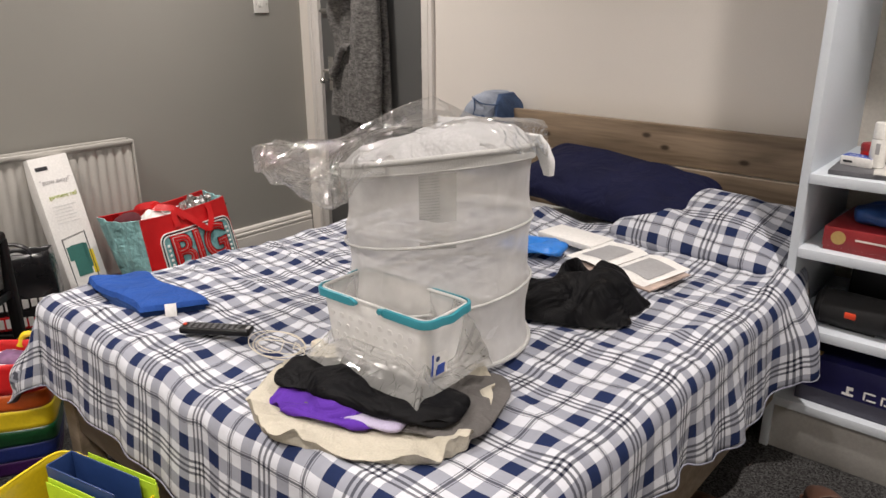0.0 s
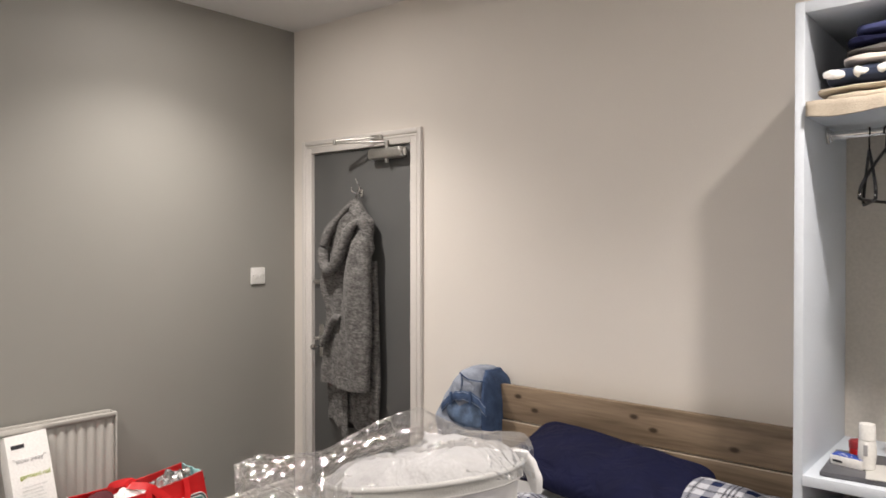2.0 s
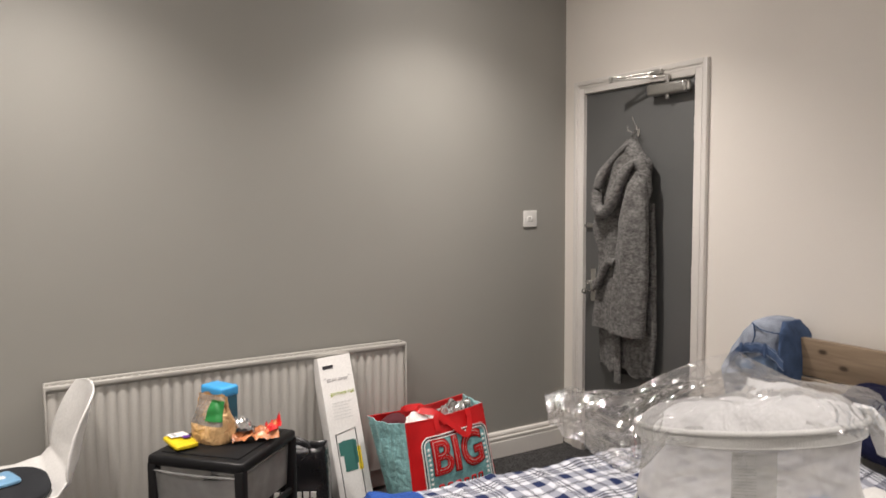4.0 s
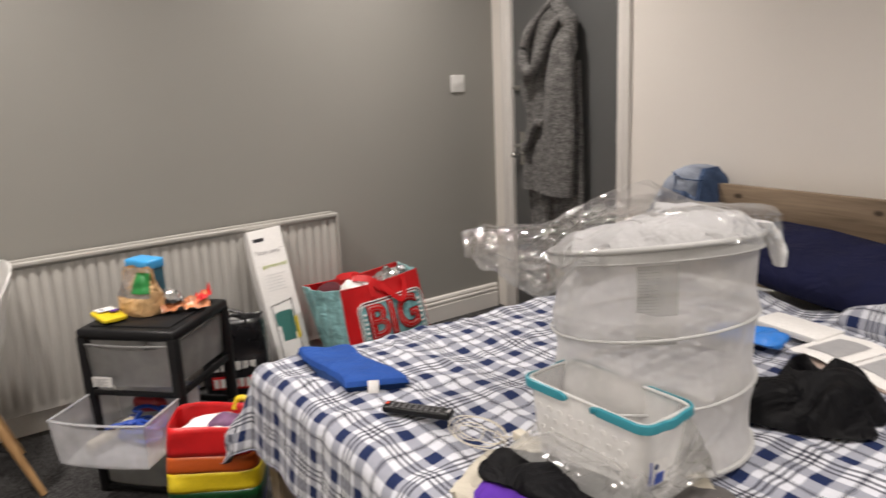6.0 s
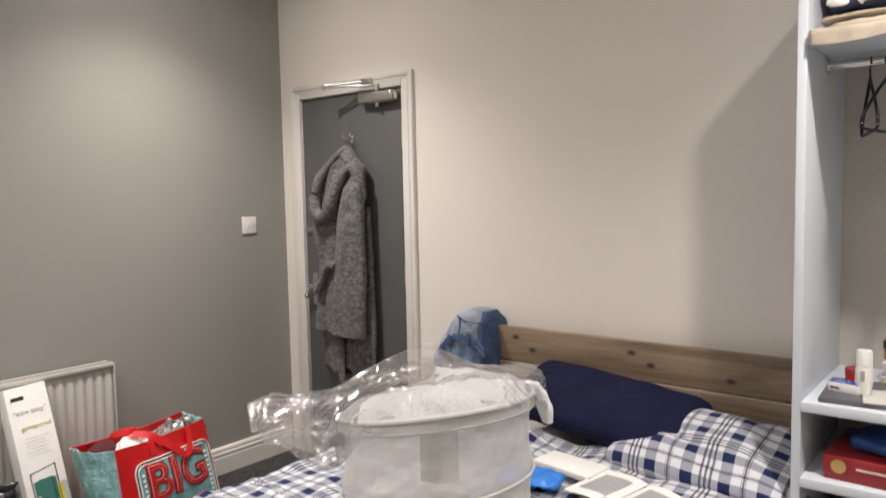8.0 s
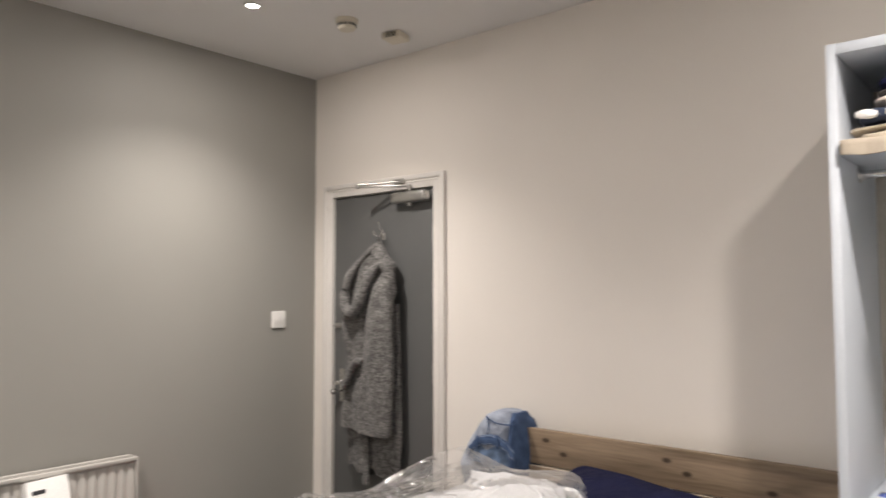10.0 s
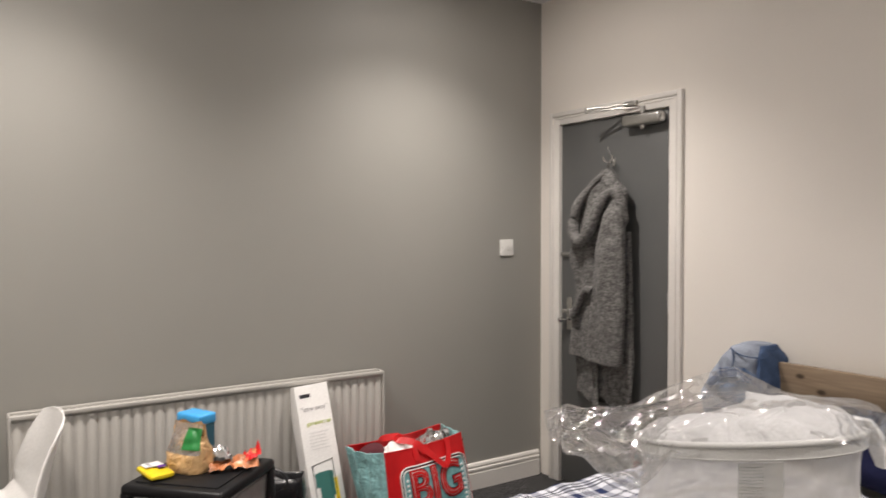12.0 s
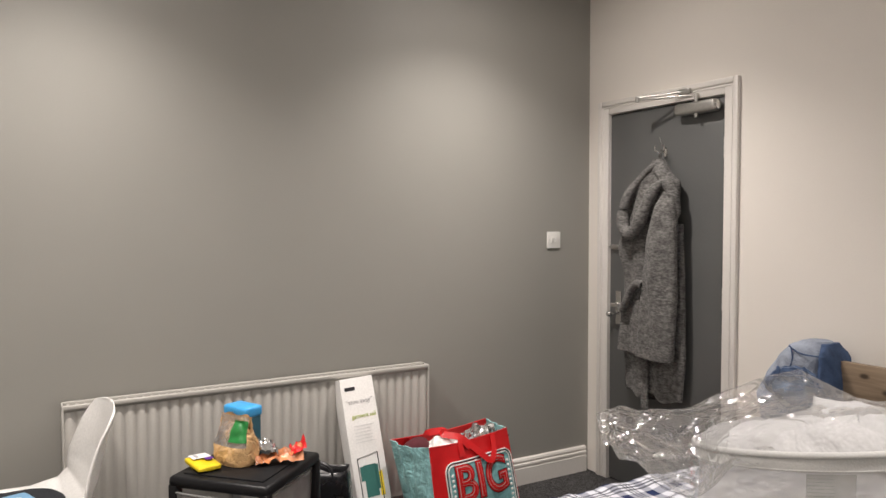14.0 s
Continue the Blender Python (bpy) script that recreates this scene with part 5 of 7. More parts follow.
part("lower_layer", sheet(40, 24, fold_pt(0.004, 0.014, 0.96)), M_BLUEDK, top)
part("middle_layer", sheet(40, 24, fold_pt(0.014, 0.012, 0.985)), M_BLUEDK, top)
part("upper_layer", sheet(60, 32, fold_pt(0.022, 0.018, 1.02)), M_BLUECL, top)
part("tag", boxed(-0.014, 0.014, -0.0015, 0.0015, -0.018, 0.016, 0.0008, m=pose(1.702, -1.832, 0.578, -20, 0, 58)), M_WHITE, top, "white washing tag")

rem = thing("remote_control", pose(1.903, -1.820, 0.572, 0, 0, 33.5), "black television remote control lying on the duvet", "remote control")
part("case", boxed(-0.094, 0.082, -0.020, 0.020, 0, 0.017, 0.006, 3), M_BLACKPL, rem)
M_KEYS = mat("grey_rubber_keys", (0.10, 0.10, 0.105), 0.6, bump=0.0)
for i in range(9):
    for j in range(3):
        part("key", boxed(-0.074 + i * 0.0150, -0.065 + i * 0.0150, -0.0145 + j * 0.0105, -0.0075 + j * 0.0105, 0.016, 0.0190, 0.001, 1), M_KEYS, rem)
part("key", boxed(-0.088, -0.080, -0.005, 0.004, 0.017, 0.0205, 0.001, 1), M_SPKRED, rem, "red power key")
part("mark", boxed(0.070, 0.078, -0.008, 0.008, 0.0168, 0.0178), M_GREYINK, rem, smooth=False)

cable = thing("charging_cable", pose(2.065, -1.775, 0.566) @ Matrix.Scale(0.82, 4), "thin white cable in loose coils on the duvet", "cable")
rnd = random.Random(4)
pts = []
for k in range(150):
    t = k / 150 * 2 * math.pi * 4.2
    r = 0.060 + 0.030 * math.sin(t * 0.37) + 0.014 * math.sin(t * 1.3)
    pts.append((r * math.cos(t) * 1.2, r * math.sin(t) * 0.75 + 0.01 * math.sin(t * 0.5), 0.004 + 0.006 * math.sin(t * 0.8) ** 2 + 0.0002 * k / 10))
pts += [(0.05 + 0.004 * k, 0.02 + 0.006 * k, 0.006) for k in range(8)]
part("lead", tube(bmesh.new(), pts, 0.0014, 6), M_CREAMPL, cable)
part("plug", boxed(0.085, 0.125, 0.055, 0.085, 0.0, 0.028, 0.004), M_CREAMPL, cable, "white mains adaptor")

tagged(part("trousers", moved(heap(0.215, 0.165, 0.100, 3.3, 4.0, (170, 64)), pose(2.440, -1.085, 0.562, 0, 0, 42)), M_BLACKCL), "crumpled black cotton trousers dropped on the duvet", "trousers")

book = thing("booklet", pose(2.43, -0.770, 0.580, 2, 1, -14), "open white booklet with grey pictures lying on the bed", "booklet")
for s in (-1, 1):
    pg = part("page", sheet(12, 4, lambda a, b, s=s: Vector((s * (0.002 + 0.150 * a), (b - 0.5) * 0.205, 0.004 + 0.010 * math.sin(math.pi * min(1, a * 1.2)) * (1 - 0.5 * a)))), M_WHITE, book)
    part("picture", sheet(10, 4, lambda a, b, s=s: Vector((s * (0.030 + 0.100 * a), -0.060 + b * 0.125, 0.0056 + 0.010 * math.sin(math.pi * min(1, (0.19 + 0.66 * a) * 1.2)) * (1 - 0.5 * (0.19 + 0.66 * a))))), M_GREYINK, pg)
mag = thing("magazine", pose(2.455, -0.800, 0.572, 0, 0, -10), "thin glossy magazine under the open booklet", "magazine")
part("cover", boxed(-0.140, 0.140, -0.098, 0.098, 0, 0.005, 0.001), mat("magazine_print", (0.38, 0.30, 0.26), 0.3, var=0.8, scale=9, bump=0), mag)
pk = thing("tissue_packet", pose(2.135, -0.83, 0.572, 0, 0, 12), "bright blue soft packet lying on the bed", "packet")
part("wrapper", moved(soft((0.105, 0.060, 0.016), (0.3, 0.6), 0.010, 16, 3.0, (56, 24), crease=0.010), pose(0, 0, 0.016)), mat("blue_foil_wrapper", (0.025, 0.19, 0.62), 0.35, var=0.15, scale=20, bump=0.2, bscale=60), pk)
pk = thing("white_box", pose(2.19, -0.665, 0.575, 0, 0, -8), "flat white card box beside the blue packet", "box")
part("carton", boxed(-0.11, 0.11, -0.06, 0.06, 0, 0.020, 0.003), M_WHITE, pk)


# ---- by the radiator ----
def bag_shell(w, d, h, seed, top=1.0, belly=0.02, n=(64, 18), crum=0.012):
    """Open-topped carrier bag: rounded box walls with belly and dents; local x across the front, front at -y."""
    def f(a, b):
        x, y = rr_pt(a, w / 2, d / 2, 0.28)
        k = 1 + (belly / w * 2) * math.sin(math.pi * b) + (top - 1) * b
        c = crum * (nz(x * 9, y * 9 + b * 3, seed, 1.0) + 0.6 * nz(x * 20, y * 20 + b * 9, seed + 3)) * min(1, b * 3)
        return Vector((x * k, y * k + (c if y < 0 else -c), b * h + 0.02 * nz(x * 5, y * 5, seed) * b))
    return f


# red and teal shopper, its front facing the room, the ends of the top flaring out
shop = thing("shopping_bag", pose(0.33, -1.06, 0), "large red and pale teal woven shopping bag, stuffed full", "shopping bag")
SB_LOW = [Vector(p) for p in ((0.165, -0.195, 0), (0.110, 0.290, 0), (-0.150, 0.285, 0), (-0.080, -0.200, 0))]      # front left, front right, back right, back left
SB_TOP = [Vector(p) for p in ((0.110, -0.220, 0.445), (0.038, 0.238, 0.450), (-0.120, 0.225, 0.457), (-0.060, -0.322, 0.452))]
M_LINING = mat("pale_bag_lining", (0.52, 0.50, 0.48), 0.5, var=0.10, scale=14, bump=0.2, bscale=120)
M_TEALW = mat("veined_teal_woven_plastic", (0.31, 0.58, 0.59), 0.36, var=0.30, scale=26, bump=0.3, bscale=160, fine=0.18, stretch=(1, 1, 0.35), wr=0.02, wscale=26)


def shop_pt(i, a, b, off=0.0):
    """Panel i of the bag, a along it and b up it."""
    j = (i + 1) % 4
    lo, hi = SB_LOW[i].lerp(SB_LOW[j], a), SB_TOP[i].lerp(SB_TOP[j], a)
    p = lo.lerp(hi, b)
    out = (SB_LOW[j] - SB_LOW[i]).cross(Vector((0, 0, 1))).normalized()
    belly = (0.022 if i % 2 == 0 else 0.012) * math.sin(math.pi * b) * math.sin(math.pi * a)
    dent = 0.008 * nz(p.y * 6, p.z * 5, i * 3.7) + 0.004 * nz(p.y * 15 + p.x * 15, p.z * 12, i)
    if i % 2:
        dent += 0.006 * math.sin(a * 19 + 2 * b) * b + 0.016 * smooth(0.75, 1, b) * math.sin(math.pi * a)
    edge = min(1, 6 * a, 6 * (1 - a)) * min(1, 5 * b)
    p = p + out * (belly + dent * edge + off)
    p.z -= 0.012 * math.sin(math.pi * a) * smooth(0.8, 1, b)
    return p


for i, (nm, mt, lb) in enumerate((("front_panel", M_RED, "red front panel"), ("side_panel", M_TEALW, "pale teal patterned gusset"), ("back_panel", M_RED, "red back panel"), ("side_panel", M_TEALW, "pale teal patterned gusset"))):
    part(nm, sheet(36, 24, lambda a, b, i=i: shop_pt(i, a, b)), mt, shop, lb)
    part("lining", sheet(36, 16, lambda a, b, i=i: shop_pt(i, a, 0.4 + 0.515 * b, -0.004)), M_LINING, shop, "pale inner face")
    part("hem", sheet(36, 3, lambda a, b, i=i: shop_pt(i, a, 0.91 + 0.093 * b, -0.003)), mt, shop)
    part("hem_edge", tube(bmesh.new(), [shop_pt(i, k / 36, 1.0, -0.001) for k in range(37)], 0.0026, 8), mt, shop)
part("base", sheet(8, 8, lambda a, b: shop_pt(0, a, 0).lerp(shop_pt(2, 1 - a, 0), b) + Vector((0, 0, 0.003))), M_RED, shop)
pn = part("sign_panel", sheet(30, 24, lambda a, b: shop_pt(0, 0.165 + 0.80 * a, 0.145 + 0.645 * b, 0.0025)), M_TEAL, shop, "teal printed panel")


def on_front(x, y, off):
    """A place on the bag's front, x and y in metres from the sign's middle."""
    return shop_pt(0, 0.565 + x / 0.485, 0.545 + y / 0.465, off)


def rounded(w, h, r, n=6):
    out = []
    for cx, cy, a0 in ((w - r, h - r, 0), (-w + r, h - r, 90), (-w + r, -h + r, 180), (w - r, -h + r, 270)):
        out += [(cx + r * math.cos(radians(a0 + 90 * k / n)), cy + r * math.sin(radians(a0 + 90 * k / n))) for k in range(n + 1)]
    return out


def dense(loop, n=5):
    return [(p[0] + (q[0] - p[0]) * k / n, p[1] + (q[1] - p[1]) * k / n) for p, q in zip(loop, loop[1:] + loop[:1]) for k in range(n)]


for grow, rad, mt in ((0.000, 0.0030, M_WHITE), (0.008, 0.0022, M_INK), (0.014, 0.0028, M_WHITE)):
    part("panel_border", tube(bmesh.new(), [on_front(x, y - 0.032, 0.003) for x, y in dense(rounded(0.188 + grow, 0.143 + grow, 0.03 + grow))], rad, 6, True), mt, pn)
bm = bmesh.new()
for k in range(10):
    for s in (-1, 1):
        p = on_front(s * 0.170, -0.135 + k * 0.0225, 0.003)
        join(bm, moved(lathe(bmesh.new(), [(0.0001, 0.005), (0.005, 0.004), (0.0075, 0.0)], 10), Matrix.Translation(p) @ pose(0, 0, 0, 90, 0, 98)))
tagged(part("studs", bm, M_WHITE, pn), kind="stuff")


def front_word(name, text, size, width, y0, off, thick_by, material):
    """A printed word that follows the front of the bag."""
    ob = writing(name, text, size, material, None, Matrix.Identity(4))
    ob.data.offset, ob.data.extrude = thick_by, 0.0
    bpy.context.view_layer.update()
    me = bpy.data.meshes.new_from_object(ob.evaluated_get(bpy.context.evaluated_depsgraph_get()))
    k = width / max(v.co.x for v in me.vertices) / 2
    bm = bmesh.new()
    bm.from_mesh(me)
    bmesh.ops.triangulate(bm, faces=bm.faces[:])
    bmesh.ops.subdivide_edges(bm, edges=[e for e in bm.edges if e.calc_length() > 0.02], cuts=2)
    bmesh.ops.triangulate(bm, faces=bm.faces[:])
    for v in bm.verts:
        v.co = on_front(v.co.x * k, y0 + v.co.y, off)
    cu = ob.data
    bpy.data.objects.remove(ob)
    bpy.data.curves.remove(cu)
    bpy.data.meshes.remove(me)
    return part(name, bm, material, pn, smooth=False)


front_word("sign_word_shadow", "BIG", 0.222, 0.318, 0.018, 0.0048, 0.011, M_INK)
front_word("sign_word", "BIG", 0.222, 0.310, 0.018, 0.0062, 0.007, M_RED)
front_word("sign_word_inline", "BIG", 0.222, 0.294, 0.018, 0.0074, -0.0012, M_LINING)
front_word("sign_word_core", "BIG", 0.222, 0.288, 0.018, 0.0086, -0.0034, M_RED)
bm = bmesh.new()
for k in range(6):
    for u, v in ((0, 0), (0.024, 0)):
        x0 = -0.135 + k * 0.047
        join(bm, tube(bmesh.new(), [on_front(x0 + u, -0.150 + 0.045 * q / 4, 0.005) for q in range(5)], 0.004, 6))
    join(bm, tube(bmesh.new(), [on_front(x0 + 0.024 * q / 3, -0.105, 0.005) for q in range(4)], 0.004, 6))
part("sign_bar", bm, M_RED, pn, smooth=False)


def strap(pts, wide, material=M_RED):
    pts = spline(pts, 6)
    bm = bmesh.new()
    rows = []
    for k, p in enumerate(pts):
        d = (pts[min(k + 1, len(pts) - 1)] - pts[max(k - 1, 0)]).normalized()
        side = d.cross(Vector((0.92, 0.05, 0.38))).normalized() * wide
        rows.append([bm.verts.new(p + side), bm.verts.new(p - side)])
    for a, b in zip(rows, rows[1:]):
        bm.faces.new((a[0], a[1], b[1], b[0]))
    return bm


F0 = lambda a, b, o=0.006: shop_pt(0, a, b, o)
thick(part("handle", strap([F0(0.36, 0.86), F0(0.37, 0.99, 0.004), F0(0.42, 1.03, 0.0), F0(0.47, 0.98, 0.008), F0(0.56, 0.86, 0.016), F0(0.66, 0.76, 0.020), F0(0.73, 0.80, 0.018), F0(0.77, 0.90, 0.012), F0(0.78, 1.0, 0.004), F0(0.78, 0.86, 0.004)], 0.014), M_RED, shop, "red strap handle", smooth=False), 0.0015)
B0 = lambda a, b, o=-0.008: shop_pt(2, a, b, o)
thick(part("handle", strap([B0(0.66, 0.84), B0(0.66, 0.99), B0(0.62, 1.03, -0.02), B0(0.52, 1.04, -0.05), F0(0.28, 1.06, -0.07), F0(0.33, 1.06, -0.03), F0(0.40, 1.04, 0.002), F0(0.47, 0.93, 0.012)], 0.015), M_RED, shop, "red strap handle", smooth=False), 0.0015)
thick(part("handle_tab", strap([B0(0.80, 0.84), B0(0.80, 0.92), B0(0.80, 1.0)], 0.014), M_RED, shop, smooth=False), 0.0015)


def tuft(w, d, h, seed, amp):
    """A crumpled sheet: flat facets meeting at sharp creases."""
    def f(a, b):
        x, y = (a - 0.5) * w, (b - 0.5) * d
        e = (1 - abs(2 * a - 1) ** 3) * (1 - abs(2 * b - 1) ** 3)
        return Vector((x, y, h * e + crumple((x * 1.4, y * 1.4, seed), amp)))
    return faceted(sheet(16, 13, f))


tagged(part("foil_parcel", moved(tuft(0.135, 0.215, 0.045, 2.0, 0.040), pose(0.300, -0.915, 0.392)), M_FOIL, smooth=False), "crumpled silver foil parcel in the shopping bag", "foil")
tagged(part("tissue_paper", moved(tuft(0.150, 0.190, 0.050, 6.0, 0.022), pose(0.340, -1.165, 0.382, 0, -8, 10)), M_WHITE, smooth=False), "white tissue paper folded in the shopping bag", "paper")
tagged(part("dark_red_cloth", moved(soft((0.050, 0.060, 0.045), (0.7, 0.8), 0.010, 14, 3.0, (36, 20)), pose(0.305, -1.265, 0.405)), mat("maroon_cotton", (0.075, 0.010, 0.016), 0.85, var=0.2)), "dark red cloth in the shopping bag", "cloth")
tagged(part("packed_bundle", moved(soft((0.100, 0.225, 0.150), (0.45, 0.5), 0.020, 10, 4.0, (64, 30)), pose(0.318, -1.045, 0.255, 0, 0, 8)), M_LINING), "pale wrapped goods filling the shopping bag", "packed goods")

M_PALEINK = mat("pale_grey_print", (0.46, 0.45, 0.46), 0.5, bump=0)
# long white carton leaning on the radiator
car = thing("garment_rail_box", pose(0.335, -1.450, 0.0, 2.8, -15.5, 0), "tall white printed carton leaning against the radiator", "box")
part("carton", boxed(-0.085, 0, -0.080, 0.080, 0.010, 0.745, 0.002), M_WHITE, car)
CF = pose(0.0005, 0, 0, 90, 0, 90)
part("brand_mark", boxed(-0.062, -0.012, 0.690, 0.706, 0, 0.0008, 0.0003, m=CF), M_INK, car, smooth=False)
writing("title", "\u201cstow away\u201d", 0.030, M_PALEINK, car, CF @ pose(0.0, 0.640, 0.001), 0.125)
writing("subtitle", "garment rail", 0.026, M_LIME, car, CF @ pose(0.012, 0.575, 0.001), 0.115)
part("small_print", bars(bmesh.new(), CF, -0.045, 0.055, 0.46, 0.545, 6, 0.3, 3), mat("pale_print", (0.70, 0.70, 0.69), 0.5, bump=0), car, smooth=False)
pic = part("picture_rail", tube(bmesh.new(), [(0.001, -0.052, 0.02), (0.001, -0.052, 0.395), (0.001, 0.046, 0.410), (0.001, 0.046, 0.02)], 0.0022, 6), M_INK, car)
bm = boxed(-0.030, 0.030, 0.225, 0.362, 0, 0.0012, 0.0005, m=CF)
box(bm, -0.046, -0.028, 0.297, 0.358, 0, 0.0012, 0.0005, m=CF @ pose(0, 0, 0, 0, 0, 0))
box(bm, 0.022, 0.040, 0.252, 0.358, 0, 0.0012, 0.0005, m=CF)
part("picture_top", bm, M_GREENP, pic, smooth=False)
part("picture_scarf", boxed(0.036, 0.056, 0.222, 0.325, 0, 0.0011, 0.0005, m=CF), M_YELLOW, pic, smooth=False)

# black carrier bag
blk = thing("carrier_bag", pose(0.33, -1.735, 0, 0, 0, 62), "glossy black carrier bag with white and red print", "carrier bag")
f = bag_shell(0.25, 0.15, 0.405, 6.0, 0.98, 0.015, crum=0.018)
thick(part("bag", sheet(64, 18, f, wrap=True), M_BLACKBAG, blk))
bm = bmesh.new()
for k in range(6):
    box(bm, -0.085 + k * 0.030, -0.063 + k * 0.030, 0.195, 0.235, 0, 0.004, 0.001, m=pose(0, -0.088, 0, 90, 0, 0))
part("white_print", bm, M_WHITE, blk, smooth=False)
part("red_print", boxed(-0.095, 0.095, 0.115, 0.172, 0, 0.004, 0.001, m=pose(0, -0.089, 0, 90, 0, 0)), M_RED, blk, smooth=False)
bm = bmesh.new()
for k in range(7):
    box(bm, -0.088 + k * 0.026, -0.069 + k * 0.026, 0.124, 0.163, 0.004, 0.006, 0.0005, m=pose(0, -0.089, 0, 90, 0, 0))
part("red_print_bars", bm, M_WHITE, blk, smooth=False)
part("handle", tube(bmesh.new(), spline([(-0.06, -0.07, 0.385), (-0.045, -0.06, 0.435), (0.0, -0.05, 0.448), (0.05, -0.06, 0.43), (0.07, -0.07, 0.385)], 5), 0.008, 8), M_BLACKBAG, blk)
tagged(part("bag_contents", moved(soft((0.10, 0.055, 0.12), (0.6, 0.7), 0.02, 10, 9.0, (40, 20)), pose(0.33, -1.735, 0.275, 0, 0, 62)), mat("grey_carrier", (0.30, 0.30, 0.30), 0.3, var=0.3, bump=0.5, bscale=40)), "grey plastic bundle inside the carrier bag", "bundle")

# ---- drawer tower ----
TOW = pose(0.685, -2.120, 0, 0, 0, 43.4)
tower = thing("drawer_tower", TOW, "black framed plastic drawer tower, middle drawer pulled open", "drawer unit")
TW, TD, TH = 0.182, 0.185, 0.600
bm = boxed(-TW, TW, -TD, TD, TH - 0.042, TH - 0.004, 0.014, 3)
part("top", bm, M_BLACKPL, tower, "black plastic top")
bm = boxed(-TW + 0.035, TW - 0.035, -TD + 0.035, TD - 0.035, TH - 0.006, TH + 0.001, 0.003)
part("top_panel", bm, M_BLACKPL, tower)
for sx in (-1, 1):
    for sy in (-1, 1):
        part("post", boxed(sx * (TW - 0.017) - 0.017, sx * (TW - 0.017) + 0.017, sy * (TD - 0.017) - 0.017, sy * (TD - 0.017) + 0.017, 0, TH - 0.03, 0.007, 3), M_BLACKPL, tower)
    for z in (0.02, 0.20, 0.375):
        part("side_rail", boxed(sx * (TW - 0.012) - 0.006, sx * (TW - 0.012) + 0.006, -TD + 0.02, TD - 0.02, z - 0.012, z + 0.012, 0.003), M_BLACKPL, tower)
for z in (0.02, 0.20, 0.375):
    part("back_rail", boxed(-TW + 0.02, TW - 0.02, TD - 0.02, TD - 0.008, z - 0.012, z + 0.012, 0.003), M_BLACKPL, tower)
    part("front_rail", boxed(-TW + 0.02, TW - 0.02, -TD + 0.004, -TD + 0.012, z - 0.012, z + 0.008, 0.003), M_BLACKPL, tower)


def drawer(z, out, h, material, label):
    w, d = TW - 0.026, TD - 0.016
    dr = part("drawer", boxed(-w, w, -d - out, d - out - 0.02, z, z + 0.003, 0.001), material, tower, label)
    part("drawer_front", sheet(20, 8, lambda a, b: Vector(((2 * a - 1) * (w + 0.012 * b), -d - out - 0.010 * b - 0.014 * (1 - (2 * a - 1) ** 2), z + h * b - 0.014 * (1 - (2 * a - 1) ** 2) * (b > 0.99)))), material, dr)
    for s in (-1, 1):
        part("drawer_side", sheet(4, 4, lambda a, b, s=s: Vector((s * (w + 0.010 * b), -d - out - 0.010 * b + a * (2 * d - 0.02), z + h * b)), None), material, dr)
    part("drawer_back", sheet(4, 4, lambda a, b: Vector(((2 * a - 1) * (w + 0.010 * b), d - out - 0.02, z + h * b)), None), material, dr)
    pts = [((2 * k / 20 - 1) * (w + 0.012), -d - out - 0.010 - 0.014 * (1 - (2 * k / 20 - 1) ** 2), z + h) for k in range(21)]
    pts += [(w + 0.010, -d - out + 2 * d * k / 6, z + h) for k in range(1, 6)]
    pts += [(w + 0.008 - 2 * (w + 0.008) * k / 6, d - out - 0.02, z + h) for k in range(7)]
    pts += [(-w - 0.010, d - out - 0.02 - 2 * d * k / 6, z + h) for k in range(1, 6)]
    part("drawer_rim", tube(bmesh.new(), pts, 0.004, 6, True), material, dr)
    return dr


d1 = drawer(0.400, 0.0, 0.145, M_GREYFR, "closed smoky frosted drawer")
part("sticker", boxed(-0.125, -0.055, -TD - 0.020, -TD - 0.018, 0.405, 0.440), M_WHITE, d1, "white barcode sticker", smooth=False)
part("sticker_print", bars(bmesh.new(), pose(0, -TD - 0.0205, 0, 90, 0, 0), -0.12, -0.065, 0.409, 0.436, 5, 0.5, 8), M_GREYINK, d1, smooth=False)
drawer(0.215, 0.200, 0.150, M_DRAWER, "frosted clear drawer pulled out")
drawer(0.035, 0.0, 0.135, M_GREYFR, "closed smoky frosted drawer")


def at_tower(x, y, z, rz=0.0, rx=0.0, ry=0.0):
    return TOW @ pose(x, y, z, rx, ry, rz)


bl = thing("cable_tangle", at_tower(0.03, -0.17, 0.222), "shiny blue cable tangle in the open drawer", "cables")
pts = []
for k in range(160):
    t = k * 0.23
    pts.append((0.075 * math.sin(t) + 0.02 * math.sin(t * 2.7), 0.065 * math.cos(t * 0.83) + 0.02 * math.cos(t * 3.1), 0.035 + 0.03 * math.sin(t * 0.57 + 1)))
part("leads", tube(bmesh.new(), pts, 0.007, 7), M_BLUE, bl)
bl = thing("card_roll", at_tower(-0.06, -0.24, 0.245, 70), "cream card tube in the open drawer", "tube")
part("tube", tube(bmesh.new(), [(-0.085, 0, 0), (0.085, 0, 0.02)], 0.018, 16), M_CREAMCL, bl)
bl = thing("game_pad", at_tower(-0.03, -0.05, 0.28), "dark red game controller in the open drawer", "controller")
part("shell", moved(soft((0.06, 0.04, 0.03), (0.8, 0.8), 0.008, 20, 2, (32, 16)), pose(0, 0, 0)), M_REDBOX, bl)
tagged(part("green_bottles", moved(soft((0.09, 0.07, 0.05), (0.6, 0.6), 0.02, 18, 4, (40, 20)), at_tower(0.02, -0.03, 0.092)), M_GREEN), "green goods in the closed bottom drawer", "bottles")

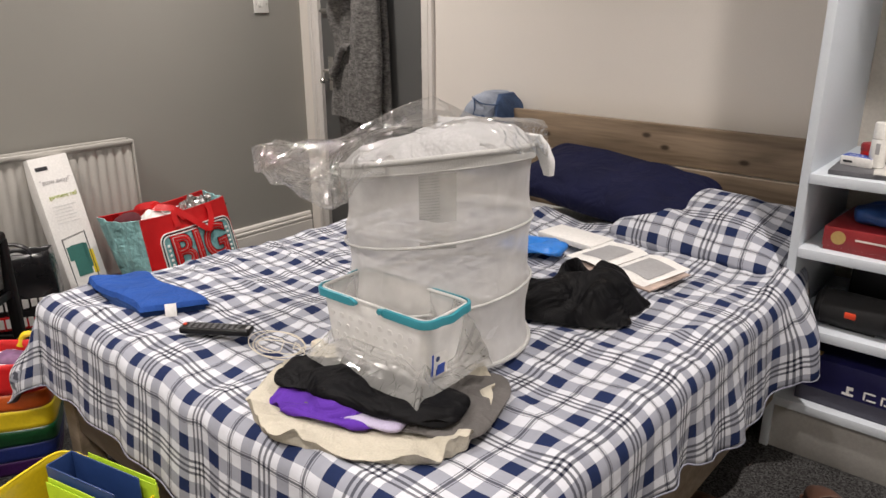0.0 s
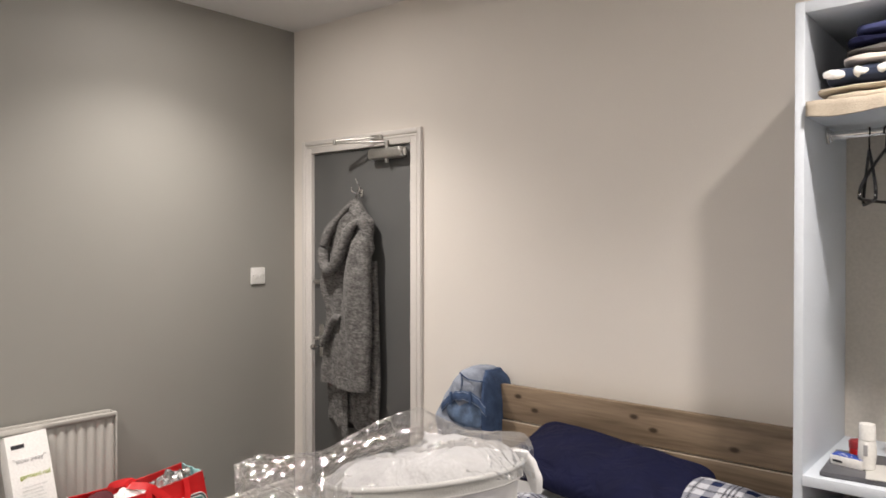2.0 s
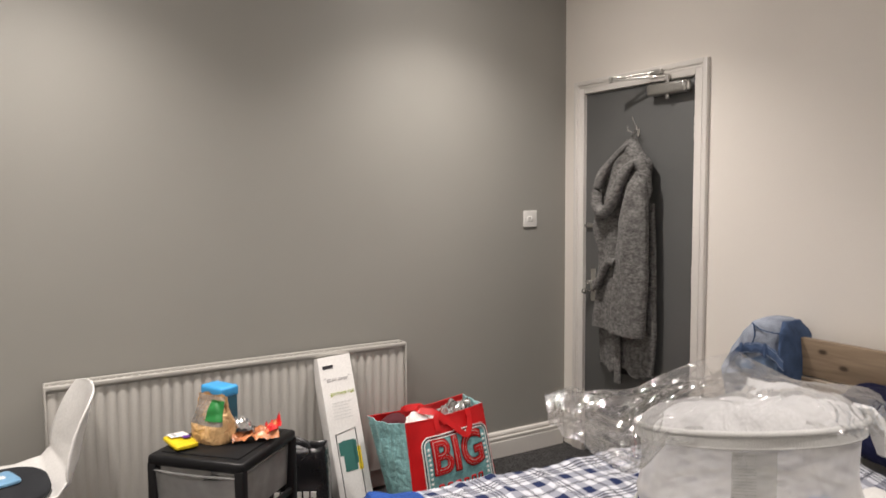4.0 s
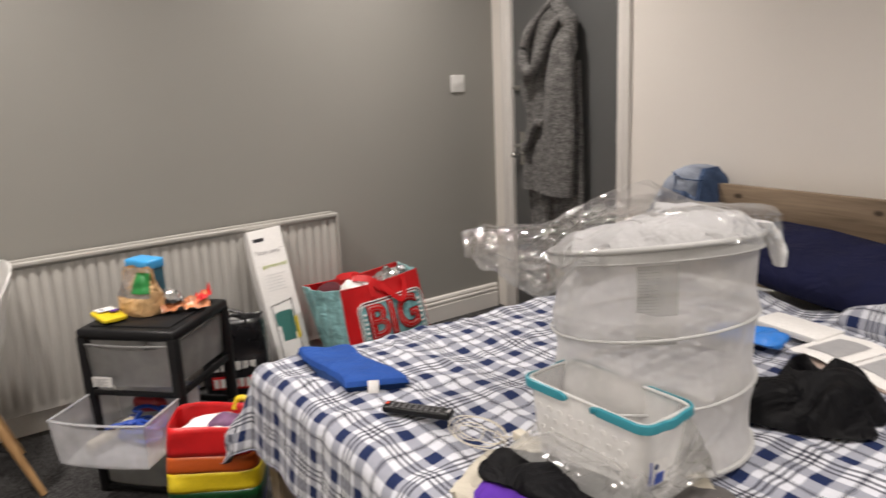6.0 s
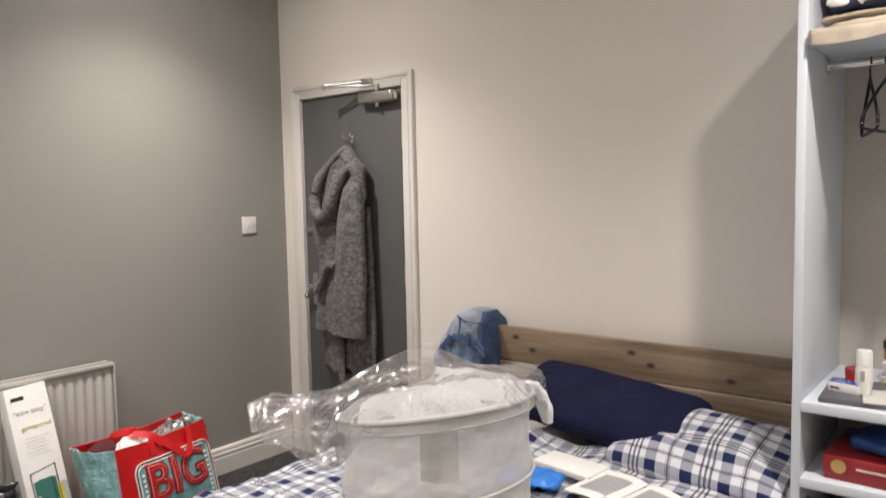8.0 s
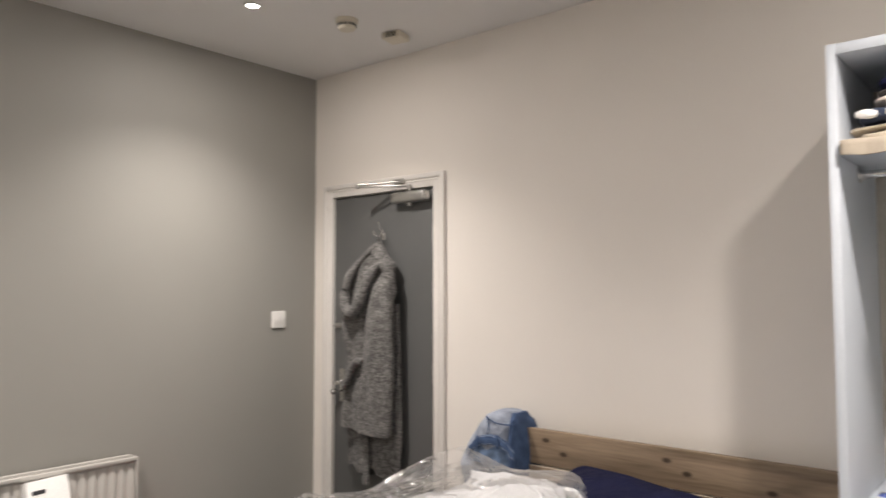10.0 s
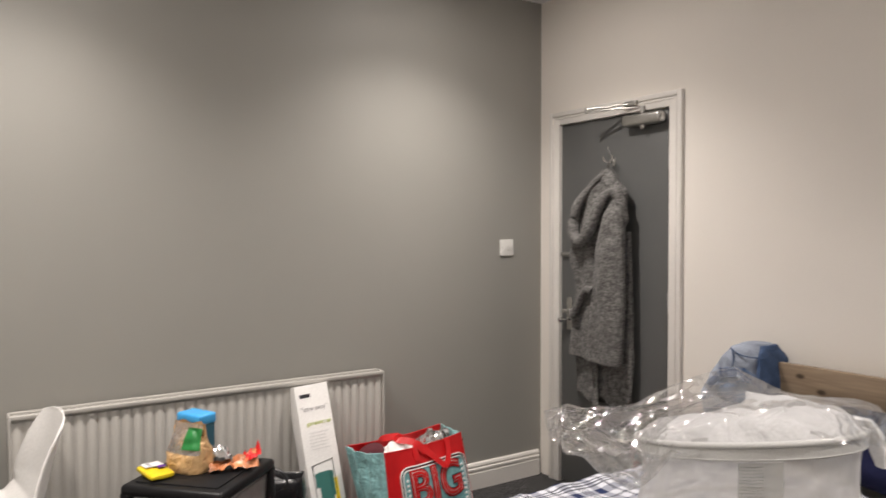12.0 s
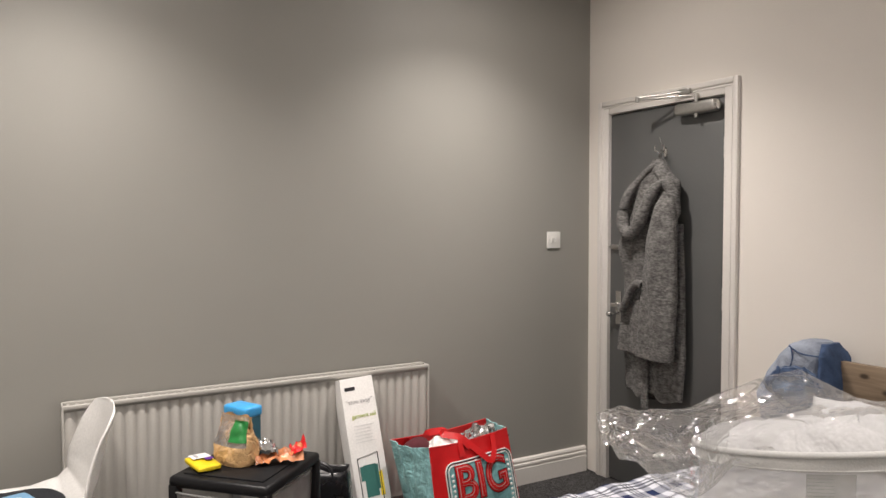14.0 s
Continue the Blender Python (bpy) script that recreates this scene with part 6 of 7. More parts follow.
# snacks on the tower
ZT = TH + 0.002
sn = thing("snack_bag", at_tower(-0.035, -0.012, ZT, -15), "half-full kraft snack bag with a clear window and green label", "snack bag")
M_KRAFT = mat("tan_kraft_paper", (0.60, 0.38, 0.18), 0.6, var=0.25, scale=20, bump=0.4, bscale=60, wr=0.02, wscale=30)


def pouch(a, b):
    """The pouch: full and rounded at its foot, pressed flat at its mouth."""
    th = 2 * math.pi * a
    w, d = 0.074 + 0.010 * math.sin(math.pi * min(1, b * 1.6)) - 0.004 * b, 0.048 * (1 - smooth(0.25, 1.0, b)) + 0.006
    k = crumple((math.cos(th) * 0.10, math.sin(th) * 0.10, 0.3 * b), 0.012) * (0.3 + b)
    return Vector(((w + 0.4 * k) * rec(math.cos(th), 0.75), (d + 0.5 * k) * rec(math.sin(th), 0.75), 0.002 + 0.158 * b + 0.4 * k * b))


part("back_face", band_of(pouch, -0.02, 0.52, 0, 1, 24, 16), M_KRAFT, sn)
part("front_foot", band_of(pouch, 0.52, 0.98, 0, 0.40, 30, 8), M_KRAFT, sn)
part("front_edge", band_of(pouch, 0.52, 0.585, 0.40, 0.92, 6, 12), M_KRAFT, sn)
part("front_edge", band_of(pouch, 0.925, 0.98, 0.40, 0.70, 6, 12), M_KRAFT, sn)
part("window", band_of(pouch, 0.585, 0.925, 0.40, 1.0, 26, 14), M_WRAP, sn, "clear crinkled window", smooth=False)
part("label", sheet(14, 10, lambda a, b: pouch(0.755 + 0.175 * a, 0.50 + 0.42 * b) + Vector((0, -0.003, 0))), M_GREEN, sn, "green printed label")
part("contents", moved(soft((0.062, 0.030, 0.055), (0.6, 0.7), 0.010, 22, 3, (40, 22)), pose(0, 0.004, 0.062)), M_NUTS, sn, "roasted snack pieces")
bx = thing("plastic_tub", at_tower(-0.055, 0.062, ZT, -18), "bright blue lidded plastic tub", "tub")
part("tub", boxed(-0.056, 0.056, -0.035, 0.035, 0, 0.155, 0.008, 3), mat("dark_teal_tub", (0.02, 0.09, 0.13), 0.4), bx)
part("lid", boxed(-0.060, 0.060, -0.039, 0.039, 0.140, 0.178, 0.010, 3), M_CYAN, bx, "bright blue lid")
yp = thing("sweet_packet", at_tower(-0.118, -0.085, ZT, -35), "small yellow and white sweet packet", "packet")
part("packet", moved(soft((0.070, 0.040, 0.010), (0.15, 0.5), 0.004, 20, 2, (36, 14)), pose(0, 0, 0.011)), M_YELLOW, yp)
for x0, x1, y0, y1, mt, lb in ((-0.062, -0.004, -0.030, 0.030, M_WHITE, "white printed half"), (-0.004, 0.020, 0.004, 0.030, M_PURPLE, "purple patch"), (-0.052, -0.012, -0.018, -0.006, M_GREYINK, "")):
    part("patch", sheet(8, 6, lambda a, b: Vector((x0 + (x1 - x0) * a, y0 + (y1 - y0) * b, (0.0290 if mt is M_GREYINK else 0.0280) - 0.8 * (x0 + (x1 - x0) * a) ** 2))), mt, yp, lb, smooth=False)
cp = thing("crisp_packet", at_tower(0.095, 0.040, ZT, 35), "torn orange and silver crisp packet", "crisp packet")
part("front", sheet(26, 16, lambda a, b: Vector(((a - 0.5) * 0.16, (b - 0.5) * 0.10, 0.012 + 0.035 * a * a * math.sin(math.pi * b) + crumple((a * 0.3, b * 0.2, 3), 0.02)))), M_PACK, cp)
part("foil", sheet(16, 12, lambda a, b: Vector((-0.045 + (a - 0.5) * 0.085, 0.02 + (b - 0.5) * 0.07, 0.028 + 0.02 * math.sin(math.pi * a) + crumple((a * 0.3, b * 0.3, 9), 0.03)))), M_FOIL, cp, "silver foil lining")
part("red_end", sheet(10, 8, lambda a, b: Vector((0.04 + a * 0.05, (b - 0.5) * 0.085, 0.028 + 0.022 * a + crumple((a * 0.2, b * 0.2, 5), 0.02)))), M_RED, cp)

# ---- chair ----
chair = thing("chair", pose(0.40, -2.765, 0, 0, 0, 4), "white moulded shell chair with beech legs and dark cushion", "chair")
PROF = [(-0.235, 0.440), (-0.20, 0.452), (-0.10, 0.438), (0.02, 0.428), (0.11, 0.440), (0.165, 0.485), (0.195, 0.555), (0.215, 0.635), (0.235, 0.715), (0.250, 0.775), (0.256, 0.795)]


def shell_pt(a, b):
    k = b * (len(PROF) - 1)
    i = min(int(k), len(PROF) - 2)
    t = k - i
    y, z = (PROF[i][j] + (PROF[i + 1][j] - PROF[i][j]) * t for j in (0, 1))
    half = 0.215 + 0.02 * math.sin(math.pi * min(1, b * 2)) - 0.035 * smooth(0.55, 0.85, b)
    if b > 0.80:
        half *= math.sqrt(max(0.0, 1 - ((b - 0.80) / 0.2005) ** 2)) * 0.97 + 0.03
    if b < 0.08:
        half *= 0.86 + 0.14 * math.sqrt(b / 0.08)
    x = (2 * a - 1)
    side = abs(x) ** 2.6 * half / 0.215
    lift = 0.034 * (1 - smooth(0.35, 0.7, b)) * side + 0.018 * math.exp(-((b - 0.48) / 0.16) ** 2) * side
    fwd = -0.062 * smooth(0.36, 0.66, b) * (1 - 0.7 * smooth(0.7, 1.0, b)) * side
    return Vector((x * half, y + fwd, z + lift))


sh = part("shell", sheet(36, 60, shell_pt), M_CHAIRW, chair, "white moulded plastic shell")
md = sh.modifiers.new("thick", "SOLIDIFY")
md.thickness, md.offset = 0.007, 0
part("cushion", moved(soft((0.190, 0.175, 0.024), (0.75, 0.6), 0.003, 8, 1, (48, 16)), pose(0, -0.065, 0.468)), M_CUSH, chair, "charcoal seat pad")
for sx, sy in ((1, 1), (1, -1), (-1, 1), (-1, -1)):
    a, b = Vector((sx * 0.115, sy * 0.095 - 0.02, 0.405)), Vector((sx * 0.195, sy * 0.225 - 0.015, 0.006))
    part("leg", tube(bmesh.new(), [a + (b - a) * t for t in (0.14, 0.5, 1.0)], [0.0165, 0.015, 0.011], 14), M_BEECH, chair, "tapered beech leg")
    part("bracket", tube(bmesh.new(), [Vector((sx * 0.06, sy * 0.05 - 0.01, 0.418)), a, a + (b - a) * 0.17], [0.010, 0.013, 0.018], 10), M_BLACKPL, chair)
for p, q in (((-1, 1), (1, 1)), ((1, 1), (1, -1)), ((1, -1), (-1, -1)), ((-1, -1), (-1, 1))):
    part("brace", tube(bmesh.new(), [(p[0] * 0.13, p[1] * 0.12 - 0.018, 0.33), (q[0] * 0.165, q[1] * 0.17 - 0.016, 0.17)], 0.004, 6), M_BLACKPL, chair)
    part("brace", tube(bmesh.new(), [(q[0] * 0.13, q[1] * 0.12 - 0.018, 0.33), (p[0] * 0.165, p[1] * 0.17 - 0.016, 0.17)], 0.004, 6), M_BLACKPL, chair)
pc = thing("blue_pouch", pose(0.40, -2.80, 0.492, 0, 0, 20), "small pale blue pouch lying on the chair seat", "pouch")
part("pouch", moved(soft((0.065, 0.045, 0.010), (0.3, 0.5), 0.003, 12, 2, (32, 12)), pose(0, 0, 0.010)), mat("pale_blue_vinyl", (0.18, 0.36, 0.55), 0.4, var=0.08, bump=0.05), pc)
part("badge", moved(lathe(bmesh.new(), [(0.0001, 0.022), (0.014, 0.022), (0.015, 0.018)], 18), pose(0.01, -0.005, 0)), M_WHITE, pc)

# ---- rainbow bag beside the bed ----
rb = thing("rainbow_bag", pose(1.110, -2.085, 0, 0, 0, 62), "rainbow striped shopping bag with clothes, beside the bed", "shopping bag")
f = bag_shell(0.245, 0.19, 0.36, 8.0, 1.0, 0.02, crum=0.016)
for (b0, b1), mt in zip(((0.0, 0.13), (0.13, 0.27), (0.27, 0.43), (0.43, 0.60), (0.60, 0.74), (0.74, 1.0)), (mat("deep_purple_plastic", (0.035, 0.006, 0.070), 0.35, var=0.2, bump=0.2), mat("deep_blue_plastic", (0.008, 0.018, 0.120), 0.35, var=0.2, bump=0.2), mat("deep_green_plastic", (0.006, 0.070, 0.020), 0.35, var=0.2, bump=0.2), M_YELLOW, mat("deep_orange_plastic", (0.50, 0.085, 0.010), 0.38, var=0.12, bump=0.1), M_RED)):
    thick(part("stripe_band", sheet(64, 5, lambda a, b, b0=b0, b1=b1: f(a, b0 + (b1 - b0) * b), wrap=True), mt, rb))
part("handle", tube(bmesh.new(), spline([(0.05, 0.09, 0.33), (0.065, 0.092, 0.362), (0.090, 0.09, 0.362), (0.10, 0.088, 0.33)], 5), 0.010, 8), M_YELLOW, rb)
tagged(part("printed_fabric", moved(soft((0.105, 0.075, 0.075), (0.6, 0.6), 0.018, 12, 5, (48, 24)), pose(1.110, -2.085, 0.265, 0, 0, 62)), M_WHITE), "white printed fabric stuffed in the rainbow bag", "fabric")
tagged(part("print_patch", moved(soft((0.06, 0.05, 0.045), (0.7, 0.7), 0.012, 14, 6, (36, 18)), pose(1.125, -2.05, 0.305, 0, 0, 62)), mat("purple_brown_print", (0.12, 0.055, 0.12), 0.6, var=0.6, scale=25, bump=0.1)), "purple and brown printed cloth in the rainbow bag", "fabric")

# ---- yellow bag with folders at the foot of the bed ----
yb = thing("yellow_bag", pose(1.928, -2.214, 0, 0, 0, 13.5), "yellow shopping bag holding folders at the bed's foot", "shopping bag")
f = bag_shell(0.315, 0.19, 0.352, 11.0, 1.02, 0.02, crum=0.014)
thick(part("bag", sheet(64, 18, f, wrap=True), M_YELLOW, yb))
part("rim_trim", tube(bmesh.new(), [f(k / 48, 1.0) for k in range(48)], 0.003, 8, True), M_YELLOW, yb)
fo = thing("ring_binder", pose(1.952, -2.178, 0.062, 0, 0, 13), "navy ring binder standing in the yellow bag", "binder")
for y in (-0.030, 0.030):
    part("cover", boxed(-0.105, 0.105, y - 0.0015, y + 0.0015, 0, 0.335, 0.001), M_NAVYPL, fo)
part("spine", boxed(-0.107, -0.103, -0.0285, 0.0285, 0, 0.335, 0.001), M_NAVYPL, fo)
for y, dx, h in ((-2.128, 0.012, 0.332), (-2.218, 0.020, 0.322)):
    fo = thing("lime_folder", pose(1.952 + dx, y, 0.050, 0, 0, 13), "lime green plastic folder in the yellow bag", "folder", "lime folders in the bag")
    part("sheet", boxed(-0.100, 0.108, -0.004, -0.0015, 0, h, 0.001), M_LIMEPL, fo)
    part("back_sheet", boxed(-0.100, 0.108, 0.0015, 0.004, 0, h + 0.008, 0.001), M_LIMEPL, fo)
    part("end_fold", boxed(0.1082, 0.1110, -0.004, 0.004, 0, h, 0.001), M_LIMEPL, fo)
tagged(part("crumpled_bag", moved(soft((0.07, 0.06, 0.13), (0.7, 0.7), 0.03, 14, 7, (40, 24)), pose(1.868, -2.262, 0.150, 0, 0, 14)), mat("white_green_carrier", (0.62, 0.66, 0.62), 0.4, var=0.3, scale=12, bump=0.5, bscale=40)), "white and green crumpled carrier in the yellow bag", "carrier bag")


# ---- clogs ----
def clog():
    bm = bmesh.new()
    n, m = 40, 12
    rings = []
    for j in range(m + 1):
        t = j / m
        z = 0.012 + 0.075 * t
        row = []
        for i in range(n):
            th = 2 * math.pi * i / n
            x, y = math.cos(th), math.sin(th)
            toe = smooth(-0.2, 1, x)
            px = 0.135 * rec(x, 0.8) * (1 - 0.10 * t * t)
            py = (0.046 + 0.010 * toe) * rec(y, 0.8) * (1 - 0.35 * t * t)
            pz = z - 0.030 * t * toe - (0.03 * t if x < -0.3 else 0)
            if t > 0.72 and x > 0.0:
                px -= 0.02
            row.append(bm.verts.new((px, py, pz)))
        rings.append(row)
    for a, b in zip(rings, rings[1:]):
        for i in range(n):
            bm.faces.new((a[i], a[(i + 1) % n], b[(i + 1) % n], b[i]))
    # vamp over the toes
    bm.faces.new(rings[0][::-1])
    return bm


def clog_vamp():
    return sheet(20, 14, lambda a, b: Vector((0.012 + 0.118 * a, (2 * b - 1) * (0.050 - 0.022 * a * a * a), 0.078 - 0.030 * a + 0.022 * (1 - (2 * b - 1) ** 2) * (1 - a * a) - 0.012 * (2 * b - 1) ** 4)))


for k, m in enumerate((pose(2.845, -1.035, 0, 0, 0, 152), pose(3.085, -0.825, 0, 0, 0, 118))):
    cl = thing("clog", m, "brown rubber clog lying on the carpet", "shoe", "pair of clogs")
    part("sole", boxed(-0.125, 0.130, -0.044, 0.044, 0, 0.018, 0.008, 3), M_CLOG, cl)
    thick(part("upper", clog(), M_CLOG, cl), 0.004)
    thick(part("vamp", clog_vamp(), M_CLOG, cl), 0.004)
    part("heel_strap", tube(bmesh.new(), spline([(0.02, -0.047, 0.075), (-0.06, -0.05, 0.088), (-0.125, 0, 0.095), (-0.06, 0.05, 0.088), (0.02, 0.047, 0.075)], 6), 0.006, 8), M_CLOG, cl)

# ---- on the wardrobe shelves ----
S1, S2, S3, S4, S5 = 0.871, 0.657, 0.421, 0.180, 1.866
ob = thing("laptop", pose(3.02, -0.375, S1, 0, 0, 3), "thin grey glossy case lying on the shelf", "laptop")
part("case", boxed(-0.155, 0.155, -0.13, 0.13, 0, 0.014, 0.003), M_LAPTOP, ob)
part("paper", boxed(-0.06, 0.15, -0.13, 0.02, 0.0142, 0.0165, m=pose(0, 0, 0, 0, 0, 6)), M_PAPER, ob)
ob = thing("small_carton", pose(2.925, -0.410, S1 + 0.0145, 0, 0, -14), "small blue and white medicine carton", "carton")
part("carton", boxed(-0.042, 0.042, -0.022, 0.022, 0, 0.026, 0.001), M_WHITE, ob)
part("blue_top", boxed(-0.041, 0.041, -0.021, 0.021, 0.026, 0.0268), M_BLUE, ob, "blue printed face", smooth=False)
bm = bmesh.new()
for k in range(14):
    x, y = random.Random(k).uniform(-0.036, 0.036), random.Random(k + 40).uniform(-0.017, 0.017)
    box(bm, x - 0.002, x + 0.002, y - 0.0015, y + 0.0015, 0.0268, 0.0274)
part("flecks", bm, M_WHITE, ob, smooth=False)
part("print_bar", boxed(-0.035, -0.010, -0.0228, -0.022, 0.008, 0.014), M_INK, ob, smooth=False)
ob = thing("roll_on_bottle", pose(2.968, -0.418, S1 + 0.015) @ Matrix.Scale(0.87, 4), "white roll-on deodorant bottle standing on the shelf", "bottle")
part("body", lathe(bmesh.new(), [(0.018, 0), (0.022, 0.004), (0.023, 0.020), (0.026, 0.042), (0.0245, 0.085), (0.0225, 0.092)], 28), M_WHITEPL, ob)
part("cap", lathe(bmesh.new(), [(0.0235, 0.093), (0.0235, 0.135), (0.021, 0.142), (0.0001, 0.143)], 28), M_WHITEPL, ob)
part("label_bar", boxed(-0.006, 0.006, -0.0268, -0.0245, 0.046, 0.080, 0.001), M_GREYINK, ob, smooth=False)
ob = thing("cosmetic_pot", pose(2.930, -0.300, S1 + 0.0145), "small red lidded pot on the shelf", "pot")
part("pot", lathe(bmesh.new(), [(0.026, 0), (0.028, 0.003), (0.028, 0.026)], 28), M_RED, ob)
part("lid", lathe(bmesh.new(), [(0.029, 0.026), (0.029, 0.042), (0.026, 0.046), (0.0001, 0.047)], 28), M_REDBOX, ob)
for k, (w, h, z, mt) in enumerate(((0.24, 0.032, 0.0, M_PAPER), (0.22, 0.038, 0.033, M_PAPER))):
    ob = thing("book", pose(3.10, -0.17, S1 + z, 0, 0, 4 - 6 * k), "thick white paperback book lying on the shelf", "book", "books on the shelf")
    part("pages", boxed(-w / 2 + 0.003, w / 2 - 0.003, -0.075, 0.075, 0.002, h - 0.002, 0.001), mt, ob)
    part("cover", boxed(-w / 2, w / 2, -0.077, 0.077, 0.0, 0.002), M_GREYINK, ob, smooth=False)
    part("cover", boxed(-w / 2, w / 2, -0.077, 0.077, h - 0.002, h), M_WHITE, ob, smooth=False)
    part("bookmark", boxed(-w / 2 + 0.01, -w / 2 + 0.022, -0.084, -0.06, h * 0.5, h * 0.5 + 0.001), M_YELLOW, ob, smooth=False)
ob = thing("round_tin", pose(3.040, -0.17, S1 + 0.0715), "orange round tin with a black lid on books", "tin")
part("tin", lathe(bmesh.new(), [(0.056, 0), (0.058, 0.003), (0.058, 0.034)], 36), M_TINOR, ob)
part("lid", lathe(bmesh.new(), [(0.060, 0.033), (0.060, 0.052), (0.057, 0.056), (0.0001, 0.056)], 36), M_BLACKPL, ob, "black lid")

ob = thing("board_game", pose(3.11, -0.365, S2, 0, 0, -3), "dark red board game box on the shelf", "board game")
part("box_base", boxed(-0.215, 0.215, -0.145, 0.145, 0, 0.052, 0.002), M_REDBOX, ob)
part("box_lid", boxed(-0.218, 0.218, -0.148, 0.148, 0.012, 0.068, 0.002), M_REDBOX, ob)
bm = lathe(bmesh.new(), [(0.012, 0.0), (0.019, 0.0), (0.019, 0.0012), (0.012, 0.0012)], 24)
part("seal", moved(bm, pose(-0.178, -0.1485, 0.040, 90, 0, 0)), M_GOLD, ob, smooth=False)
part("print_bar", boxed(-0.135, 0.0, -0.1492, -0.148, 0.039, 0.044), M_PINKW, ob, smooth=False)
bm = bmesh.new()
for k in range(5):
    box(bm, 0.030 + k * 0.034, 0.054 + k * 0.034, -0.1494, -0.148, 0.024, 0.056, 0.0004)
part("title_bars", bm, M_GOLD, ob, smooth=False)
tagged(part("blue_scarf", moved(soft((0.16, 0.105, 0.030), (0.6, 0.6), 0.014, 9, 3, (64, 24), crease=0.010), pose(3.09, -0.37, S2 + 0.068 + 0.024)), mat("blue_silky_cloth", (0.015, 0.06, 0.22), 0.45, var=0.4, scale=12, bump=0.15)), "folded shiny blue cloth on the game box", "cloth")

ob = thing("bluetooth_speaker", pose(2.995, -0.455, S3 + 0.055, 0, 0, -3), "black cylindrical portable speaker with orange badge", "speaker")
part("body", moved(lathe(bmesh.new(), [(0.040, -0.100), (0.051, -0.094), (0.052, -0.05), (0.052, 0.05), (0.051, 0.094), (0.040, 0.100)], 36), pose(0, 0, 0, 0, 90, 0)), M_DARKEN, ob)
for s in (-1, 1):
    part("end_cap", moved(lathe(bmesh.new(), [(0.0001, 0.101), (0.036, 0.101), (0.040, 0.104), (0.044, 0.098), (0.0525, 0.090), (0.0525, 0.082)], 36), pose(0, 0, 0, 0, s * 90, 0)), M_BLACKPL, ob)
part("foot", boxed(-0.06, 0.06, -0.02, 0.02, -0.0548, -0.045, 0.003), M_BLACKPL, ob)
part("badge", boxed(-0.018, 0.012, -0.0545, -0.047, -0.006, 0.012, 0.003), M_SPKRED, ob, "orange-red badge")
ob = thing("black_case", pose(3.13, -0.20, S3), "black box standing behind the speaker", "box")
part("case", boxed(-0.19, 0.19, -0.12, 0.12, 0, 0.175, 0.006), M_BLACKPL, ob)

ob = thing("console_box", pose(3.11, -0.345, S4, 0, 0, -2), "navy games console box with white marks on the shelf", "box")
part("carton", boxed(-0.225, 0.225, -0.16, 0.16, 0, 0.145, 0.002), M_NAVYBOX, ob)
FB = pose(0, -0.1603, 0, 90, 0, 0)
part("lower_strip", boxed(-0.2245, 0.2245, 0.001, 0.048, 0, 0.0008, m=FB), mat("slate_print", (0.06, 0.06, 0.085), 0.4, bump=0), ob, smooth=False)
bm = boxed(-0.100, -0.070, 0.056, 0.064, 0, 0.0016, 0.0006, m=FB)
box(bm, -0.090, -0.082, 0.058, 0.085, 0, 0.0016, 0.0006, m=FB)
box(bm, -0.084, -0.072, 0.074, 0.085, 0, 0.0014, 0.0006, m=FB)
for k in range(3):
    box(bm, -0.045 + k * 0.045, -0.015 + k * 0.045, 0.079, 0.084, 0, 0.0016, 0.0006, m=FB)
    box(bm, -0.045 + k * 0.045, -0.040 + k * 0.045, 0.058, 0.084, 0, 0.0016, 0.0006, m=FB)
    box(bm, -0.036 + k * 0.045, -0.012 + k * 0.045, 0.058, 0.063, 0, 0.0016, 0.0006, m=FB)
tagged(part("white_mark", bm, M_WHITE, ob, smooth=False), kind="stuff")
part("maker_bar", boxed(-0.222, -0.178, 0.094, 0.103, 0, 0.0012, m=FB), M_WHITE, ob, smooth=False)
part("yellow_label", boxed(-0.222, -0.186, 0.060, 0.084, 0, 0.0012, m=FB), M_YELLOW, ob, smooth=False)
part("yellow_label", boxed(-0.215, -0.175, -0.135, -0.105, 0.145, 0.1458), M_GOLD, ob, smooth=False)

GROUP = "folded clothes on the top shelf"
stack = [("folded_trousers", (0.185, 0.16, 0.015), 0.017, M_BEIGECL, "beige folded cotton trousers on the shelf", 1),
         ("folded_trousers", (0.185, 0.16, 0.013), 0.042, M_BEIGECL, "beige folded cotton trousers on the shelf", 2),
         ("folded_shirt", (0.180, 0.155, 0.026), 0.078, mat("navy_white_leaf_print", (0.020, 0.030, 0.060), 0.85, var=0.2, bump=0.2), "navy shirt with white print, folded", 3),
         ("folded_shirt", (0.165, 0.150, 0.014), 0.114, M_PINKW, "pale pink folded shirt on the shelf", 4),
         ("folded_shirt", (0.170, 0.150, 0.012), 0.138, M_GREYCL, "grey folded cotton shirt on the shelf", 5),
         ("folded_jumper", (0.150, 0.145, 0.016), 0.164, M_NAVY, "navy folded cotton jumper on the shelf", 6),
         ("folded_jumper", (0.150, 0.140, 0.016), 0.194, mat("mid_blue_knit", (0.05, 0.06, 0.16), 0.9, bump=0.4), "mid blue folded jumper on the shelf", 7)]
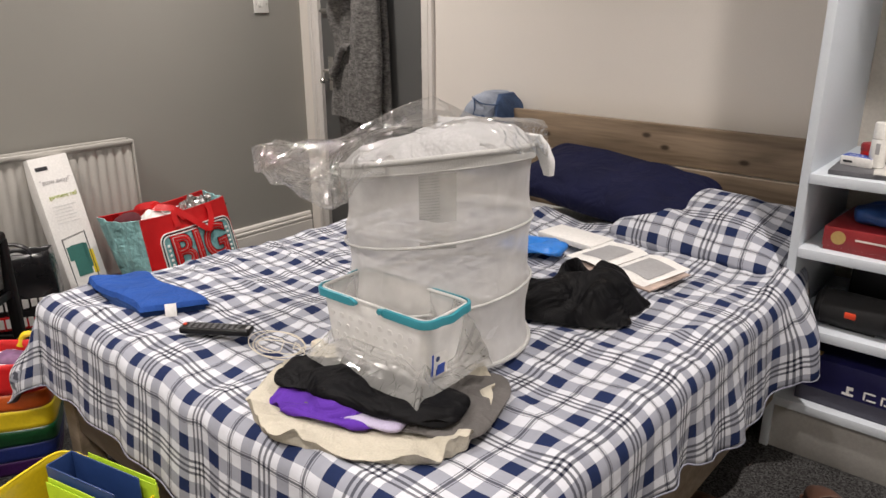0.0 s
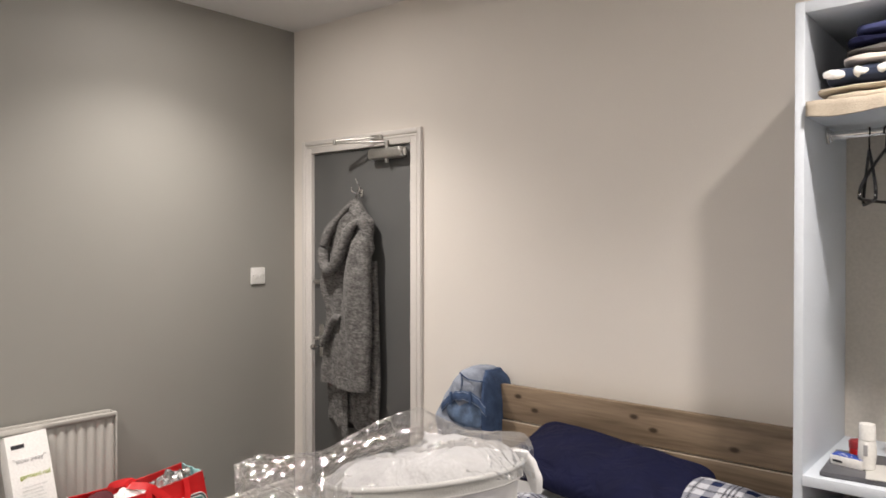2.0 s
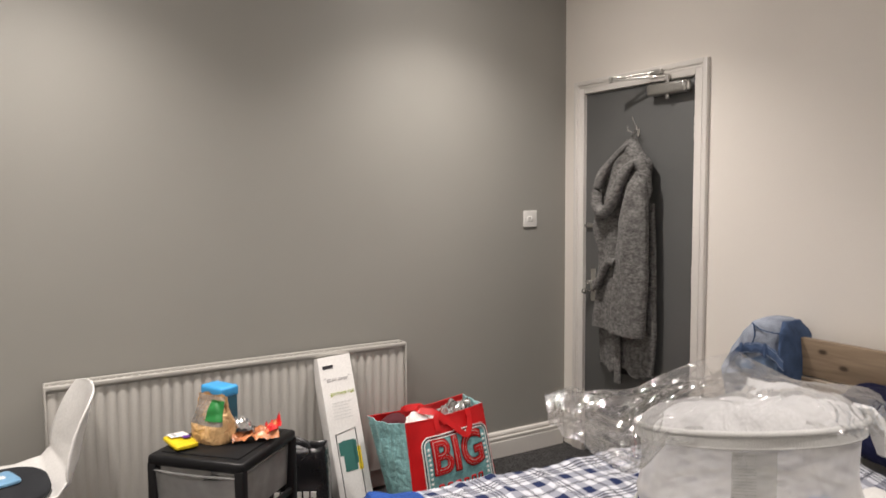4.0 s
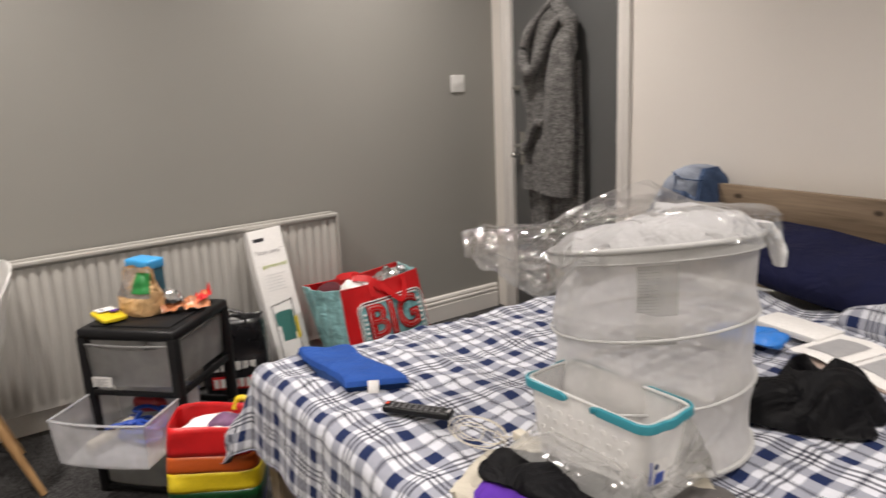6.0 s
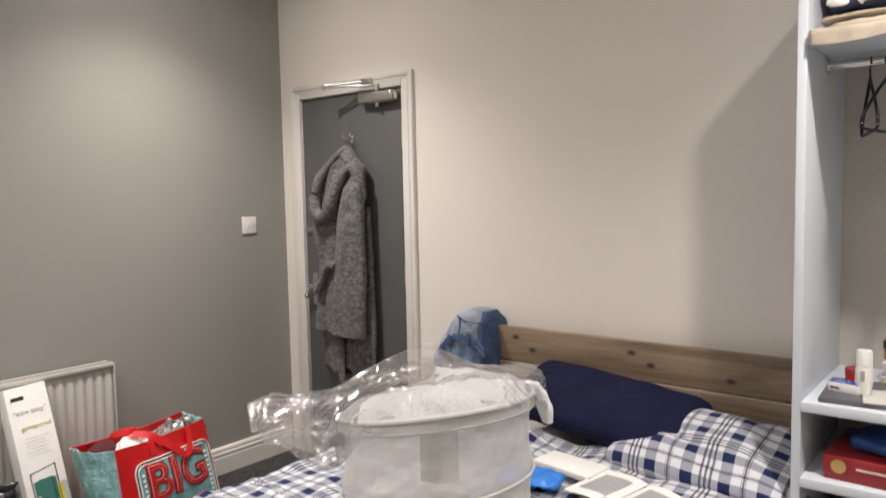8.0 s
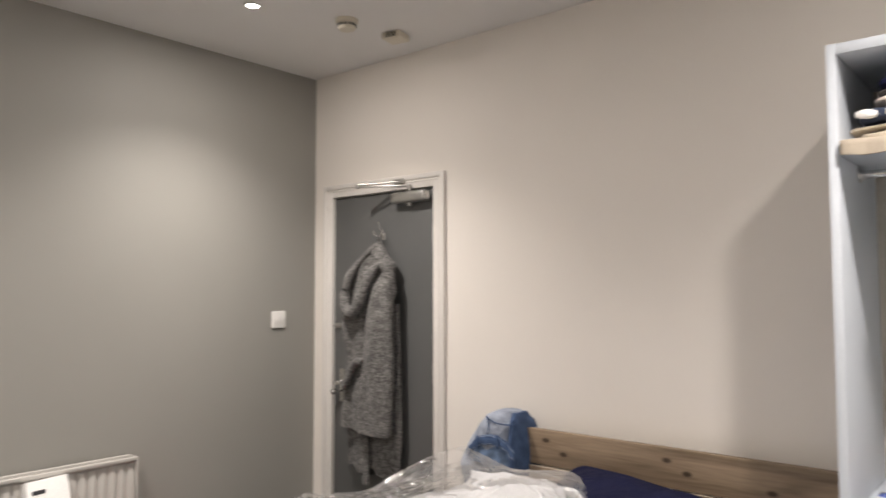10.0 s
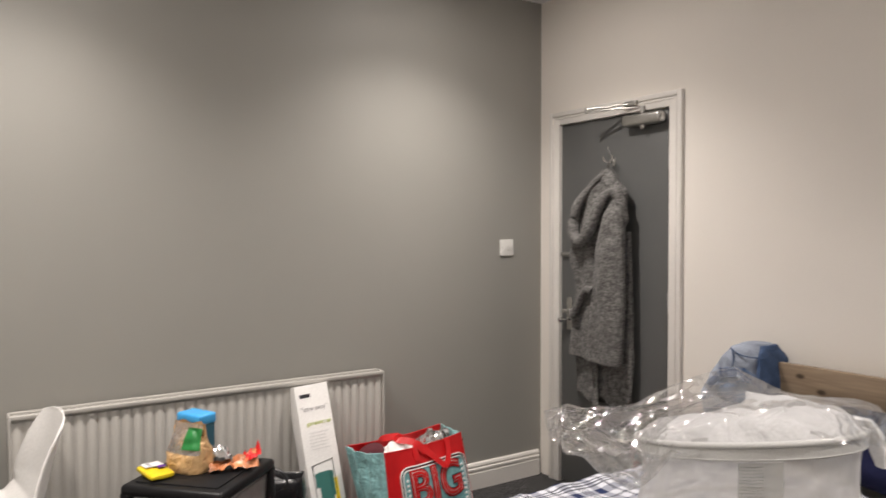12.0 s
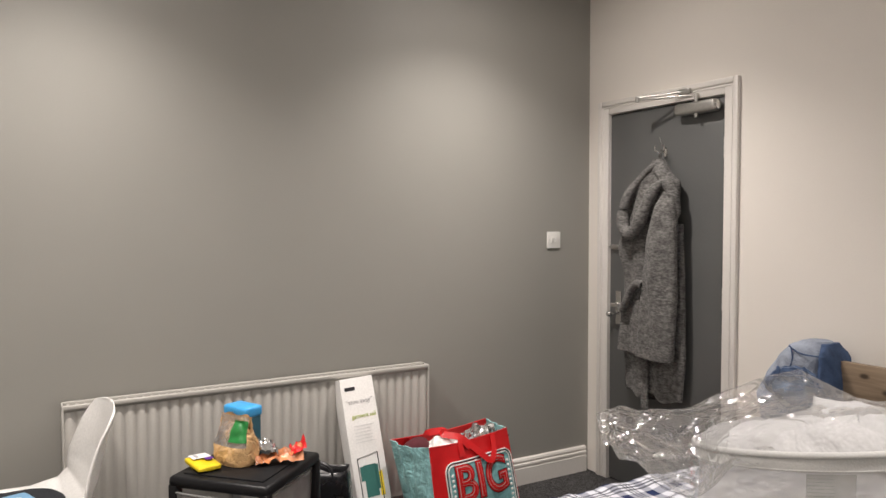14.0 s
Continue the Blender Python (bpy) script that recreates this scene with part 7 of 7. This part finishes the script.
for nm, half, z, mt, lb, sd in stack:
    x = 3.04 + (0.012 if sd % 2 else -0.006) + (0.035 if sd > 3 else 0)
    o = tagged(part(nm, moved(soft(half, (0.3, 0.55), 0.007, 10, sd, (64, 20), crease=0.004), pose(x, -0.345, S5 + z + 0.001, 0, 1.2 if sd > 3 else 0, 3 * math.sin(sd * 2))), mt), lb, "clothes", GROUP)
    if sd == 3:
        for k, (px, pw) in enumerate(((-0.155, 0.022), (-0.09, 0.014), (-0.03, 0.02))):
            part("white_print", moved(soft((pw * 1.25, 0.010, 0.013), (0.8, 0.9), 0.009, 38, k, (24, 14)), pose(x + px, -0.492, S5 + z + 0.004)), M_WHITE, o)

slip = sheet(40, 20, lambda a, b: Vector((2.842 + 0.40 * a, (-0.37 - 0.171 * min(1, b / 0.7)) - 0.004 * smooth(0.65, 0.75, b) - 0.003 * math.sin(a * 31), S5 + 0.006 + 0.004 * math.sin(a * 17) * (1 - b) - (0.037 + 0.006 * math.sin(a * 9)) * smooth(0.68, 1.0, b))))
thick(tagged(part("trouser_leg", slip, M_BEIGECL), "beige trouser leg hanging over the shelf's front edge", "clothes", GROUP), 0.003)

# hangers
for k, (hx, rz) in enumerate(((2.945, 14), (2.985, -8), (3.05, 6))):
    hg = thing("coat_hanger", pose(hx, -0.28, 1.812, 0, 0, rz), "black plastic coat hanger on the rail", "hanger", "black coat hangers")
    pts = [(0, 0.0145 * math.sin(a), 0.0145 * math.cos(a)) for a in [radians(-120 + 30 * i) for i in range(8)]]
    pts += [(0, 0.006, -0.022), (0, 0, -0.05)]
    part("hook", tube(bmesh.new(), pts, 0.0025, 8), M_BLACKPL, hg)
    tri = spline([(0, 0, -0.05), (0, -0.10, -0.105), (0, -0.185, -0.160), (0, -0.20, -0.185), (0, -0.185, -0.198), (0, 0, -0.200), (0, 0.185, -0.198), (0, 0.20, -0.185), (0, 0.185, -0.160), (0, 0.10, -0.105), (0, 0, -0.05)], 4)
    part("shoulder_bar", tube(bmesh.new(), tri, 0.0045, 8), M_BLACKPL, hg)
